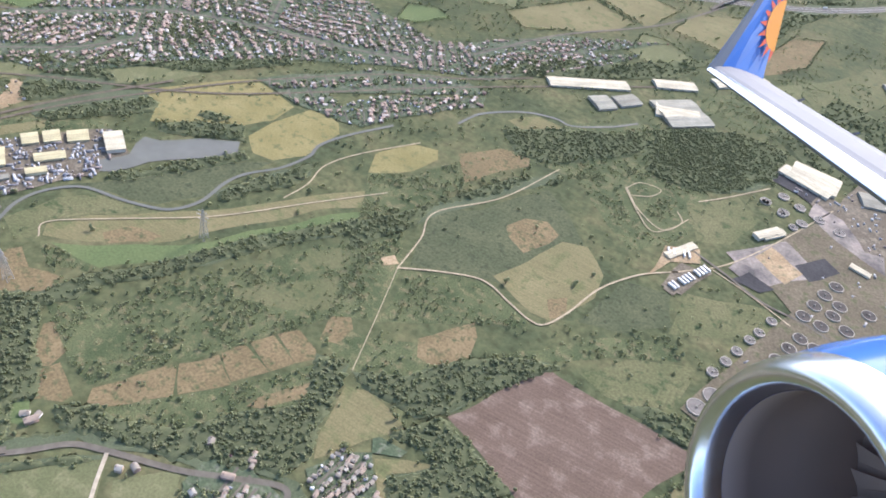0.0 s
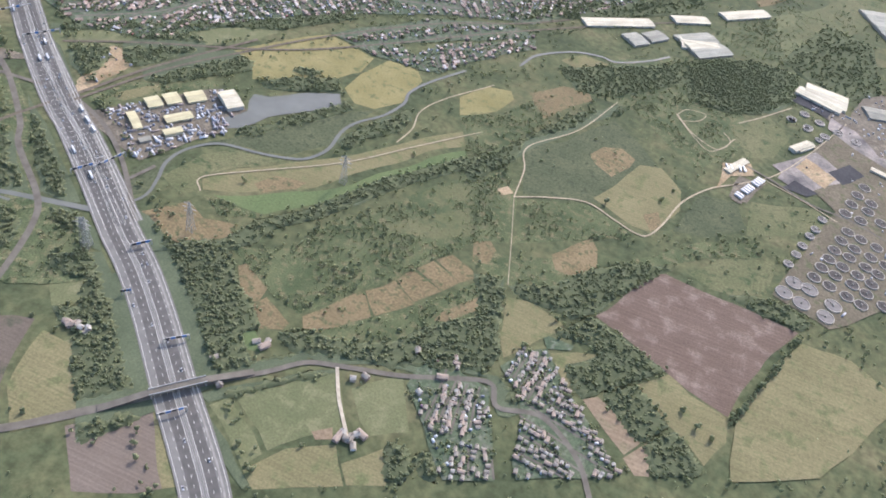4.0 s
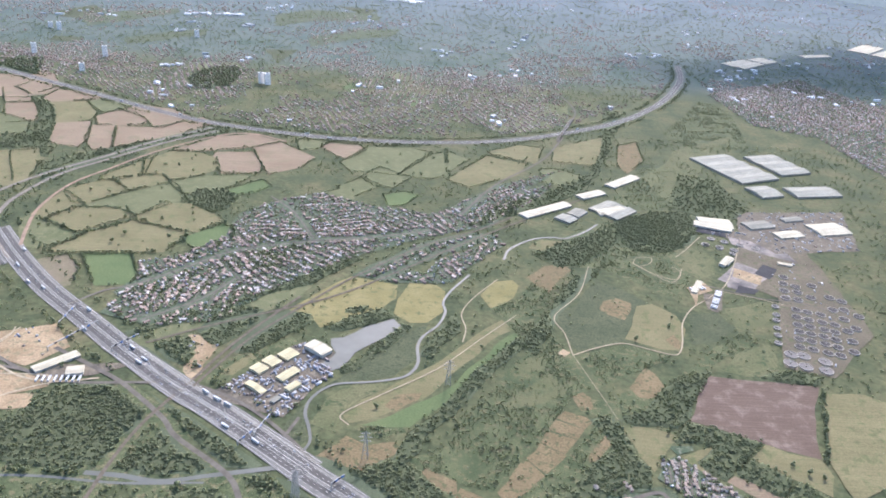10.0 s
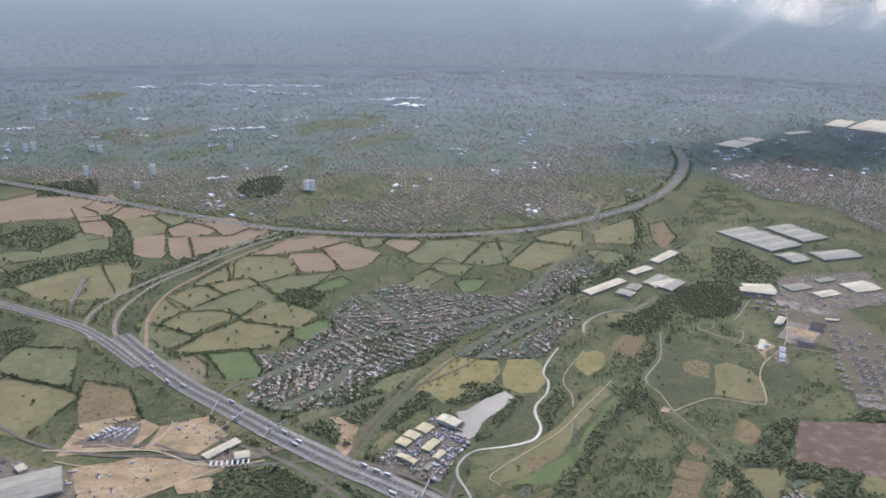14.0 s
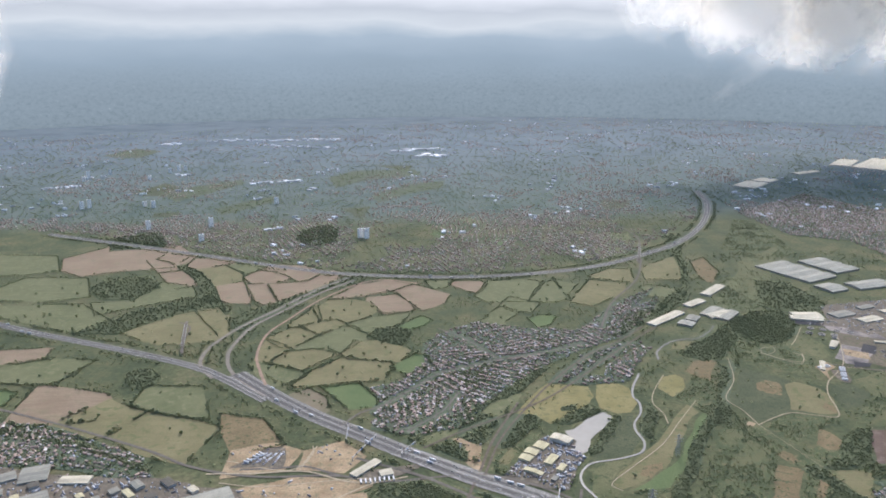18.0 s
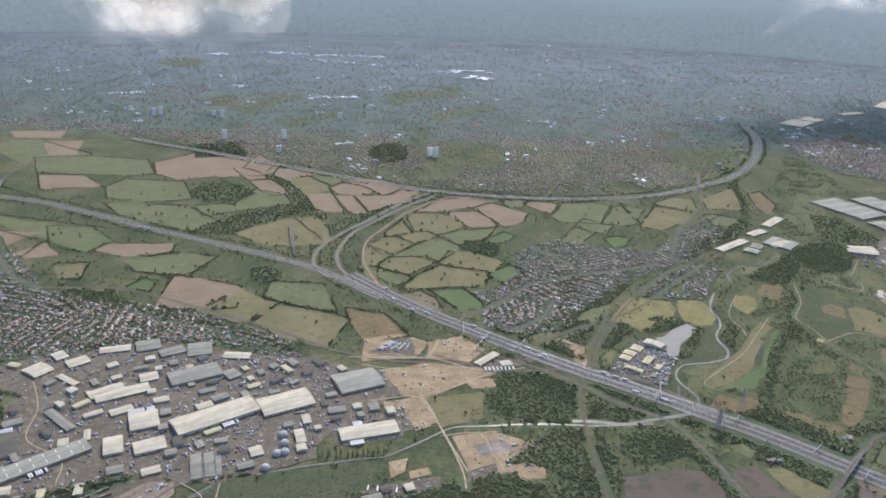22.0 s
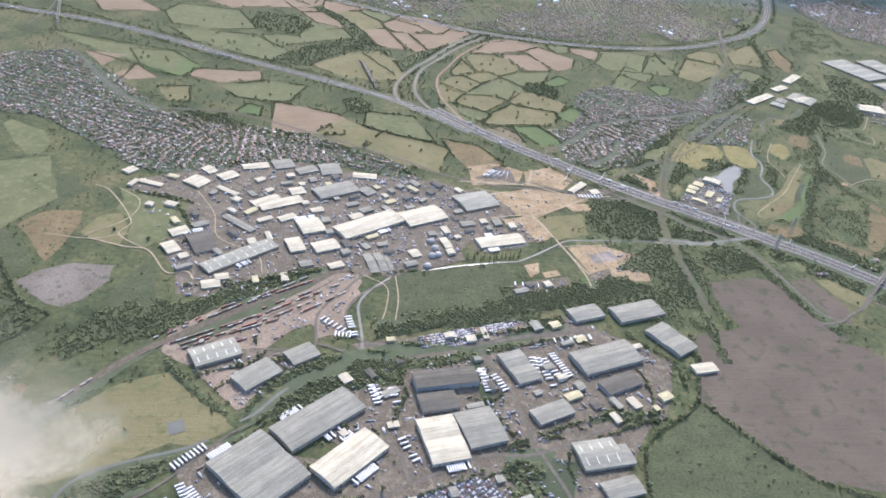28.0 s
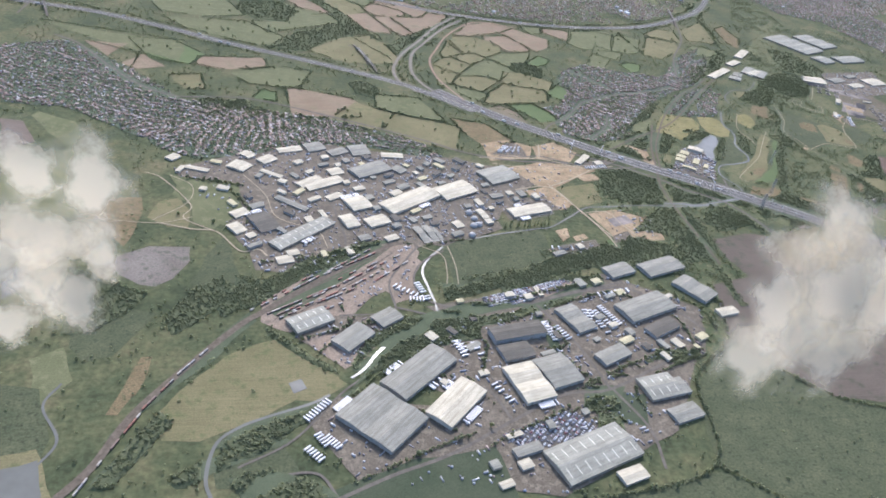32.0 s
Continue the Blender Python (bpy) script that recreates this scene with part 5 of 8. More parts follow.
# sheds by the lake
shed(-368.3, 245.4, 54, 9.1, 10.8, 2.0, "cream")
shed(-361.2, 255.3, 54, 9.3, 11.6, 2.0, "cream")
shed(-350.5, 265.7, 51, 12.0, 11.2, 2.0, "cream")
shed(-365.7, 222.5, 52, 5.0, 17.9, 2.0, "cream")
shed(-346.0, 240.6, 54, 16.8, 7.3, 2.0, "cream")
shed(-329.4, 274.7, 52, 10.9, 19.7, 3.4, "white")
shed(-349.3, 210.6, 56, 6.9, 4.1, 1.7, "grey")

# railside warehouses and the far sheds
shed(-115.5, 586.1, 38, 72.6, 14.2, 2.0, "white")
shed(-2.2, 698.6, 45, 60.4, 14.8, 2.0, "white")
shed(-52.9, 643.9, 35, 39.1, 13.7, 2.0, "white")
shed(-38.4, 596.4, 16, 36.9, 23.2, 2.0, "white")
shed(170.5, 780.9, 25, 66.9, 102.6, 2.7, "rooflit")
shed(243.6, 809.7, 21, 53.0, 77.2, 2.7, "rooflit")
shed(249.6, 705.4, 13, 67.5, 32.4, 2.7, "rooflit")
shed(181.0, 693.6, 20, 33.9, 35.0, 2.7, "rooflit")
shed(78.9, 578.0, -6, 37.1, 26.8, 2.7, "white")
shed(61.0, 480.4, 53, 18.6, 6.3, 2.0, "white")
shed(10.0, 419.2, 61, 26.8, 5.5, 1.7, "white")

# works between the river and the motorway
shed(-640.3, 193.6, 24, 42.3, 33.6, 2.7, "rooflit")
shed(-625.8, 112.6, 16, 49.4, 17.9, 2.7, "white")
shed(-702.0, 155.6, 27, 46.3, 28.3, 2.7, "white")
shed(-758.5, 132.6, 34, 71.6, 25.4, 3.4, "white")
shed(-771.6, 147.9, 34, 13.5, 8.7, 2.7, "white")
shed(-816.7, 125.0, 22, 23.1, 25.4, 2.7, "white")
shed(-829.6, 89.4, 20, 14.4, 23.4, 2.7, "white")
shed(-800.8, 89.6, 25, 24.0, 16.7, 2.7, "white")
shed(-878.2, 67.5, 40, 73.5, 17.4, 2.7, "rooflit")
shed(-793.9, 201.6, 29, 46.4, 24.2, 2.7, "grey")
shed(-849.6, 168.6, 29, 45.8, 15.0, 2.0, "white")
shed(-864.8, 171.0, 37, 30.3, 13.8, 2.0, "white")
shed(-886.4, 124.7, -41, 40.2, 7.3, 2.0, "grey")
shed(-940.2, 205.6, 55, 18.9, 22.3, 2.0, "white")
shed(-910.3, 222.1, 41, 19.5, 15.2, 2.0, "white")
shed(-931.9, 233.1, 44, 11.3, 16.4, 2.0, "white")
shed(-883.8, 248.1, 17, 28.4, 11.8, 2.0, "white")
shed(-827.5, 245.3, 30, 23.2, 14.1, 2.0, "grey")
shed(-854.4, 256.6, 21, 22.6, 20.5, 2.0, "grey")
shed(-801.5, 250.6, 14, 22.9, 25.6, 2.0, "grey")
shed(-762.2, 238.6, -3, 26.2, 11.3, 2.0, "white")
shed(-939.2, 105.3, 33, 17.2, 12.9, 2.0, "white")
shed(-915.5, 88.0, 26, 21.4, 34.1, 2.0, "dark")
shed(-941.4, 77.0, 34, 12.3, 18.8, 2.0, "white")
shed(-840.6, 139.8, 34, 18.5, 9.5, 2.0, "white")
shed(-834.7, 196.0, 24, 15.8, 14.4, 2.0, "white")
shed(-906.0, 188.6, -34, 27.1, 5.8, 2.0, "white")
shed(-897.2, 22.3, 15, 15.3, 11.3, 2.0, "white")
shed(-1012.0, 223.2, 49, 13.3, 10.8, 2.0, "white")
shed(-985.2, 197.2, -20, 26.6, 6.2, 2.0, "white")
shed(-760.0, 203.0, 42, 12.7, 16.3, 2.0, "grey")
# the next three are rectangular settling basins, built as low flat sheds
shed(-757.9, 65.3, 15, 7.7, 31.2, 0.8, "grey")
shed(-748.2, 67.7, 16, 6.9, 30.8, 0.8, "grey")
shed(-740.8, 66.5, 15, 3.7, 25.1, 0.8, "grey")
shed(-682.6, 104.6, 17, 7.5, 18.8, 2.0, "white")
shed(-715.0, 83.7, 23, 9.7, 11.9, 2.0, "white")

# big warehouses of the near estate
shed(-834.3, -182.8, 43, 43.6, 53.0, 4.1, "grey")
shed(-797.5, -136.4, 40, 64.8, 26.7, 4.1, "grey")
shed(-774.8, -172.3, 44, 50.1, 24.1, 4.1, "white")
shed(-710.1, -155.4, 13, 27.4, 41.8, 4.1, "white")
shed(-681.5, -143.9, 16, 29.4, 34.6, 4.1, "grey")
shed(-702.2, -94.6, 10, 50.0, 17.1, 6.1, "dark")
shed(-709.8, -117.8, 11, 28.8, 18.7, 3.4, "dark")
shed(-879.3, -68.1, 27, 35.7, 20.7, 3.4, "rooflit")
shed(-845.6, -92.0, 42, 32.8, 20.1, 3.4, "grey")
shed(-813.5, -67.1, 34, 23.4, 17.3, 2.7, "grey")
shed(-640.5, -77.3, 21, 21.0, 36.1, 3.4, "grey")
shed(-563.7, -63.9, 20, 57.6, 27.4, 4.1, "grey")
shed(-624.1, -127.2, 24, 32.2, 15.3, 3.4, "grey")
shed(-560.7, -94.3, 25, 34.8, 15.2, 3.4, "dark")
shed(-592.9, -171.0, 10, 36.2, 17.9, 3.4, "grey")
shed(-732.5, -223.0, 15, 22.5, 8.4, 3.4, "grey")
shed(-683.2, -230.7, 19, 70.3, 33.3, 3.4, "rooflit")
shed(-661.0, -252.6, 15, 21.4, 12.0, 2.7, "white")
shed(-737.8, -235.7, 16, 9.8, 7.6, 2.7, "white")
shed(-480.5, -73.7, 11, 21.4, 10.5, 2.7, "white")
shed(-496.9, -37.4, 32, 24.0, 39.3, 3.4, "grey")
shed(-598.8, -168.1, 10, 31.9, 25.3, 3.4, "rooflit")
shed(-589.9, -197.7, 15, 27.6, 15.6, 2.7, "grey")
shed(-566.2, -4.1, 19, 30.8, 17.9, 3.4, "grey")
shed(-516.0, 1.2, 18, 48.4, 22.2, 3.4, "grey")

# hedges east of the near estate
hedge((-500, -110), (-440, -190), (-340, -210), (-250, -140))
hedge((-475, -25), (-500, -110), (-560, -160), (-590, -250), (-700, -270))
hedge((-590, -250), (-480, -340), (-330, -330))

# tree rows between the plots of the near estate
hedge((-620, -129), (-600, -144), (-568, -134), (-534, -124))
hedge((-648, -106), (-644, -159), (-628, -199))
hedge((-538, -27), (-506, -66), (-505, -98))
hedge((-688, -111), (-671, -114), (-648, -104))
hedge((-712, -179), (-679, -168), (-643, -156))
hedge((-637, -152), (-595, -148), (-543, -132))
hedge((-619, -163), (-623, -180), (-620, -199))
hedge((-670, -67), (-664, -89), (-659, -114))
hedge((-558, -36), (-538, -81), (-539, -120))
hedge((-700, -49), (-656, -35), (-617, -26))
hedge((-843, -147), (-818, -132), (-770, -143))
hedge((-759, -143), (-744, -174), (-735, -199))
hedge((-755, -199), (-713, -187))
hedge((-805, -174), (-779, -199))
hedge((-875, -107), (-840, -77), (-823, -72))
hedge((-848, -129), (-809, -101), (-764, -74), (-733, -69))
hedge((-888, -91), (-851, -77), (-841, -63))

# trees on the banks of the river below the works
hedge((-380, 134), (-424, 129), (-476, 131), (-528, 127), (-556, 124))
hedge((-377, 125), (-424, 121), (-476, 123), (-526, 119), (-552, 116))
hedge((-556, 124), (-584, 104), (-612, 84))
hedge((-636, 71), (-675, 62), (-710, 52))

# towns and villages
town(62, (-96, 154), (-88, 172), (-75, 177), (-62, 161), (-35, 135), (-31, 129), (-23, 121), (-69, 97), (-74, 105), (-76, 126), (-82, 142))
town(62, (-80, 184), (-78, 187), (-62, 188), (-63, 183), (-75, 177))
town(75, (-134, 132), (-134, 145), (-117, 150), (-114, 141), (-97, 138), (-78, 92), (-100, 80), (-117, 103), (-134, 120))
town(20, (-512, 400), (-478, 420), (-450, 467), (-450, 524), (-425, 558), (-378, 596), (-310, 568), (-246, 556), (-177, 596), (-96, 680), (-110, 639), (-184, 529), (-247, 495), (-305, 450), (-356, 399), (-420, 306), (-468, 295), (-511, 310), (-503, 363))
town(20, (-319, 401), (-254, 481), (-198, 513), (-174, 508), (-213, 470), (-271, 416))
town(20, (-318, 401), (-294, 432), (-256, 415), (-228, 397), (-237, 395), (-278, 391))
town(20, (-252, 408), (-238, 441), (-175, 501), (-171, 487), (-212, 426), (-223, 397))
town(20, (-514, 343), (-482, 409), (-424, 476), (-346, 516), (-240, 528), (-292, 487), (-360, 403), (-407, 349), (-476, 312))
town(35, (-1097, 377), (-1017, 386), (-930, 363), (-828, 342), (-718, 275), (-696, 239), (-737, 242), (-793, 262), (-855, 276), (-918, 239), (-988, 222), (-1036, 254))
town(35, (-1262, 544), (-1183, 581), (-1088, 484), (-1008, 378), (-889, 328), (-755, 257), (-809, 270), (-905, 250), (-968, 239), (-1057, 277), (-1142, 348), (-1217, 358))

# sewage works tanks and other singles
field("works", (71, 489), (130, 610), (161, 537), (148, 351), (79, 279), (43, 291), (53, 319), (86, 408), (56, 438))
field("yard", (13, 408), (29, 409), (21, 378), (6, 378))
field("sludge", (35, 439), (71, 481), (97, 460), (65, 419))
tank(5.6, "clarifier", 50, 297)
tank(5.6, "clarifier", 56, 310)
tank(5.6, "clarifier", 66, 309)
tank(5.6, "clarifier", 61, 293)
tank(5.6, "clarifier", 81, 302)
tank(5.6, "clarifier", 76, 289)
tank(4.6, "filter", 93, 387)
tank(4.6, "filter", 102, 384)
tank(4.6, "filter", 113, 381)
tank(4.6, "filter", 88, 374)
tank(4.6, "filter", 97, 370)
tank(4.6, "filter", 108, 367)
tank(4.6, "filter", 83, 360)
tank(4.6, "filter", 93, 358)
tank(4.6, "filter", 104, 354)
tank(4.6, "filter", 118, 364)
tank(4.6, "filter", 79, 348)
tank(4.6, "filter", 88, 345)
tank(4.6, "filter", 98, 342)
tank(4.6, "filter", 112, 351)
tank(4.6, "filter", 74, 336)
tank(4.6, "filter", 83, 333)
tank(4.6, "filter", 94, 330)
tank(4.6, "filter", 107, 338)
tank(4.6, "filter", 69, 323)
tank(4.6, "filter", 79, 320)
tank(4.6, "filter", 90, 316)
tank(4.6, "filter", 103, 326)
tank(4.6, "filter", 99, 313)
tank(4.8, "filter", 108, 453)
tank(4.8, "filter", 102, 439)
tank(4.8, "filter", 97, 424)
tank(4.8, "filter", 92, 409)
tank(4.8, "filter", 103, 407)
tank(4.8, "filter", 109, 422)
tank(4.8, "filter", 112, 434)
tank(4.8, "filter", 118, 413)
tank(4.8, "filter", 129, 391)
tank(4.8, "filter", 132, 375)
tank(4.8, "filter", 125, 354)
tank(4.8, "filter", 121, 337)
tank(4.8, "filter", 114, 320)
tank(4.8, "filter", 135, 359)
tank(4.8, "filter", 140, 392)
tank(4.8, "filter", 137, 415)
tank(4.8, "filter", 130, 438)
tank(4.8, "filter", 146, 409)
tank(4.8, "filter", 149, 382)
tank(3.4, "clarifier", 75, 391)
tank(3.4, "clarifier", 70, 376)
tank(3.4, "clarifier", 66, 366)
tank(3.4, "clarifier", 61, 352)
tank(3.4, "clarifier", 57, 340)
tank(3.4, "clarifier", 52, 327)
tank(3.4, "clarifier", 50, 519)
tank(3.4, "clarifier", 63, 512)
tank(3.4, "clarifier", 73, 501)
pylon(-229, 242)
pylon(-282, 159)
pylon(-320, 121)
pylon(-319, 122)

# more of the sewage works
shed(73.3, 568.8, -18, 41.1, 14.6, 2.7, "white")
shed(63.3, 484.4, 56, 14.1, 4.9, 1.7, "white")
shed(121.0, 481.8, -14, 13.9, 4.8, 2.0, "white")
field("yard", (46, 560), (56, 579), (107, 557), (97, 532))
field("sludge", (40, 426), (43, 436), (69, 430), (62, 416))
field("sand", (53, 447), (61, 465), (86, 453), (78, 433))
field("sludge", (83, 546), (121, 532), (137, 518), (138, 490), (103, 506), (81, 527))
tank(4.3, "clarifier", 50, 520)
tank(4.3, "clarifier", 61, 536)
tank(4.3, "clarifier", 64, 515)
tank(4.3, "clarifier", 74, 530)
tank(4.3, "clarifier", 78, 510)
tank(4.3, "clarifier", 89, 524)
tank(4.3, "clarifier", 104, 518)

# single houses and farms
cottage(-147, 80)
cottage(-144, 84)
cottage(-151, 79)
cottage(-143, 78)
cottage(-154, 115)
cottage(-159, 111)
cottage(-206, 108)
cottage(-206, 111)
cottage(-213, 79)
cottage(-286, 76)
cottage(-291, 76)
cottage(-283, 76)
cottage(-137, 142)
cottage(-127, 119)
cottage(-120, 133)
cottage(-223, 91)
cottage(-289, 77)
cottage(-283, 77)
cottage(-293, 76)
cottage(-211, 109)
cottage(-146, 81)
cottage(-150, 82)
cottage(-142, 85)

# the far side of the works: sheds, suburbs and woods to the north east
wood((39, 627), (84, 744), (129, 727), (131, 621), (87, 576))
field("scrubpale", (103, 844), (228, 947), (96, 720), (28, 671))
town(30, (276, 1223), (535, 1420), (607, 1183), (573, 896), (394, 749), (378, 966), (286, 1022))
town(20, (-128, 657), (-80, 725), (-172, 653), (-225, 575), (-208, 543), (-150, 598))
shed(458.0, 1542.6, 43, 99.3, 58.5, 2.7, "white")
shed(526.6, 1600.8, 41, 56.2, 47.9, 2.7, "white")
shed(918.9, 1878.5, 48, 149.4, 55.0, 2.7, "white")
shed(1009.8, 1837.3, 44, 236.3, 105.5, 2.7, "white")
shed(704.7, 1714.9, 25, 95.3, 25.4, 2.7, "white")
shed(157.3, 560.3, 19, 33.4, 15.9, 2.0, "white")
shed(214.1, 583.2, 16, 42.4, 29.9, 2.0, "white")
shed(130.6, 582.1, 19, 34.0, 18.6, 2.0, "grey")
shed(180.1, 606.6, 20, 27.0, 11.0, 2.0, "grey")
field("yard", (119, 621), (258, 642), (225, 530), (124, 508), (98, 551))



# digesters, poplars and more yards
dome(4, -704, 63)
dome(4, -698, 81)
dome(4, -692, 83)
dome(4, -694, 95)
dome(4, -697, 107)
poplar(-664, 77)
poplar(-657, 80)
poplar(-650, 78)
poplar(-647, 81)
poplar(-641, 80)
poplar(-637, 79)
poplar(-634, 82)
poplar(-629, 81)
poplar(-625, 83)
poplar(-621, 81)
poplar(-617, 83)
poplar(-612, 84)
field("yard", (-730, 93), (-674, 113), (-666, 77), (-718, 52))
hedge((-762, 46), (-675, 65), (-629, 79))
hedge((-921, 19), (-863, 28), (-794, 52), (-770, 46))
field("sludge", (-536, 96), (-510, 105), (-508, 89), (-533, 80))
field("sand", (-591, 61), (-577, 66), (-575, 58), (-589, 53))
field("brightgreen", (-556, 52), (-548, 56), (-544, 45), (-552, 41))
field("sand", (-608, 72), (-593, 77), (-594, 61), (-605, 53))
hedge((-504, -2), (-486, -41), (-474, -77))
hedge((-758, -85), (-733, -103), (-747, -144))
hedge((-667, -132), (-650, -159), (-622, -164))
wood((-663, -159), (-631, -164), (-644, -189), (-672, -189))
wood((-471, 52), (-431, 61), (-453, 12), (-480, 11))
hedge((-1156, 103), (-1091, 64), (-1043, -7), (-1014, -24))
river(1.9, (-1063, -206), (-1054, -183), (-1069, -151), (-1061, -129))
hedge((-1313, 820), (-1165, 730))

# parked lorries, storage yards and basins
field("yardtan", (-729, -51), (-696, -35), (-625, -13), (-619, -26), (-644, -37), (-711, -58))
field("yard", (-628, 36), (-592, 50), (-572, 54), (-574, 34), (-614, 18))
cars((-703.0, -38.1), (-669.9, -27.5))
cars((-701.5, -41.1), (-669.2, -30.5))
cars((-700.1, -44.0), (-668.4, -33.6))
cars((-698.6, -47.0), (-667.6, -36.6))
cars((-697.2, -50.0), (-666.9, -39.6))
cars((-695.8, -53.0), (-666.1, -42.7))
cars((-666.5, -27.4), (-629.6, -14.8))
cars((-665.9, -30.8), (-629.0, -16.7))
cars((-665.3, -34.2), (-628.3, -18.7))
cars((-721.4, -42.8), (-678.7, -29.0))
cars((-720.6, -45.9), (-678.7, -32.5))
cars((-719.8, -48.9), (-678.6, -36.0))
cars((-718.9, -52.0), (-678.5, -39.5))
cars((-718.1, -55.0), (-678.5, -43.0))
lorries(7, (-596, -42), (-571, -37))
lorries(11, (-611, -57), (-600, -86))
lorries(10, (-619, -63), (-606, -95))
lorries(7, (-627, -65), (-627, -91))
lorries(8, (-672, -80), (-669, -104))
lorries(6, (-663, -87), (-656, -103))
lorries(6, (-760, -101), (-755, -119))
lorries(6, (-745, -100), (-741, -118))
lorries(8, (-778, -18), (-772, -42))
lorries(5, (-788, -41), (-776, -42))
lorries(5, (-623, 39), (-594, 36))
lorries(9, (-889, -179), (-872, -162))
lorries(5, (-882, -194), (-876, -204))
lorries(6, (-876, -197), (-868, -207))
lorries(6, (-890, -206), (-881, -217))
lorries(5, (-759, -98), (-753, -113))
lorries(6, (-739, -154), (-730, -173))
lorries(9, (-623, -66), (-616, -97))
lorries(6, (-674, -82), (-664, -102))
lorries(7, (-799, -21), (-778, -39))
lorries(6, (-603, -42), (-570, -36))
basin((-650, 116), (-637, 120), (-630, 98), (-645, 93))
basin((-636, 120), (-624, 123), (-616, 101), (-629, 98))
basin((-623, 123), (-612, 127), (-604, 104), (-615, 101))
basin((-611, 127), (-600, 129), (-597, 108), (-603, 105))
basin((-764, 74), (-758, 76), (-752, 51), (-758, 49))
basin((-757, 76), (-750, 79), (-745, 54), (-751, 52))
basin((-749, 79), (-743, 81), (-738, 57), (-744, 54))
road("rail", 1.36, (-925, -62), (-883, -27), (-837, 6), (-799, 37))
road("rail", 1.36, (-909, -64), (-872, -33), (-831, -2), (-793, 33))
road("rail", 1.36, (-901, -66), (-857, -30), (-807, 11))
road("path", 1.55, (-1017, 89), (-983, 77), (-960, 72), (-938, 39), (-921, 41), (-913, 30))
road("path", 1.24, (-1038, 190), (-1019, 176), (-987, 122), (-992, 97), (-960, 72))
road("path", 0.99, (-765, 46), (-744, 28), (-745, -1), (-749, -19))
road("path", 1.55, (-628, 161), (-582, 167), (-564, 118), (-550, 65), (-548, 40))
road("path", 1.24, (-565, 108), (-532, 112), (-523, 85), (-515, 60))
field("sand", (-617, 157), (-587, 166), (-572, 122), (-586, 115), (-595, 144))
field("sand", (-509, 91), (-484, 103), (-483, 72), (-505, 57))
field("yard", (-545, 61), (-523, 72), (-521, 51), (-546, 41))
field("olive", (26, 179), (61, 259), (93, 260), (120, 242), (73, 167), (29, 144))
hedge((25, 177), (62, 264))


# belts of trees along the railway and the brook
wood((-941, -227), (-919, -221), (-886, -233), (-872, -248), (-930, -251))
wood((-854, -150), (-834, -133), (-773, -103), (-736, -98), (-729, -67), (-772, -77), (-816, -100))
wood((-418, 96), (-403, 103), (-363, 114), (-353, 108), (-349, 88), (-401, 71))

# trees on the river bank and the works by the motorway
field("yard", (-634, 249), (-604, 282), (-587, 279), (-587, 249))
cars((-623.4, 254.0), (-603.0, 273.0))
cars((-614.3, 253.1), (-598.8, 272.4))
cars((-605.2, 252.2), (-594.7, 271.8))
cars((-596.1, 251.2), (-590.5, 271.2))
shed(-512.6, 239.2, 47, 31.5, 8.1, 2.0, "white")
shed(-494.6, 229.2, 16, 11.2, 9.0, 2.7, "white")
road("path", 1.86, (-652, 241), (-608, 239), (-566, 239), (-530, 221), (-503, 217), (-476, 224))
road("path", 1.55, (-582, 169), (-547, 188), (-514, 211), (-503, 217))
road("path", 1.24, (-571, 242), (-562, 267), (-563, 282))
lorries(6, (-620, 257), (-609, 271))
lorries(8, (-516, 218), (-488, 221))
field("sand", (-582, 188), (-551, 201), (-543, 188), (-572, 172))
field("sand", (-539, 194), (-512, 204), (-507, 188), (-533, 183))

# heath, depot and lagoons beside the sewage works
field("yard", (8, 376), (27, 418), (33, 412), (16, 374))
field("sand", (-3, 381), (7, 404), (24, 415), (21, 430), (0, 418), (0, 401))
lorries(12, (14, 381), (29, 412))
lorries(6, (0, 412), (16, 418))
field("lagoon", (44, 415), (53, 431), (73, 423), (63, 413))
field("lagoon", (80, 458), (98, 479), (110, 470), (90, 448))
field("lagoon", (48, 555), (54, 576), (83, 558), (80, 542))
road("path", 0.87, (-42, 462), (-26, 440), (-12, 427), (-1, 440), (6, 457))
road("path", 0.87, (-42, 462), (-35, 476), (-20, 478), (-24, 465), (-37, 456))
road("lane", 1.8, (18, 425), (39, 417), (67, 405), (97, 402), (128, 390))
road("path", 1.12, (7, 483), (24, 504), (50, 540))
shed(-35.3, 598.6, 45, 41.4, 39.9, 2.0, "rooflit")
shed(57.9, 478.9, 54, 23.4, 6.2, 2.7, "white")
shed(-45.4, 588.4, 51, 12.3, 19.9, 2.3, "white")
shed(-95.1, 564.3, 49, 17.3, 20.1, 2.0, "rooflit")
shed(-79.5, 583.1, 53, 21.7, 15.7, 2.0, "grey")
wood((-960, -35), (-940, -26), (-908, -3), (-874, 26), (-816, 53), (-779, 57), (-814, 43), (-870, 15), (-907, -18), (-934, -42), (-950, -58))
wood((-847, -90), (-815, -82), (-780, -62), (-729, -46), (-670, -54), (-711, -60), (-773, -79), (-804, -112), (-814, -129), (-828, -129), (-821, -104))
wood((-758, -16), (-732, -21), (-697, -11), (-634, 9), (-584, 29), (-520, 60), (-523, 43), (-587, 6), (-643, -9), (-714, -29), (-747, -38))
hedge((-760, -61), (-727, -64), (-678, -54))
hedge((-967, 178), (-931, 120), (-932, 86))

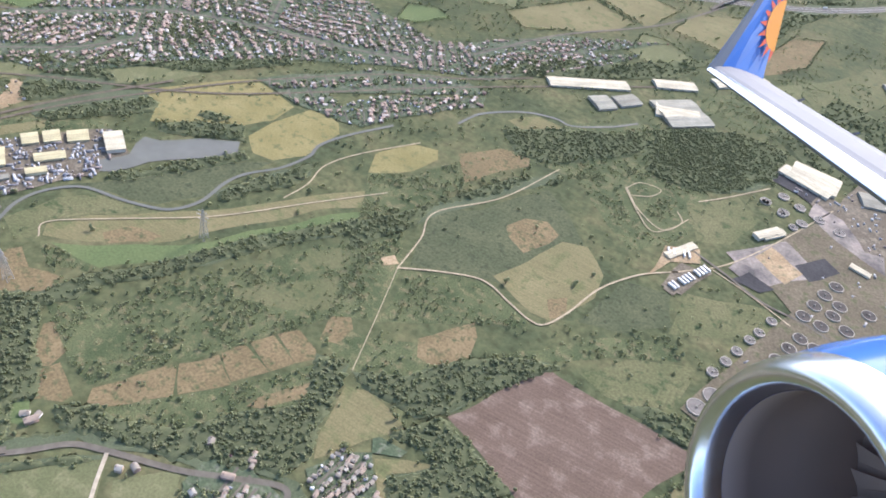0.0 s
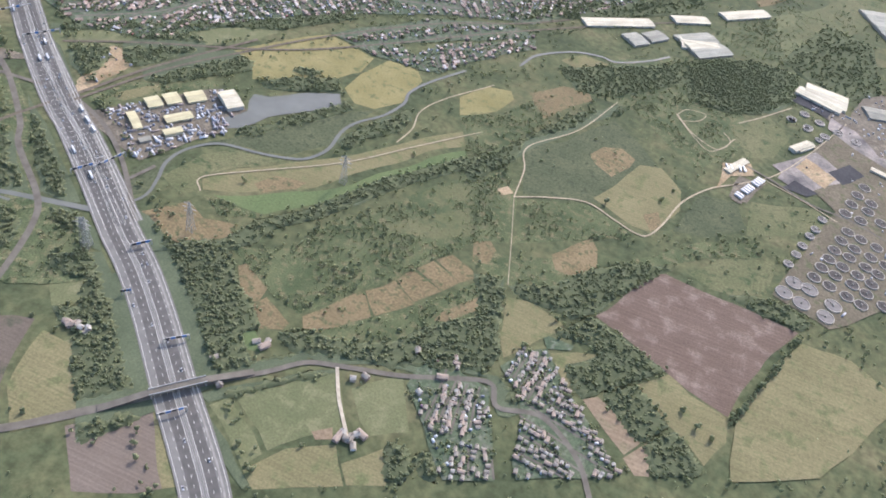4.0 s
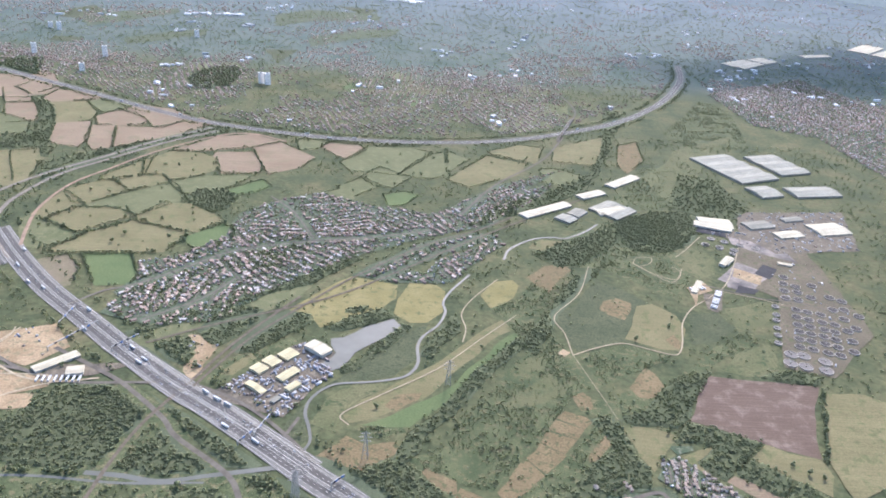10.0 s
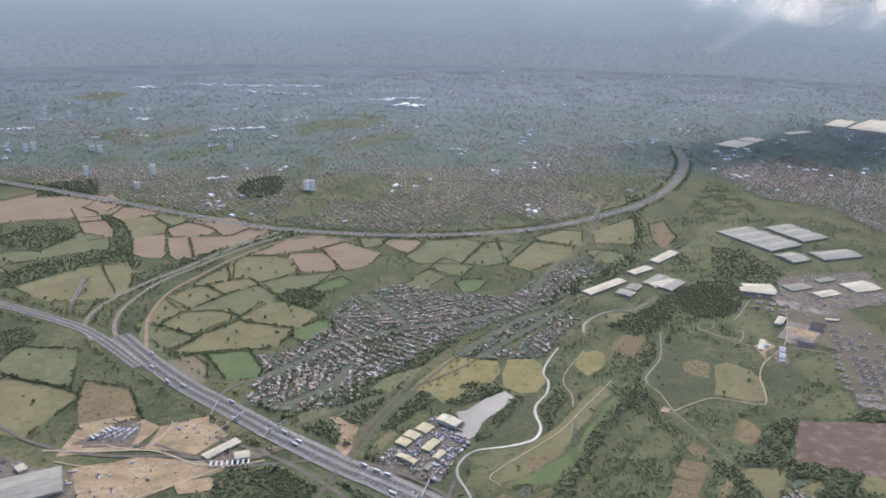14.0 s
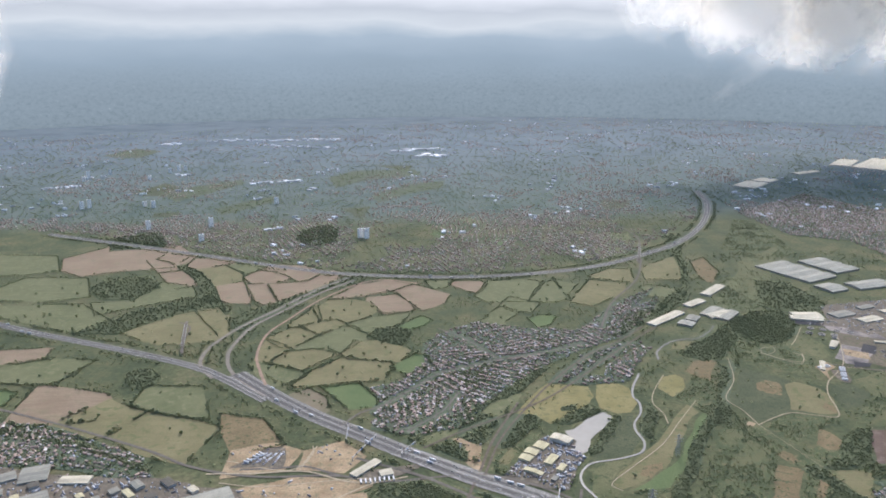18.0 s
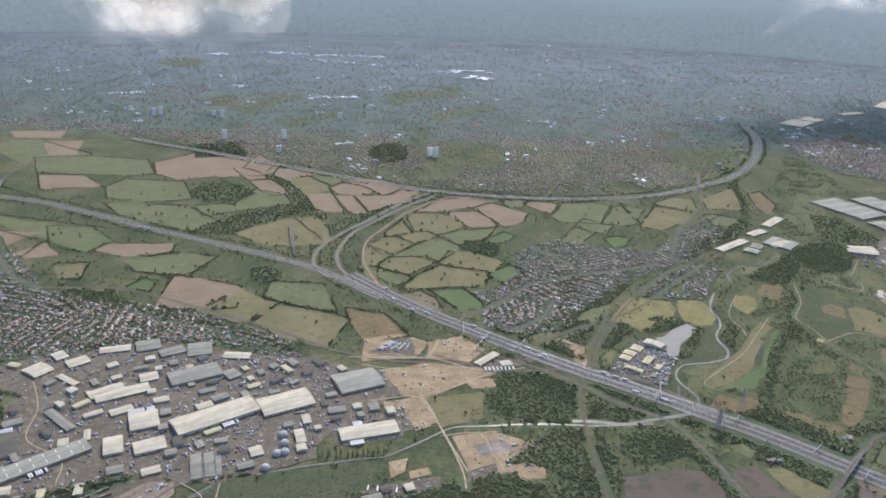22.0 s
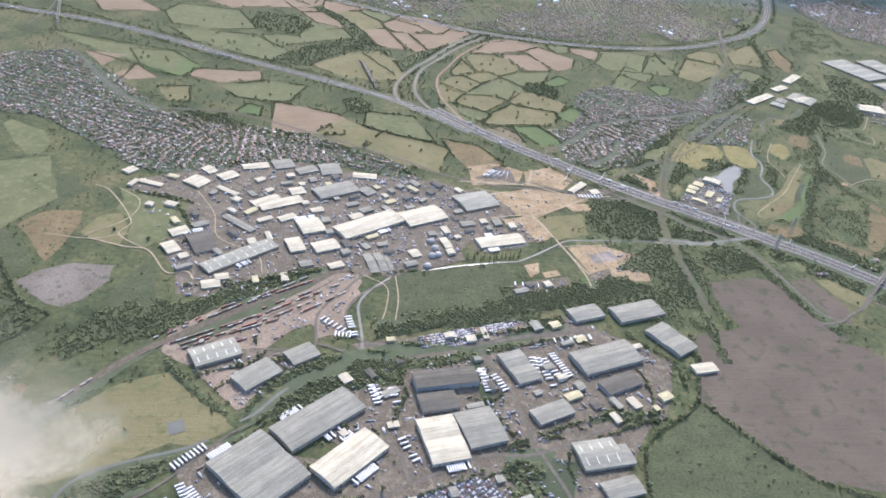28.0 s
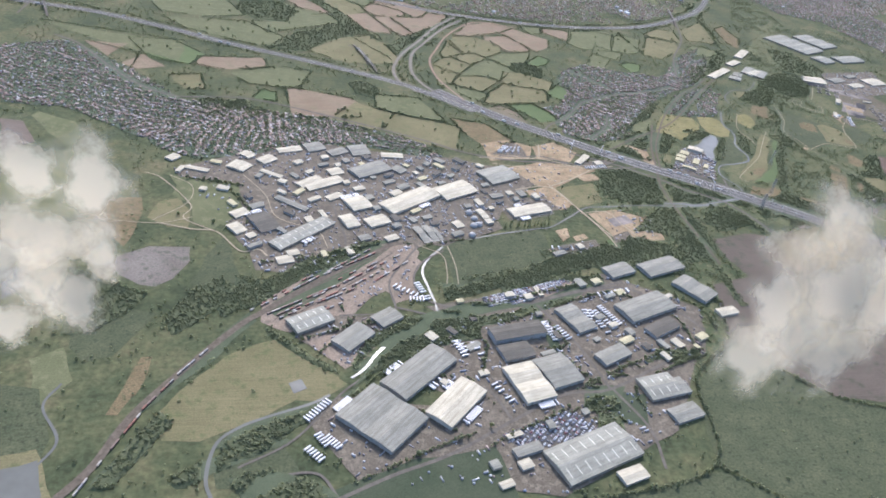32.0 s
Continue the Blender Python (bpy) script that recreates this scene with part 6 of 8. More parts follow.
# tower blocks and pale commercial roofs of the far town
tower(13, -1137, 1894)
tower(16, -1099, 1923)
tower(18, -1118, 1919)
tower(20, -1342, 1816)
tower(13, -1336, 1767)
tower(16, -1302, 1874)
tower(18, -1197, 1390)
tower(20, -1184, 1401)
tower(13, -1060, 1404)
tower(16, -1037, 1393)
tower(18, -983, 1176)
tower(20, -859, 1186)
tower(13, -852, 1072)
tower(16, -758, 1412)
tower(18, -548, 1072)
tower(20, -536, 1065)
tower(13, -1158, 1770)
roof_row(9, 26, (-864, 1676), (-729, 1730))
roof_row(26, 30, (-1201, 2650), (-687, 2650))
roof_row(14, 22, (-982, 2485), (-682, 2391))
roof_row(10, 34, (-483, 2313), (-288, 2327))
roof_row(5, 50, (-393, 2188), (-304, 2176))
roof_row(10, 16, (-1403, 1643), (-1310, 1685))
roof_row(6, 14, (-744, 1144), (-710, 1166))
roof_row(5, 18, (-1108, 1838), (-1062, 1845))
roof_row(2, 24, (-708, 1598), (-677, 1574))
roof_row(4, 14, (-1043, 1591), (-997, 1595))
roof_row(4, 34, (-1361, 2559), (-1283, 2581))
roof_row(4, 12, (-1223, 1316), (-1201, 1321))

# ---- trees, woods and hedges ----
def clump_tree(seed, clumps=7):
    """A crown of overlapping leafy clumps with a ragged outline, 1 m across, and a short trunk below."""
    rng = random.Random(seed)
    verts, tris = [], []
    oct_v = np.array([(1, 0, 0), (0, 1, 0), (-1, 0, 0), (0, -1, 0), (0, 0, 1), (0, 0, -1)], float)
    oct_f = np.array([(0, 1, 4), (1, 2, 4), (2, 3, 4), (3, 0, 4), (1, 0, 5), (2, 1, 5), (3, 2, 5), (0, 3, 5)])
    for k in range(clumps):
        r = rng.uniform(0.17, 0.3)
        a, d, z = rng.uniform(0, 6.3), rng.uniform(0.05, 0.32), rng.uniform(0.3, 0.85)
        d *= 1.25 - abs(z - 0.5)
        turn = np.array(Euler((rng.uniform(0, 6), rng.uniform(0, 6), rng.uniform(0, 6))).to_matrix())
        rough = np.array([rng.uniform(0.7, 1.25) for _ in oct_v])[:, None]
        verts.append(oct_v * 1.12 * rough @ turn.T * r * np.array((1, 1, 0.85)) + np.array((d * math.cos(a), d * math.sin(a), z)))
        tris.append(oct_f + 6 * k)
    return np.concatenate(verts), np.concatenate(tris)


LUSH = [clump_tree(s, 6) for s in range(6)]
BUSH = [clump_tree(20 + s, 4) for s in range(4)]
FAR = [clump_tree(40 + s, 3) for s in range(4)]
TINY = [clump_tree(60 + s, 2) for s in range(5)]


def scatter_mesh(name, spots, kinds, mats):
    """spots: x, y, width, height, rows of an array; each gets one of the kinds, turned at random."""
    rng = np.random.default_rng(len(spots))
    vs, fs, at = [], [], 0
    pick = rng.integers(0, len(kinds), len(spots))
    turn = rng.uniform(0, 2 * np.pi, len(spots))
    for k, (v, f) in enumerate(kinds):
        s, a = spots[pick == k], turn[pick == k]
        if not len(s):
            continue
        c, q = np.cos(a)[:, None], np.sin(a)[:, None]
        x = (v[:, 0] * c - v[:, 1] * q) * s[:, 2:3] + s[:, 0:1]
        y = (v[:, 0] * q + v[:, 1] * c) * s[:, 2:3] + s[:, 1:2]
        z = v[:, 2] * s[:, 3:4]
        vs.append(np.stack([x, y, z], -1).reshape(-1, 3))
        fs.append((f[None] + (np.arange(len(s)) * len(v))[:, None, None]).reshape(-1, 3) + at)
        at += len(s) * len(v)
    return mesh_np(name, np.concatenate(vs), np.concatenate(fs), mats, soft=True)


def random_in(pts, per_m2, rng):
    xs, ys = [p[0] for p in pts], [p[1] for p in pts]
    n = rng.poisson((max(xs) - min(xs)) * (max(ys) - min(ys)) * per_m2)
    x, y = rng.uniform(min(xs), max(xs), n), rng.uniform(min(ys), max(ys), n)
    keep = inside(pts, x, y) & open_at(x, y)
    return x[keep], y[keep]


def canopy_material():
    """The closed leaf canopy between the taller crowns."""
    m, n, l, b = material("leaf_canopy", 0.9, 0.1)
    t = noise_tex(n, l, 0.5, 5.0, rough=0.7)
    r = ramp(n, [(0.3, (0.1, 0.115, 0.058)), (0.5, (0.152, 0.166, 0.086)), (0.72, (0.21, 0.207, 0.11))])
    l.new(t.outputs["Fac"], r.inputs[0])
    l.new(r.outputs[0], b.inputs["Base Color"])
    bump = n.new("ShaderNodeBump")
    bump.inputs["Strength"].default_value, bump.inputs["Distance"].default_value = 0.5, 0.6
    l.new(t.outputs["Fac"], bump.inputs["Height"])
    l.new(bump.outputs[0], b.inputs["Normal"])
    return m


CANOPY = canopy_material()
let_light_through(CANOPY, 0.45, (0.39, 0.42, 0.23))


def understorey(pts, step):
    """A lumpy sheet of lower crowns over a wood, sinking to the ground at its edge."""
    xs, ys = [p[0] for p in pts], [p[1] for p in pts]
    gx, gy = np.meshgrid(np.arange(min(xs), max(xs) + step, step), np.arange(min(ys), max(ys) + step, step))
    ok = inside(pts, gx, gy) & open_at(gx, gy)
    if ok.sum() < 6:
        return
    height = np.array([0.9 + 0.55 * noise.noise((u * 0.45, v * 0.45, 2)) + 0.35 * noise.noise((u * 0.9, v * 0.9, 7)) for u, v in zip(gx.ravel(), gy.ravel())]).reshape(gx.shape)
    shift = [np.array([noise.noise((u * 0.8, v * 0.8, q)) for u, v in zip(gx.ravel(), gy.ravel())]).reshape(gx.shape) * step * 0.5 for q in (11, 13)]
    z = np.where(ok, height, 0.0)
    number = np.arange(gx.size).reshape(gx.shape)
    full = ok[:-1, :-1] | ok[1:, :-1] | ok[:-1, 1:] | ok[1:, 1:]
    a, b, c, d = (q[full] for q in (number[:-1, :-1], number[:-1, 1:], number[1:, 1:], number[1:, :-1]))
    ob = mesh_np("understorey", np.stack([gx + shift[0], gy + shift[1], z], -1).reshape(-1, 3), np.concatenate([np.stack([a, b, c], -1), np.stack([a, c, d], -1)]), [CANOPY], soft=True)
    tagged(ob, "closed green canopy of lower trees in the wood", "understorey", kind="stuff")


rng = np.random.default_rng(5)
for pts in woods:
    if np.mean([p[1] for p in pts]) < 900:
        understorey(pts, 1.7)
    cx, cy = np.mean([p[0] for p in pts]), np.mean([p[1] for p in pts])
    far = cy > 560 or cx < -1150
    if cy > 1350:
        continue
    x, y = random_in(pts, 0.055 if far else 0.22, rng)
    x, y = x + rng.normal(0, 1.9, len(x)), y + rng.normal(0, 1.9, len(x))
    clear = open_at(x, y)
    x, y = x[clear], y[clear]
    if len(x) < 3:
        continue
    grow = 1.4 if cy > 1000 else 1.0
    w = rng.uniform(1.8, 3.6, len(x)) * (1.5 if far else 1) * grow
    spots = np.stack([x, y, w, w * rng.uniform(0.6, 0.85, len(x))], -1)
    tagged(scatter_mesh("wood", spots, FAR if far else BUSH, [LEAF]), "dense dark-green broadleaf wood", "wood", kind="stuff")
for pts in hedges:
    closed = pts[0] == pts[-1]
    line = [Vector((*q, 0)) for q in pts] if closed else smooth(pts, 4)
    far = np.mean([p[1] for p in pts]) > 480
    got = []
    for a, b in zip(line, line[1:]):
        n = max(1, int((b - a).length / (1.5 if far else 1.3)))
        for k in range(n):
            p = a.lerp(b, (k + rng.uniform(0, 1)) / n)
            if closed and noise.noise((p.x * 0.03, p.y * 0.03, 8)) > 0.3:
                continue
            big = rng.random() < (0.08 if closed else 0.16)
            w = (rng.uniform(3.2, 5.0) if big else rng.uniform(1.8, 3.0)) if far else (rng.uniform(3.6, 5.6) if big else rng.uniform(1.7, 3.2))
            got.append((p.x + rng.normal(0, 0.6), p.y + rng.normal(0, 0.6), w, w * rng.uniform(0.7, 1.0)))
    got = np.array(got).reshape(-1, 4)
    got = got[open_at(got[:, 0], got[:, 1])]
    if len(got):
        tagged(scatter_mesh("hedge", got, FAR if far else BUSH + LUSH[:2], [LEAF]), "overgrown green field hedge with small trees", "hedge", kind="stuff")
# tree belts on both banks of the far motorways and slip roads
for kind, width, line, z, ob in roads:
    if kind in ("motorway", "slip", "rail"):
        got = []
        for a, b in zip(line, line[1:]):
            way = (b - a).normalized()
            side = Vector((-way.y, way.x, 0))
            for k in range(int((b - a).length / (1.0 if kind != "motorway" else 0.55))):
                off = rng.choice((-1, 1)) * (width / 2 + (2.2 if kind != "motorway" else 5.0) + abs(rng.normal(0, 4.2 if kind != "rail" else 2.2)))
                p = a.lerp(b, rng.random()) + side * off
                if noise.noise((p.x * 0.012, p.y * 0.012, 31 + (off > 0))) > -0.28:
                    w = rng.uniform(2.2, 4.6)
                    got.append((p.x, p.y, w, w * rng.uniform(0.6, 0.85)))
        got = np.array(got).reshape(-1, 4)
        got = got[open_at(got[:, 0], got[:, 1])]
        if len(got):
            tagged(scatter_mesh("tree_belt", got, FAR, [LEAF]), "dark-green belt of trees along the railway" if kind == "rail" else "dark-green belt of trees along the motorway", "tree belt", kind="stuff")
# bushes over the rough ground between
n = 60000
x, y = rng.uniform(-1250, 420, n), rng.uniform(-330, 900, n)
i, j = ((x - X0) / CELL).astype(int), ((y - Y0) / CELL).astype(int)
drift = np.array([noise.fractal((u * 0.02, v * 0.02, 1), 1.0, 2.0, 3) for u, v in zip(x, y)])
keep = ~blocked[j, i] & (rng.random(n) < planted[j, i] * np.clip(0.8 + 1.8 * drift, 0.05, 2.5))
x, y = x[keep], y[keep]
w = rng.uniform(1.2, 3.6, len(x))
tagged(scatter_mesh("scrub", np.stack([x, y, w, w * rng.uniform(0.55, 0.95, len(x))], -1), BUSH, [LEAF]), "scattered green bushes on rough ground", "scrub", kind="stuff")

for pts in scrubland:
    x, y = random_in(pts, 0.34, rng)
    drift = np.array([noise.fractal((u * 0.03, v * 0.045, 4), 0.8, 2.0, 4) for u, v in zip(x, y)])
    i, j = ((x - X0) / CELL).astype(int), ((y - Y0) / CELL).astype(int)
    keep = rng.random(len(x)) < np.clip(0.46 + 1.5 * drift, 0.04, 1) * np.where(planted[j, i] > 0.3, 1, 0.22) * (planted[j, i] > 0)
    x, y = x[keep], y[keep]
    w = rng.uniform(0.7, 2.3, len(x)) * np.where(rng.random(len(x)) < 0.06, 1.7, 1)
    if len(x):
        tagged(scatter_mesh("thicket", np.stack([x, y, w, w * rng.uniform(0.5, 0.9, len(x))], -1), FAR, [LEAF]), "dense green thicket of willow and bramble bushes", "thicket", kind="stuff")


def field_tree(x, y, w):
    base = new("tree")
    base.matrix_world = pose(x, y, 0, 0, 0, (x * 13 + y * 7) % 360)
    tagged(base, "broad dark-green tree standing alone in grass", "tree", "field trees")
    v, f = LUSH[int(abs(x + y)) % len(LUSH)]
    crown = mesh_np("crown", v * np.array((w, w, w * 0.95)), f, [LEAF], soft=True)
    crown.parent = base
    part("trunk", cylinder(w * 0.06, 0, w * 0.5, 7, w * 0.035), BARK, base)


placed = 0
while placed < 110:
    x, y = rng.uniform(-1100, 150, 2) * np.array((1, 0)) + np.array((0, rng.uniform(-100, 800)))
    i, j = int((x - X0) / CELL), int((y - Y0) / CELL)
    if not blocked[j, i] and 0 < planted[j, i] < 0.05:
        field_tree(x, y, rng.uniform(3.0, 5.2))
        placed += 1

# ---- houses ----
CUBE_V = np.array([(x, y, z) for z in (0, 1) for y in (-0.5, 0.5) for x in (-0.5, 0.5)], float)
CUBE_F = np.array([(0, 1, 5), (0, 5, 4), (1, 3, 7), (1, 7, 5), (3, 2, 6), (3, 6, 7), (2, 0, 4), (2, 4, 6), (4, 5, 7), (4, 7, 6)])


def boxes_mesh(name, x, y, a, l, w, h, z, mat):
    c, s = np.cos(a)[:, None], np.sin(a)[:, None]
    u, v = CUBE_V[:, 0] * l[:, None], CUBE_V[:, 1] * w[:, None]
    verts = np.stack([u * c - v * s + x[:, None], u * s + v * c + y[:, None], CUBE_V[:, 2] * h[:, None] + z], -1).reshape(-1, 3)
    return mesh_np(name, verts, (CUBE_F[None] + (np.arange(len(x)) * 8)[:, None, None]).reshape(-1, 3), [mat])


def gable(l, w, e, r):
    """Corners and triangles of a gabled house: walls first, then the roof with its overhang."""
    a, b, o = l / 2, w / 2, 0.15
    v = [(-a, -b, 0), (a, -b, 0), (a, b, 0), (-a, b, 0), (-a, -b, e), (a, -b, e), (a, b, e), (-a, b, e), (-a, 0, r), (a, 0, r)]
    f = [(0, 1, 5), (0, 5, 4), (1, 2, 6), (1, 6, 5), (2, 3, 7), (2, 7, 6), (3, 0, 4), (3, 4, 7), (5, 6, 9), (7, 4, 8)]
    k = len(v)
    dz = o * (r - e) / b
    v += [(-a - o, -b - o, e - dz + 0.06), (a + o, -b - o, e - dz + 0.06), (a + o, 0, r + 0.06), (-a - o, 0, r + 0.06), (a + o, b + o, e - dz + 0.06), (-a - o, b + o, e - dz + 0.06)]
    g = [(k, k + 1, k + 2), (k, k + 2, k + 3), (k + 3, k + 2, k + 4), (k + 3, k + 4, k + 5)]
    return np.array(v), np.array(f + g), np.array([0] * len(f) + [1] * len(g))


HOUSES = [gable(3.5, 2.9, 1.7, 2.6), gable(2.8, 2.7, 1.7, 2.6), gable(5.6, 2.9, 1.7, 2.6), gable(3.9, 2.6, 1.1, 1.9)]


def quarter(x, y, size):
    """Which of four street directions the quarter of a town round (x, y) has."""
    u = np.floor((x + 35 * np.sin(y * 0.021)) / size).astype(int)
    v = np.floor((y + 35 * np.sin(x * 0.017)) / size).astype(int)
    return (u * 7 + v * 13 + u * v * 3) % 4


def house_spots(angle, pts, rng, gap=(3.1, 5.6), fill=0.7, size=115, street=15.0):
    """Houses in facing rows along bending streets, whose direction changes from quarter to quarter."""
    out = []
    for k, lean in enumerate((0, 32, 68, 115)):
        turn = radians(angle + lean)
        c, s = math.cos(turn), math.sin(turn)
        u = [p[0] * c + p[1] * s for p in pts]
        v = [-p[0] * s + p[1] * c for p in pts]
        rows = np.arange(math.floor(min(v) / street) * street, max(v), street)
        n = int((max(u) - min(u)) / np.mean(gap)) + 1
        for row in rows:
            for side in (-1, 1):
                at = min(u) + np.cumsum(rng.uniform(*gap, n))
                vv = row + 9 * np.sin(at * 0.013 + row * 0.02) + 5 * np.sin(at * 0.037 + row * 0.05) + side * street * rng.uniform(0.19, 0.4, n)
                x, y = at * c - vv * s, at * s + vv * c
                keep = (rng.random(n) < fill) & (quarter(x, y, size) == k)
                keep[keep] &= inside(pts, x[keep], y[keep])
                keep[keep] &= open_at(x[keep], y[keep])
                way = angle + lean + np.where(rng.random(n) < 0.75, 0, 90) + rng.normal(0, 7, n)
                out.append(np.stack([x, y, way], -1)[keep])
    return np.concatenate(out)


def houses_mesh(name, spots, rng):
    vs, fs, ms, at = [], [], [], 0
    pick = rng.choice(len(HOUSES), len(spots), p=(0.4, 0.25, 0.2, 0.15))
    for k, (v, f, m) in enumerate(HOUSES):
        s = spots[pick == k]
        if not len(s):
            continue
        a = np.radians(s[:, 2])
        c, q = np.cos(a)[:, None], np.sin(a)[:, None]
        grow = rng.uniform(0.66, 0.98, len(s))[:, None]
        vs.append(np.stack([(v[:, 0] * c - v[:, 1] * q) * grow + s[:, 0:1], (v[:, 0] * q + v[:, 1] * c) * grow + s[:, 1:2], v[:, 2] * grow], -1).reshape(-1, 3))
        fs.append((f[None] + (np.arange(len(s)) * len(v))[:, None, None]).reshape(-1, 3) + at)
        ms.append(np.tile(m, len(s)))
        at += len(s) * len(v)
    return mesh_np(name, np.concatenate(vs), np.concatenate(fs), [BRICK, TILES], np.concatenate(ms))


BRICK_ONE = [painted(f"house_wall_{n}", c, 0.15, 0.9) for n, c in (("red", (0.32, 0.23, 0.18)), ("buff", (0.4, 0.32, 0.24)), ("white", (0.6, 0.57, 0.52)))]
TILE_ONE = [painted(f"house_roof_{n}", c, 0.2, 0.85) for n, c in (("brown", (0.245, 0.21, 0.16)), ("grey", (0.3, 0.275, 0.225)), ("red", (0.29, 0.222, 0.162)))]


def house_kind(shape, wall, roof, words):
    """One house with its walls, roof, chimney, door and windows."""
    l, w, e, r = shape
    v, f, m = gable(*shape)
    base = mesh_np("house", v[:10], f[:10], [BRICK_ONE[wall]])
    shell = mesh_np("roof", v[10:], f[10:] - 10, [TILE_ONE[roof]])
    shell.parent = base
    part("chimney", box(l * 0.28, l * 0.28 + 0.4, -0.2, 0.25, r - 0.5, r + 0.65), BRICK_ONE[0], base)
    for x in (-l * 0.27, l * 0.27):
        part("window", box(x - 0.35, x + 0.35, -w / 2 - 0.03, -w / 2 + 0.02, e * 0.6, e * 0.85), GLASS, base)
    part("door", box(-0.2, 0.22, -w / 2 - 0.04, -w / 2 + 0.02, 0, 0.95), WHITE, base)
    return tagged(base, words, "house", "village houses")


KINDS = [house_kind((3.5, 2.9, 2.0, 3.1), 0, 0, "detached red-brick house with brown tiled roof"), house_kind((2.8, 2.7, 2.1, 3.1), 1, 1, "small buff-brick house with grey tiled roof"),
         house_kind((5.6, 2.9, 2.0, 3.0), 0, 2, "long semi-detached brick house with red roof"), house_kind((3.9, 2.6, 1.2, 2.1), 2, 0, "low white-rendered bungalow with brown roof")]


def streets(angle, pts, lift, street, size=115):
    """The streets between the rows of houses."""
    bm = bmesh.new()
    for k, lean in enumerate((0, 32, 68, 115)):
        c, s = math.cos(radians(angle + lean)), math.sin(radians(angle + lean))
        u = [p[0] * c + p[1] * s for p in pts]
        v = [-p[0] * s + p[1] * c for p in pts]
        for row in np.arange(math.floor(min(v) / street) * street, max(v), street):
            at = np.arange(min(u), max(u), 5.0)
            vv = row + 9 * np.sin(at * 0.013 + row * 0.02) + 5 * np.sin(at * 0.037 + row * 0.05)
            x, y = at * c - vv * s, at * s + vv * c
            ok = inside(pts, x, y) & (quarter(x, y, size) == k)
            run = []
            for p, q, good in zip(x, y, ok):
                if good:
                    run.append(Vector((p, q, 0)))
                if (not good or p == x[-1]) and run:
                    if len(run) > 2:
                        ribbon(run, 0, 1.15, 0.55 + 0.01 * k + lift, bm)
                    run = []
    if len(bm.faces):
        tagged(part("street", bm, ROAD["lane"]), "grey residential streets between houses", "street", kind="structure")


single = 0
for k, (angle, pts) in enumerate(towns):
    near = max(p[1] for p in pts) < 190
    spots = house_spots(angle, pts, rng, (2.3, 3.5), 0.92, 70, 10.5) if near else house_spots(angle, pts, rng)
    if not len(spots):
        continue
    streets(angle, pts, 0.05 * k, 10.5 if near else 15.0, 70 if near else 115)
    if min(p[1] for p in pts) < 160 and single < 240 and max(p[0] for p in pts) > -300:
        for x, y, a in spots:
            if single < 250:
                kind = KINDS[int(rng.choice(4, p=(0.4, 0.25, 0.2, 0.15)))]
                copy_thing(kind, pose(x, y, 0.3, 0, 0, a + 180 * rng.integers(0, 2)) @ Matrix.Diagonal((0.64, 0.64, 0.62, 1)))
                single += 1
        spots = spots[250:]
    if len(spots):
        tagged(houses_mesh("houses", spots, rng), "rows of small brick houses with brown tiled roofs", "houses", kind="stuff")
    x, y = random_in(pts, 0.085, rng)
    w = rng.uniform(1.2, 3.2, len(x)) * np.where(rng.random(len(x)) < 0.12, 1.5, 1)
    if len(x):
        tagged(scatter_mesh("garden_trees", np.stack([x, y, w, w * 0.9], -1), TINY, [LEAF]), "green garden trees and shrubs among houses", "garden trees", kind="stuff")
for angle, pts in towns:
    x, y = random_in(pts, 0.012, rng)
    n = len(x)
    if n > 3:
        tagged(boxes_mesh("parked_cars", x, y, rng.uniform(0, 3.1, n), rng.uniform(1.2, 2.0, n), rng.uniform(0.7, 1.3, n), rng.uniform(0.5, 1.2, n), 0.4, VEHICLE), "parked cars, sheds and conservatories between houses", "parked cars", kind="stuff")
for k, (x, y) in enumerate(cottages):
    copy_thing(KINDS[k % 4], pose(x, y, 0.0, 0, 0, 40 * k))
for kind in KINDS:
    kind.matrix_basis = pose(-104 + 9 * KINDS.index(kind), 60, 0.0, 0, 0, 20)

# ---- the city beyond the far motorway ----
CITY = [(-2192, 1347), (-1774, 1269), (-1519, 1242), (-1110, 1154), (-847, 1006), (-627, 882), (-498, 841), (-360, 822), (-230, 841), (-136, 876), (-41, 936), (59, 1057), (168, 1187), (281, 1477), (289, 1246), (352, 1029), (537, 1041), (908, 1196), (1684, 1958), (3170, 3688), (402, 3439), (-1126, 3055), (-2506, 2708), (-2550, 1791)]
spots = house_spots(8, CITY, rng, (4.2, 8), 0.72, 260)


def settled(x, y):
    """Where the far town is built up (low), and where parks and woods lie between (high)."""
    return np.array([noise.noise((u * 0.0045, v * 0.0032, 21)) + 0.7 * noise.noise((u * 0.013, v * 0.009, 4)) + 0.3 * noise.noise((u * 0.04, v * 0.03, 9)) for u, v in zip(x, y)])


green = settled(spots[:, 0], spots[:, 1])
keep = (rng.random(len(spots)) < np.clip(1.25 - (spots[:, 1] - 1000) / 900, 0.22, 1)) & (green < rng.uniform(-0.1, 0.25, len(spots)) + np.clip((1250 - spots[:, 1]) / 900, -0.25, 0.3)) & open_at(spots[:, 0], spots[:, 1])
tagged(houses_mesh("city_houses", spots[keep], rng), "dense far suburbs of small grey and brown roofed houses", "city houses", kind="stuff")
x, y = random_in(CITY, 0.012, rng)
green = settled(x, y)
keep = rng.random(len(x)) < np.clip(1.15 - (y - 900) / 1700, 0.12, 1) * np.where(green > 0.12, 0.8, 0.22)
x, y = x[keep], y[keep]
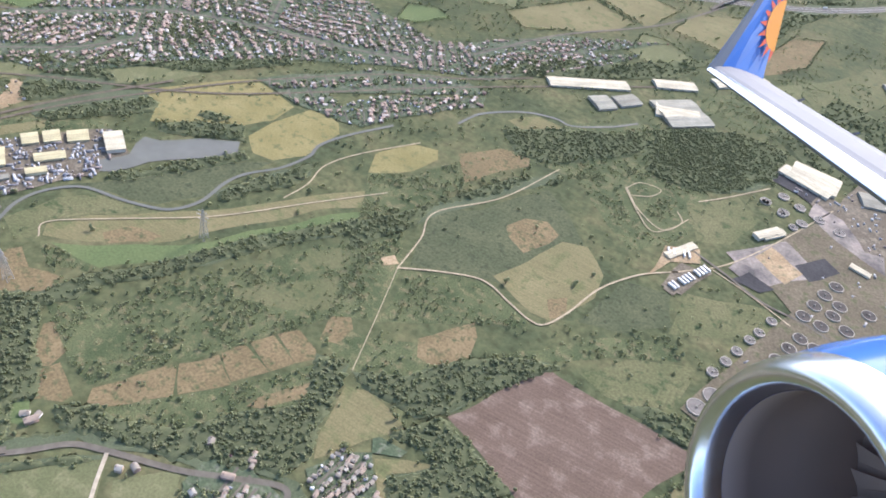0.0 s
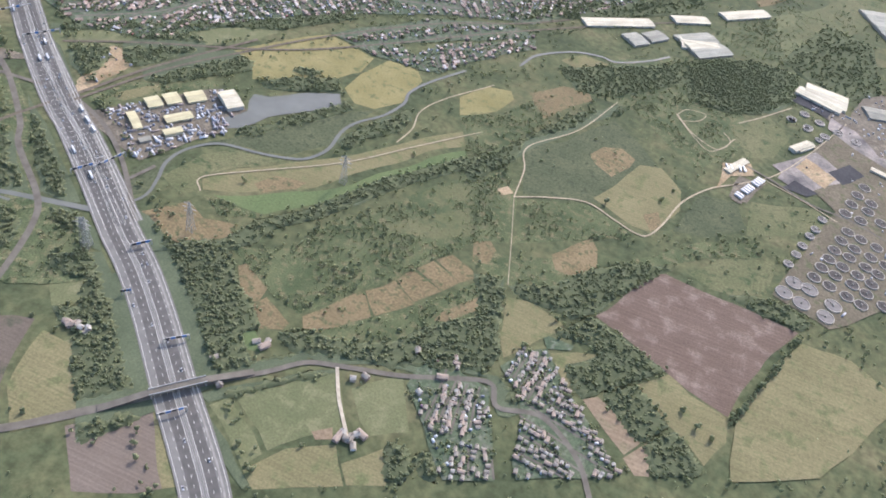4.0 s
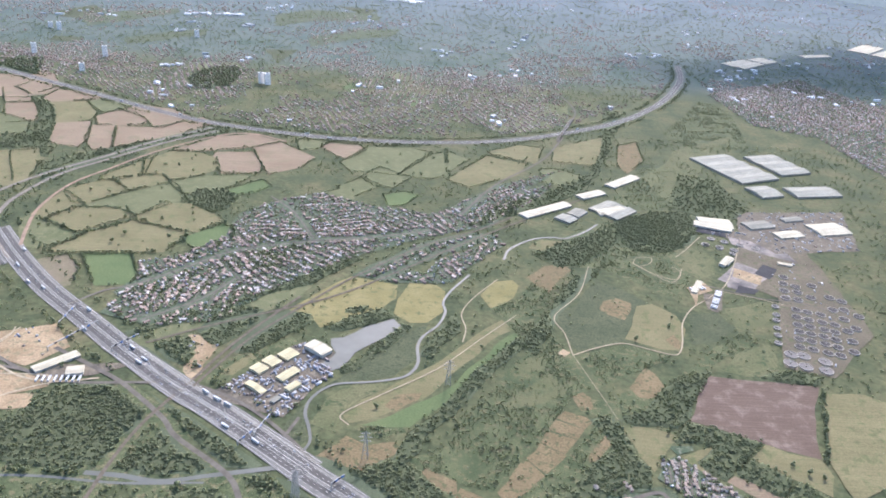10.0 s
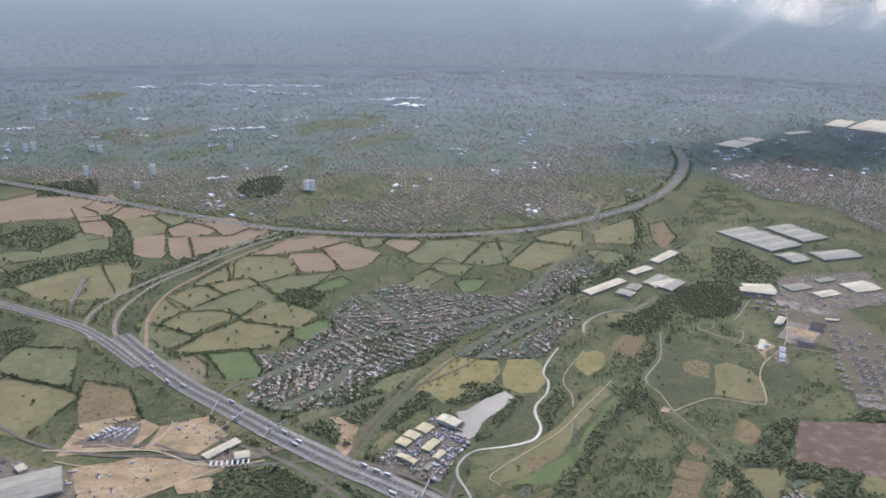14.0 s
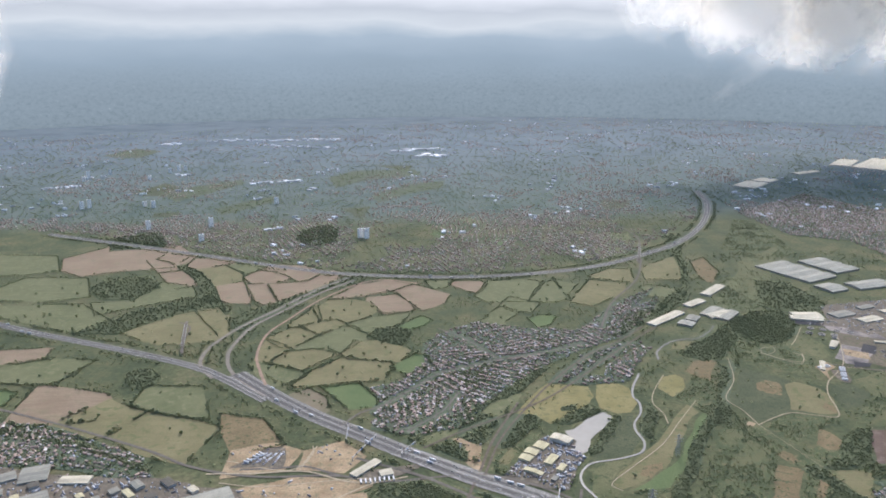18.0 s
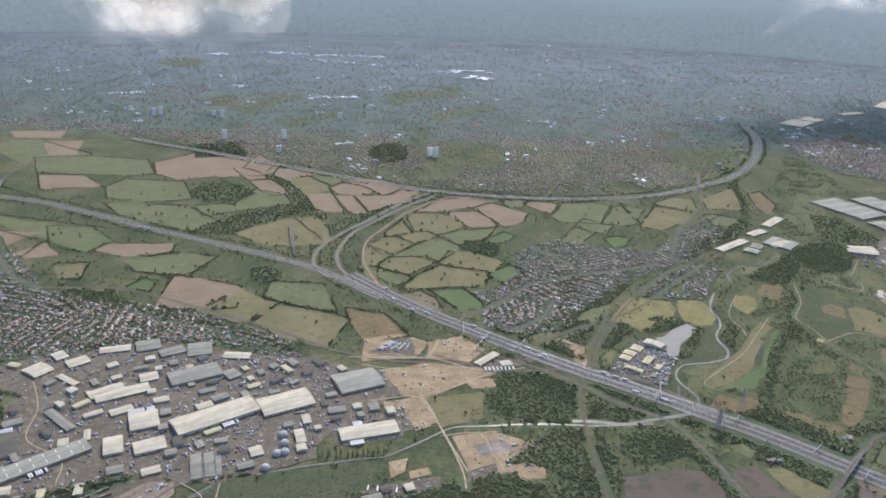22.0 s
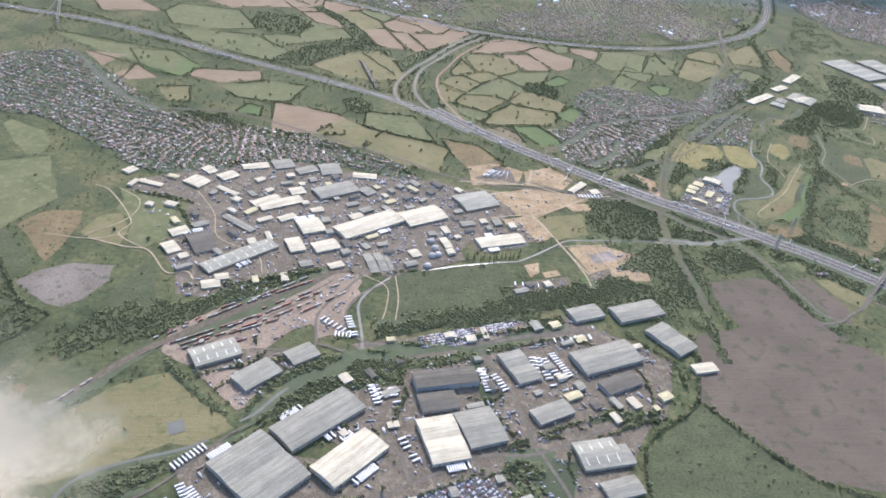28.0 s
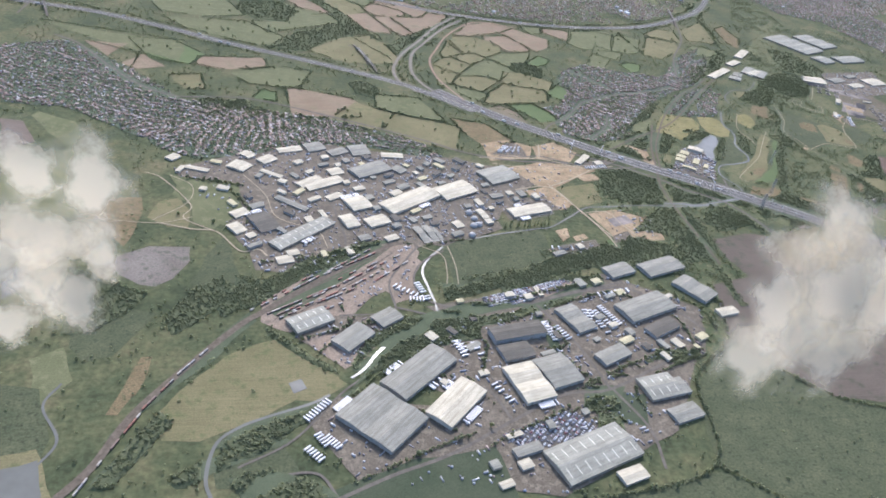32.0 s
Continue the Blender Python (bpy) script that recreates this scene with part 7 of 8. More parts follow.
w = rng.uniform(3.2, 6.2, len(x)) * np.clip(0.8 + (y - 900) / 2000, 0.8, 1.6)
tagged(scatter_mesh("city_trees", np.stack([x, y, w, w * 0.6], -1), TINY, [LEAF]), "dark trees between the suburban houses", "city trees", kind="stuff")
x, y = random_in(CITY, 0.0007, rng)
keep = (np.array([noise.noise((u * 0.008, v * 0.006, 50)) for u, v in zip(x, y)]) > 0.25) & (rng.random(len(x)) < np.clip(1.3 - (y - 900) / 1500, 0.25, 1))
commerce = [(u, v, rng.uniform(4, 14), rng.uniform(3, 8)) for u, v in zip(x[keep], y[keep])]
for n, size, a, b in roof_rows:
    for k in range(n):
        t = (k + rng.uniform(0.1, 0.9)) / n
        commerce.append((a[0] + (b[0] - a[0]) * t, a[1] + (b[1] - a[1]) * t + rng.normal(0, size * 0.5), size * rng.uniform(0.4, 1.2), size * rng.uniform(0.25, 0.6)))
bm = bmesh.new()
for u, v, l, d in commerce:
    h = rng.uniform(2, 4)
    bmesh.ops.create_cube(bm, size=1, matrix=pose(u, v, h / 2, 0, 0, rng.choice((8, 50, 98, 140))) @ Matrix.Diagonal((l, d, h, 1)))
tagged(part("city_sheds", bm, island_mat("city_roofs", [(0, (0.3, 0.31, 0.3)), (0.5, (0.5, 0.5, 0.48)), (1, (0.8, 0.78, 0.74))], 0.6)), "far white and grey commercial roofs", "commercial buildings", kind="stuff")

# ---- motorway fittings ----
def dashes(line, offset, width, z, on, off):
    bm = bmesh.new()
    pts = [a.lerp(b, k / 10) for a, b in zip(line, line[1:]) for k in range(10)]
    at, part_run = 0.0, []
    for a, b in zip(pts, pts[1:]):
        at += (b - a).length
        if at % (on + off) < on:
            part_run.append(a)
        else:
            if len(part_run) > 1:
                ribbon(part_run, offset, width, z, bm)
            part_run = []
    return bm


for kind, width, line, z, ob in list(roads):
    if kind != "motorway":
        continue
    h = width / 2
    for s in (-1, 1):
        part("edge_line", ribbon(line, s * h * 0.9, 0.16, z + 0.03), WHITE, ob)
        part("inner_line", ribbon(line, s * h * 0.12, 0.14, z + 0.03), WHITE, ob)
        part("dark_carriageway", ribbon(line, s * h * 0.36, h * 0.42, z + 0.015), DARKLANE, ob)
        for q in (0.34, 0.62):
            part("lane_dashes", dashes(line, s * h * q, 0.16, z + 0.03, 2.0, 3.0), WHITE, ob)
    bm = bmesh.new()
    for off in (-0.5, 0.5):
        ribbon(line, off, 0.12, z + 0.4, bm)
    part("crash_barrier", bm, STEEL, ob)
    if width > 15:
        part("slip_strip", ribbon(line, -h * 0.72, 0.9, z + 0.02), CONCRETE, ob)


def car_kind(lorry):
    base = new("lorry" if lorry else "car")
    if lorry:
        tagged(base, "white articulated lorry driving on the motorway", "lorry", "motorway traffic")
        part("trailer", box(-3.2, 2.0, -0.55, 0.55, 0.45, 1.8), TRAILER, base)
        part("cab", box(2.2, 3.2, -0.53, 0.53, 0.3, 1.65), VEHICLE, base)
        wheels = [(-2.6, 0.5), (-2.0, 0.5), (2.7, 0.5), (-2.6, -0.5), (-2.0, -0.5), (2.7, -0.5)]
    else:
        tagged(base, "small car driving on the motorway", "car", "motorway traffic")
        part("body", box(-1.0, 1.0, -0.41, 0.41, 0.12, 0.42), VEHICLE, base)
        bm = box(-0.7, 0.45, -0.37, 0.37, 0.42, 0.68)
        for v in bm.verts:
            if v.co.z > 0.6:
                v.co.x *= 0.75
        part("cabin", bm, GLASS, base)
        wheels = [(-0.62, 0.38), (0.62, 0.38), (-0.62, -0.38), (0.62, -0.38)]
    for x, y in wheels:
        bm = bmesh.new()
        bmesh.ops.create_cone(bm, cap_ends=True, segments=10, radius1=0.22 if lorry else 0.15, radius2=0.22 if lorry else 0.15, depth=0.12, matrix=pose(x, y, 0.22 if lorry else 0.15, 90))
        part("wheel", bm, RUBBER, base)
    return base


traffic = [car_kind(False), car_kind(True)]
used = [False, False]
for kind, width, line, z, ob in roads:
    if kind != "motorway":
        continue
    total = 0.0
    mark = rng.uniform(2, 9)
    for a, b in zip(line, line[1:]):
        total += (b - a).length
        while total > mark:
            mark += rng.exponential(11 if width > 15 else 26)
            side = rng.choice((-1, 1))
            lane = side * width / 2 * rng.choice((0.23, 0.48, 0.76))
            way = (b - a).normalized()
            p = a + Vector((-way.y, way.x, 0)) * lane
            k = int(rng.random() < (0.35 if abs(lane) > 4 else 0.1))
            m = pose(p.x, p.y, z + 0.02, 0, 0, math.degrees(math.atan2(way.y, way.x)) + (180 if side > 0 else 0))
            if not used[k]:
                traffic[k].matrix_world = m
                used[k] = True
            else:
                copy_thing(traffic[k], m)


# ---- yards: small sheds, parked trailers, containers, wagons, clutter ----
def yard_angle(x, y):
    best = min(sheds, key=lambda s: (s[0] - x) ** 2 + (s[1] - y) ** 2)
    return best[2]


small = 0
for kind, pts in yards:
    if kind != "yard" or small > 110:
        continue
    x, y = random_in(pts, 0.0026, rng)
    for u, v in zip(x, y):
        l, d = rng.uniform(5, 15), rng.uniform(4, 9)
        if small <= 110 and open_at(np.array([u - l / 2, u + l / 2, u]), np.array([v, v, v + d / 2])).all() and min((u - s[0]) ** 2 + (v - s[1]) ** 2 for s in sheds) > 170:
            shed(round(u, 1), round(v, 1), yard_angle(u, v) + (90 if rng.random() < 0.3 else 0), l, d, rng.uniform(2, 3.2), rng.choice(("white", "white", "grey", "rooflit", "dark", "cream")))
            small += 1


def trailer_kind(words):
    base = new("trailer")
    tagged(base, words, "trailer", "parked trailers")
    part("box_body", box(-3.0, 3.0, -0.56, 0.56, 0.5, 1.85), TRAILER, base)
    part("chassis", box(-2.9, 2.9, -0.3, 0.3, 0.3, 0.5), RUBBER, base)
    for x, y in ((-2.3, 0.45), (-2.3, -0.45), (-1.6, 0.45), (-1.6, -0.45)):
        bm = bmesh.new()
        bmesh.ops.create_cone(bm, cap_ends=True, segments=8, radius1=0.22, radius2=0.22, depth=0.14, matrix=pose(x, y, 0.22, 90))
        part("wheel", bm, RUBBER, base)
    return base


trailer = trailer_kind("white box trailer parked beside a warehouse")
parked = 0
for x, y, angle, length, depth in [s for s in sheds if s[3] * s[4] > 420 and s[1] < 140]:
    for side in (-1, 1):
        if rng.random() < 0.75 and parked < 90:
            c, s = math.cos(radians(angle)), math.sin(radians(angle))
            n = int(rng.integers(5, 14))
            start = rng.uniform(-length / 2, max(-length / 2 + 1, length / 2 - n * 1.7))
            for k in range(n):
                u, v = start + k * 1.7, side * (depth / 2 + 4.2)
                if rng.random() < 0.85:
                    m = pose(x + c * u - s * v, y + s * u + c * v, 0.3, 0, 0, angle + 90)
                    if parked == 0:
                        trailer.matrix_world = m
                    else:
                        copy_thing(trailer, m)
                    parked += 1


for n, a, b in parking:
    a, b = Vector((*a, 0)), Vector((*b, 0))
    way = math.degrees(math.atan2(b.y - a.y, b.x - a.x))
    for k in range(n):
        if rng.random() < 0.9:
            p = a.lerp(b, k / max(1, n - 1))
            copy_thing(trailer, pose(p.x, p.y, 0.35, 0, 0, way + 90 + rng.normal(0, 2)))
for a, b in car_rows:
    a, b = Vector((*a, 0)), Vector((*b, 0))
    n = max(2, int((b - a).length / 1.15))
    way = math.atan2(b.y - a.y, b.x - a.x)
    keep = rng.random(n) < 0.85
    u = ((np.arange(n) + 0.5) / n)[keep]
    n = len(u)
    if n:
        tagged(boxes_mesh("parked_cars", a.x + (b.x - a.x) * u, a.y + (b.y - a.y) * u, np.full(n, way + np.pi / 2) + rng.normal(0, 0.04, n), np.full(n, 1.9), np.full(n, 0.82), rng.uniform(0.5, 0.8, n), 0.35, VEHICLE), "row of parked cars in a storage yard", "parked cars", kind="stuff")


def wagon_row(gap, *pts):
    """Rail wagons and containers standing along a siding."""
    line = [Vector((*p, 0)) for p in pts]
    way = (line[-1] - line[0]).normalized()
    n = int((line[-1] - line[0]).length / gap)
    for k in range(n):
        if rng.random() < 0.72:
            p = line[0] + way * (k + 0.5) * gap
            base = new("rail_wagon")
            base.matrix_world = pose(p.x, p.y, 0.42, 0, 0, math.degrees(math.atan2(way.y, way.x)))
            tagged(base, "loaded container wagon standing on a siding", "rail wagon", "wagons in the sidings")
            part("deck", box(-gap * 0.46, gap * 0.46, -0.55, 0.55, 0.0, 0.4), RUBBER, base)
            part("container", box(-gap * 0.44, gap * 0.44, -0.52, 0.52, 0.4, 1.5), CONTAINERS[int(rng.integers(0, 4))], base)


CONTAINERS = [painted("container_" + n, c, 0.2, 0.6) for n, c in (("rust", (0.26, 0.11, 0.07)), ("grey", (0.26, 0.235, 0.2)), ("brown", (0.2, 0.13, 0.095)), ("cream", (0.4, 0.35, 0.28)))]
wagon_row(4.5, (-920, -46), (-867, -4))
wagon_row(4.5, (-863, -2), (-810, 33))
wagon_row(4.5, (-915, -57), (-853, -19))
wagon_row(4.5, (-852, -19), (-785, 30))
wagon_row(4.5, (-894, -54), (-841, -21))
wagon_row(4.5, (-839, -20), (-807, 4))
wagon_row(4.5, (-905, -63), (-875, -45))
wagon_row(4.5, (-872, -43), (-829, -20))
wagon_row(4.5, (-889, -66), (-846, -42))
wagon_row(4.5, (-818, -14), (-780, 18))
wagon_row(4.5, (-929, -52), (-903, -28))
wagon_row(4.5, (-901, -27), (-891, -13))
wagon_row(4.5, (-860, 2), (-813, 40))
wagon_row(4.5, (-828, 4), (-807, 20))
wagon_row(4.5, (-853, -21), (-829, -1))
wagon_row(4.5, (-882, -40), (-855, -22))
wagon_row(4.5, (-907, -59), (-882, -42))
wagon_row(4.5, (-887, -13), (-866, 1))
wagon_row(4.5, (-850, -10), (-828, 7))
wagon_row(5, (-1036, -231), (-1020, -197))
wagon_row(5, (-1019, -195), (-1003, -162))
wagon_row(5, (-1003, -160), (-983, -129))
wagon_row(5, (-982, -126), (-960, -97))

LITTER = island_mat("yard_clutter", [(0, (0.5, 0.48, 0.45)), (0.25, (0.38, 0.36, 0.33)), (0.45, (0.12, 0.12, 0.12)), (0.65, (0.24, 0.18, 0.14)), (0.8, (0.18, 0.2, 0.23)), (1, (0.4, 0.38, 0.34))], 0.6, 0.3)
for kind, pts in yards:
    packed = kind == "yard" and pts[0] == (-398, 211)
    x, y = random_in(pts, 0.11 if packed else {"yard": 0.014, "yardtan": 0.012, "works": 0.003, "sand": 0.006, "carpark": 0.0}[kind], rng)
    n = len(x)
    if n > 3:
        a = np.radians([yard_angle(u, v) for u, v in zip(x, y)]) + rng.choice((0, np.pi / 2), n)
        long = rng.random(n) < 0.3
        tagged(boxes_mesh("yard_clutter", x, y, a, np.where(long, rng.uniform(3, 6, n), rng.uniform(0.8, 2.2, n)), rng.uniform(0.7, 1.6, n), rng.uniform(0.4, 1.5, n), 0.25, LITTER), "parked cars, skips and stacked goods in a yard", "yard clutter", kind="stuff")
    if kind == "carpark":
        c, s = math.cos(0.75), math.sin(0.75)
        uu, vv = np.meshgrid(np.arange(-70, 70, 1.25), np.arange(-60, 60, 3.4))
        cx, cy = np.mean([p[0] for p in pts]), np.mean([p[1] for p in pts])
        x, y = (cx + c * uu - s * vv).ravel(), (cy + s * uu + c * vv).ravel()
        keep = inside(pts, x, y) & (rng.random(x.size) < 0.62)
        x, y = x[keep], y[keep]
        n = len(x)
        tagged(boxes_mesh("parked_cars", x, y, np.full(n, 0.75 + np.pi / 2), np.full(n, 1.9), np.full(n, 0.82), rng.uniform(0.5, 0.75, n), 0.3, VEHICLE), "rows of parked cars in the car park", "parked cars", kind="stuff")


# ---- bridges and gantries over the motorway ----
def overbridge(a, b, width):
    """A road bridge: deck, two parapets and piers."""
    a, b = Vector((*a, 0)), Vector((*b, 0))
    way, l = (b - a).normalized(), (b - a).length
    base = new("road_bridge")
    base.matrix_world = pose(*((a + b) / 2), 0, 0, math.degrees(math.atan2(way.y, way.x)))
    tagged(base, "grey concrete road bridge crossing the motorway", "bridge", "motorway bridges")
    h = 4.0
    bm = bmesh.new()
    pts = [(-l / 2 - 22, 0.9), (-l / 2, h), (l / 2, h), (l / 2 + 22, 0.9)]
    for s in (-1, 1):
        bm.faces.new([bm.verts.new((x, s * width / 2, z)) for x, z in pts] + [bm.verts.new((x, s * width / 2, max(0.0, z - 0.9))) for x, z in reversed(pts)])
    top = [[bm.verts.new((x, s * width / 2, z)) for x, z in pts] for s in (-1, 1)]
    low = [[bm.verts.new((x, s * width / 2, max(0.0, z - 0.9))) for x, z in pts] for s in (-1, 1)]
    for k in range(3):
        bm.faces.new((top[0][k], top[0][k + 1], top[1][k + 1], top[1][k]))
        bm.faces.new((low[0][k], low[1][k], low[1][k + 1], low[0][k + 1]))
    part("deck", bm, ROAD["lane"], base)
    for s in (-1, 1):
        part("parapet", box(-l / 2, l / 2, s * width / 2 - 0.15, s * width / 2 + 0.15, h, h + 0.55), STEEL, base)
    part("carriageway", box(-l / 2, l / 2, -width / 2 + 0.4, width / 2 - 0.4, h, h + 0.06), ROAD["lane"], base)
    for x in (-l / 2 + 0.6, 0, l / 2 - 0.6):
        part("pier", box(x - 0.4, x + 0.4, -width / 2 + 0.3, width / 2 - 0.3, 0, h - 0.9), CONCRETE, base)


def gantry(x, y, angle, span):
    """A sign gantry across the carriageways."""
    base = new("sign_gantry")
    base.matrix_world = pose(x, y, 0.3, 0, 0, angle)
    tagged(base, "grey steel sign gantry spanning the motorway", "gantry", "motorway gantries")
    part("beam", box(-span / 2, span / 2, -0.35, 0.35, 3.0, 3.7), STEEL, base)
    for s in (-1, 1):
        part("leg", box(s * span / 2 - 0.25, s * span / 2 + 0.25, -0.25, 0.25, 0, 3.4), STEEL, base)
    for k in range(4):
        u = -span / 2 + span * (k + 0.7) / 4.6
        part("sign", box(u - 1.1, u + 1.1, -0.5, -0.36, 2.7, 4.1), SIGNBLUE if k % 2 else RUBBER, base)


SIGNBLUE = painted("blue_sign_face", (0.05, 0.13, 0.3), 0.1, 0.5)
overbridge((-236, 59), (-218, 77), 3.4)
overbridge((-747, 529), (-762, 605), 3.5)
overbridge((-59, 874), (-30, 961), 4)
overbridge((-1234, 697), (-1264, 805), 3.5)
gantry(-222, 56, 45, 12.7)
gantry(-244, 91, 42, 12.0)
gantry(-360, 169, 60, 13.9)
gantry(-296, 135, 49, 10.6)
gantry(-282, 104, 45, 4.2)
gantry(-474, 268, 57, 23.9)
gantry(-352, 182, 73, 20.9)
gantry(-515, 273, 63, 44.7)
gantry(-532, 300, 88, 26.0)

# ---- clouds ----
def cloud_material(name, density, scale, tone):
    """Vapour: thick in the middle of each billow and thinning out unevenly to its rim."""
    m, n, l, b = material(name, 1.0, 0.0)
    b.inputs["Base Color"].default_value = (*tone, 1)
    c = n.new("ShaderNodeTexCoord")
    across = n.new("ShaderNodeVectorMath")
    across.operation, across.inputs[1].default_value = "MULTIPLY", (1, 0, 1)
    l.new(c.outputs["Object"], across.inputs[0])
    d = n.new("ShaderNodeVectorMath")
    d.operation = "LENGTH"
    l.new(across.outputs[0], d.inputs[0])
    t = noise_tex(n, l, scale, 5.0, rough=0.6)
    wob = n.new("ShaderNodeMath")
    wob.operation, wob.inputs[1].default_value, wob.inputs[2].default_value = "MULTIPLY_ADD", 1.5, -0.75
    l.new(t.outputs["Fac"], wob.inputs[0])
    reach = n.new("ShaderNodeMath")
    reach.operation = "ADD"
    l.new(d.outputs["Value"], reach.inputs[0])
    l.new(wob.outputs[0], reach.inputs[1])
    edge = n.new("ShaderNodeMapRange")
    edge.interpolation_type = "SMOOTHERSTEP"
    edge.inputs[1].default_value, edge.inputs[2].default_value, edge.inputs[3].default_value, edge.inputs[4].default_value = 0.05, 0.72, density, 0.0
    l.new(reach.outputs[0], edge.inputs[0])
    tr, tl, half, mx = n.new("ShaderNodeBsdfTransparent"), n.new("ShaderNodeBsdfTranslucent"), n.new("ShaderNodeMixShader"), n.new("ShaderNodeMixShader")
    tl.inputs[0].default_value = (*tone, 1)
    half.inputs[0].default_value = 0.55
    l.new(b.outputs[0], half.inputs[1])
    l.new(tl.outputs[0], half.inputs[2])
    l.new(edge.outputs[0], mx.inputs[0])
    l.new(tr.outputs[0], mx.inputs[1])
    l.new(half.outputs[0], mx.inputs[2])
    l.new(mx.outputs[0], n["Material Output"].inputs[0])
    return m


VAPOUR = cloud_material("cloud_vapour", 0.8, 1.5, (0.68, 0.6, 0.45))
FARVAPOUR = cloud_material("far_cloud_vapour", 0.85, 1.2, (0.88, 0.82, 0.72))


def cloud(place, size, tilt, puffs, seed, words, vapour):
    """A loose heap of vapour: many overlapping billows, larger at the core, ragged at the rim."""
    rng = random.Random(seed)
    base = new("cloud")
    base.matrix_world = Matrix.Translation(place) @ pose(0, 0, 0, tilt)
    tagged(base, words, "cloud", "low clouds")
    shapes = []
    for k in range(4):
        bm = bmesh.new()
        bmesh.ops.create_icosphere(bm, subdivisions=3, radius=0.95)
        for v in bm.verts:
            w = noise.fractal(v.co * 1.4 + Vector((seed + 3 * k, 0, 0)), 0.9, 2.0, 3)
            v.co += v.co.normalized() * w * 0.12
        bmesh.ops.delete(bm, geom=[v for v in bm.verts if v.co.y > 0.1], context="VERTS")
        for f in bm.faces:
            f.smooth = True
        me = bpy.data.meshes.new("billow")
        bm.to_mesh(me)
        bm.free()
        me.materials.append(vapour)
        shapes.append(me)
    for k in range(puffs):
        a = 2.4 * k + rng.uniform(0, 0.7)
        d = 0.86 * math.sqrt((k + 0.5) / puffs)
        lump = 0.72 + 0.55 * noise.noise((1.7 * math.cos(a), 1.7 * math.sin(a), seed))
        r = rng.uniform(0.46, 0.66) * (1.2 - 0.5 * d)
        puff = new("billow", shapes[k % 4])
        puff.parent = base
        puff.matrix_basis = Matrix.Translation((size[0] * d * lump * math.cos(a), size[1] * rng.uniform(-0.3, 0.3), size[2] * d * lump * math.sin(a))) @ pose(0, 0, 0, 0, rng.uniform(0, 360)) @ Matrix.Diagonal((size[0] * r, size[1] * 0.4 * r, size[0] * r * 0.85, 1))


cloud((-830, -480, 349), (30, 20, 17), -28, 13, 3, "soft white cloud drifting low over the estate", VAPOUR)
cloud((-939, -524, 388), (9, 9, 13), -20, 11, 5, "pale ragged cloud close by", VAPOUR)
cloud((-730, 39, 383), (115, 60, 52), 0, 12, 11, "large soft white cloud bank", FARVAPOUR)
cloud((981, 2212, 559), (670, 350, 205), 0, 11, 17, "distant pale cloud bank", FARVAPOUR)


# ---- the aircraft from whose window the view is taken, where it stands as the shot begins ----
AIRBLUE = painted("glossy_blue_paint", (0.03, 0.13, 0.42), 0.1, 0.15, 0.6)
AIRWHITE = painted("white_wing_paint", (0.2, 0.2, 0.198), 0.1, 0.6, 0.2, 0.8)
POLISHED = painted("polished_metal", (0.75, 0.75, 0.76), 0.08, 0.22, 0.5, 1.5, 1.0)
INTAKE = painted("dark_intake_liner", (0.42, 0.31, 0.25), 0.15, 0.9, 0.05)
ORANGE = painted("orange_emblem", (0.85, 0.32, 0.03), 0.1, 0.3)
REDDISH = painted("red_emblem_rays", (0.75, 0.12, 0.04), 0.1, 0.3)
aircraft = new("aircraft")
aircraft.matrix_world = pose(0.00, 0.00, 298.45, 48.156, -9.570, 28.274)
tagged(aircraft, "white jet wing with blue winglet and blue engine", "aircraft")


def revolve(profile, middle, axis, n=56):
    """A turned shell: rows of (back along the axis, radius)."""
    axis = Vector(axis).normalized()
    side = axis.orthogonal().normalized()
    up = axis.cross(side)
    bm = bmesh.new()
    rings = [[bm.verts.new(Vector(middle) - axis * s + (side * math.cos(2 * math.pi * k / n) + up * math.sin(2 * math.pi * k / n)) * r) for k in range(n)] for s, r in profile]
    for a, b in zip(rings, rings[1:]):
        for k in range(n):
            bm.faces.new((a[k], a[(k + 1) % n], b[(k + 1) % n], b[k]))
    bmesh.ops.recalc_face_normals(bm, faces=bm.faces)
    for f in bm.faces:
        f.smooth = True
    return bm


HUB, AXIS = (0.886, -0.708, -1.979), (-0.932, 0.073, 0.354)
cowl = part("engine_cowling", revolve([(0.14, 0.437), (0.3, 0.475), (0.6, 0.515), (1.0, 0.53), (1.5, 0.5), (2.0, 0.43)], HUB, AXIS), AIRBLUE, aircraft, "glossy blue engine cowling")
part("intake_lip", revolve([(0.1, 0.332), (0.04, 0.34), (0.01, 0.356), (0.0, 0.378), (0.015, 0.402), (0.06, 0.424), (0.14, 0.438)], HUB, AXIS), POLISHED, cowl, "polished metal intake lip")
part("intake_liner", revolve([(0.1, 0.331), (0.2, 0.33), (0.205, 0.335), (0.4, 0.345), (0.72, 0.36)], HUB, AXIS), INTAKE, cowl)
part("fan_disc", revolve([(0.7, 0.36), (0.71, 0.005)], HUB, AXIS), INTAKE, cowl)
part("spinner", revolve([(0.5, 0.004), (0.54, 0.04), (0.7, 0.1)], HUB, AXIS, 24), RUBBER, cowl)
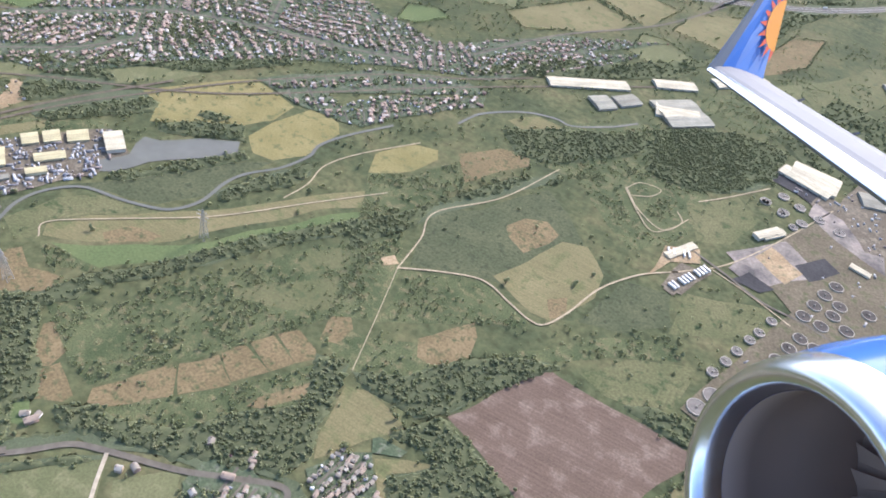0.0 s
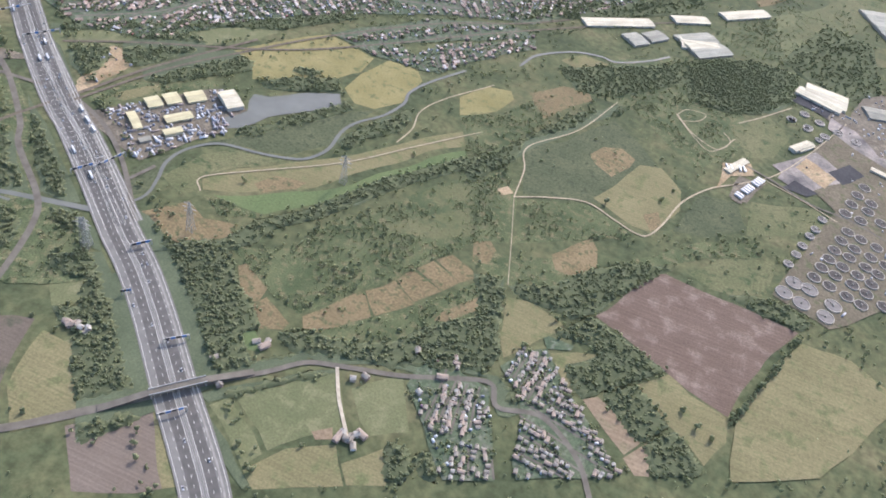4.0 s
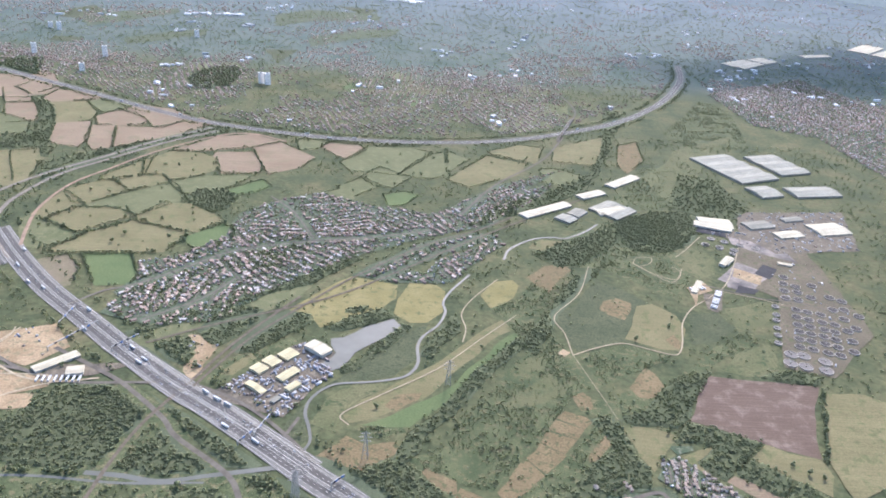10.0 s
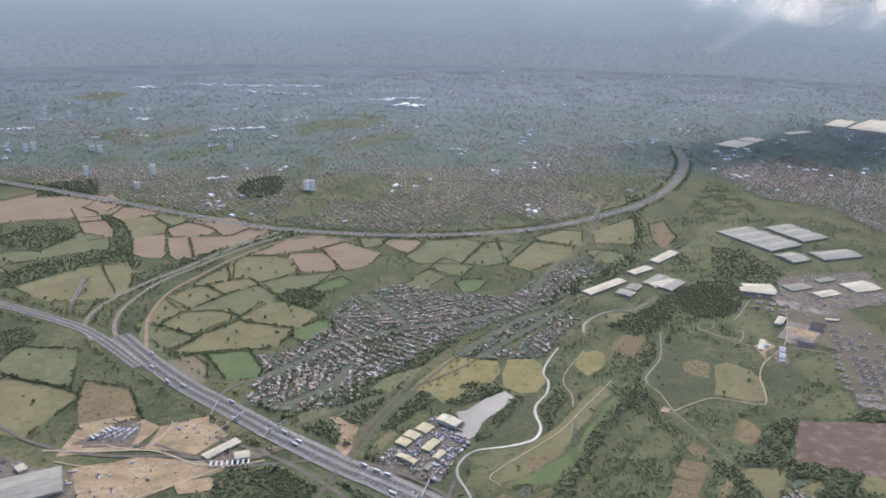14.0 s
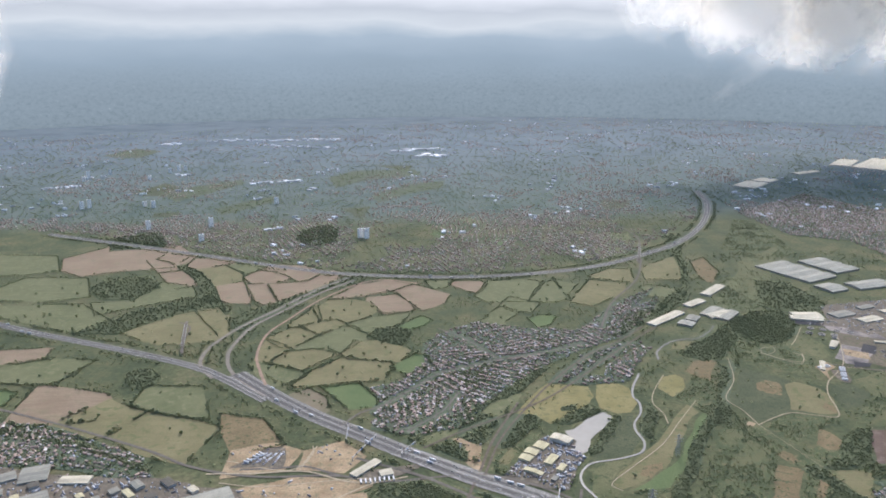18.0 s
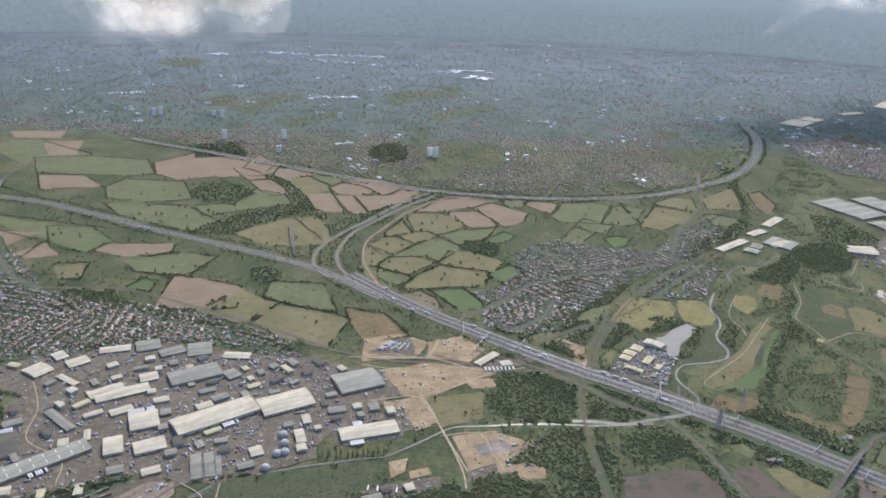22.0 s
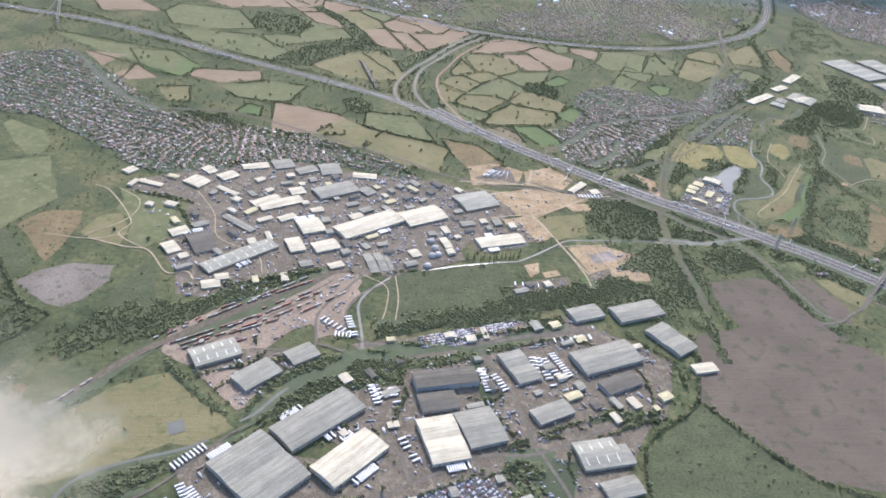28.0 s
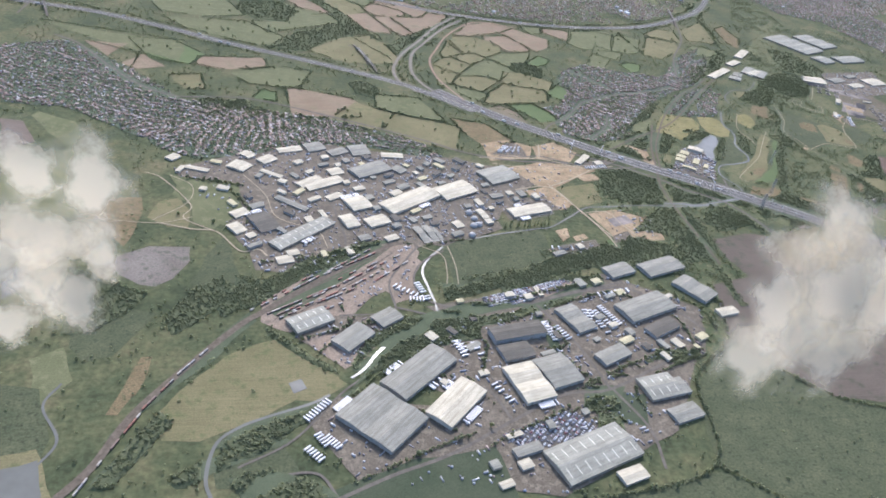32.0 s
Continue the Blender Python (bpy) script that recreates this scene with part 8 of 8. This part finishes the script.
for k in range(24):
    ax = Vector(AXIS).normalized()
    side = ax.orthogonal().normalized()
    a0 = 2 * math.pi * k / 24
    ray = side * math.cos(a0) + ax.cross(side) * math.sin(a0)
    nxt = side * math.cos(a0 + 0.2) + ax.cross(side) * math.sin(a0 + 0.2)
    bm = bmesh.new()
    c = Vector(HUB) - ax * 0.66
    bm.faces.new([bm.verts.new(p) for p in (c + ray * 0.1, c + ray * 0.352, c + nxt * 0.352 - ax * 0.035, c + nxt * 0.1 - ax * 0.035)])
    part("fan_blade", bm, INTAKE, cowl)


def loft(rows):
    """A skin over matching rows of points."""
    bm = bmesh.new()
    got = [[bm.verts.new(p) for p in row] for row in rows]
    for a, b in zip(got, got[1:]):
        for k in range(len(a)):
            bm.faces.new((a[k], a[(k + 1) % len(a)], b[(k + 1) % len(b)], b[k]))
    bm.faces.new(got[0])
    bm.faces.new(got[-1])
    bmesh.ops.recalc_face_normals(bm, faces=bm.faces)
    return bm


def section(front, back, rise, thick):
    """An aerofoil between its front and back edge."""
    front, back = Vector(front), Vector(back)
    rise = Vector(rise).normalized()
    top = [(0.0, 0.0), (0.04, 0.35), (0.15, 0.7), (0.35, 0.9), (0.6, 0.7), (0.85, 0.3), (1.0, 0.02)]
    low = [(0.85, -0.15), (0.5, -0.4), (0.15, -0.4), (0.03, -0.2)]
    return [front.lerp(back, u) + rise * thick * v for u, v in top + low]


TIP_F, TIP_B, ROOT_F, ROOT_B = (2.837, 1.93, -8.1), (3.659, 1.946, -8.6), (2.892, -0.044, -4.2), (4.124, 0.085, -5.4)
rise = (Vector(ROOT_F) - Vector(TIP_F)).cross(Vector(TIP_B) - Vector(TIP_F))
if rise.y < 0:
    rise = -rise
sections = [section(Vector(TIP_F).lerp(Vector(ROOT_F), t), Vector(TIP_B).lerp(Vector(ROOT_B), t), rise, 0.09 + 0.09 * t) for t in (0, 0.2, 0.4, 0.6, 0.8, 1.0)]
wing = part("wing", loft(sections), AIRWHITE, aircraft, "long white wing with panel lines")
slat = [[r[10], r[0], r[1], Vector(r[1]).lerp(Vector(r[2]), 0.4), r[10]] for r in sections]
part("leading_edge", loft([[p + Vector((0, 0.006, 0.004)) for p in r[:4]] for r in slat]), POLISHED, wing, "polished metal leading edge")
for t in (0.25, 0.5, 0.75):
    a = Vector(TIP_F).lerp(Vector(ROOT_F), t)
    b = Vector(TIP_B).lerp(Vector(ROOT_B), t)
    bm = bmesh.new()
    bmesh.ops.create_cube(bm, size=1, matrix=Matrix.Translation(a.lerp(b, 0.85) + rise.normalized() * 0.05) @ Matrix.Diagonal((0.03, 0.015, 0.12, 1)))
    part("vortex_fin", bm, AIRWHITE, wing)
TOP_F, TOP_B = (3.67, 3.03, -8.3), (3.96, 3.14, -8.6)
out = (Vector(TOP_F) - Vector(TIP_F)).cross(Vector(TIP_B) - Vector(TIP_F))
if out.z < 0:
    out = -out
fins = [section(Vector(TIP_F).lerp(Vector(TOP_F), t), Vector(TIP_B).lerp(Vector(TOP_B), t), out, 0.07 * (1 - 0.6 * t)) for t in (0, 0.35, 0.7, 1.0)]
winglet = part("winglet", loft(fins), AIRBLUE, aircraft, "blue upswept winglet with orange sun emblem")
part("winglet_edge", loft([[Vector(r[10]), Vector(r[0]), Vector(r[1]), Vector(r[2])] for r in [[p + out.normalized() * 0.004 for p in q] for q in fins]]), AIRWHITE, winglet, "white front edge")
flat_u = (Vector(TIP_B) - Vector(TIP_F)).normalized()
flat_v = (Vector(TOP_B) - Vector(TIP_B)).normalized()
sun_at = Vector(TIP_B).lerp(Vector(TOP_B), 0.5) + out.normalized() * 0.075 - flat_u * 0.02
bm = bmesh.new()
bm.faces.new([bm.verts.new(sun_at - flat_u * 0.24 * math.sin(math.pi * k / 16) + flat_v * 0.3 * math.cos(math.pi * k / 16)) for k in range(17)])
part("sun_emblem", bm, ORANGE, winglet, "orange half disc")
for k in range(9):
    q = math.pi * (k + 0.5) / 9
    way = -flat_u * math.sin(q) + flat_v * 1.2 * math.cos(q)
    across = (flat_u * math.cos(q) + flat_v * math.sin(q)) * 0.035
    bm = bmesh.new()
    bm.faces.new([bm.verts.new(sun_at + way * 0.25 + across), bm.verts.new(sun_at + way * 0.37), bm.verts.new(sun_at + way * 0.25 - across)])
    part("sun_ray", bm, REDDISH, winglet, "red pointed ray")
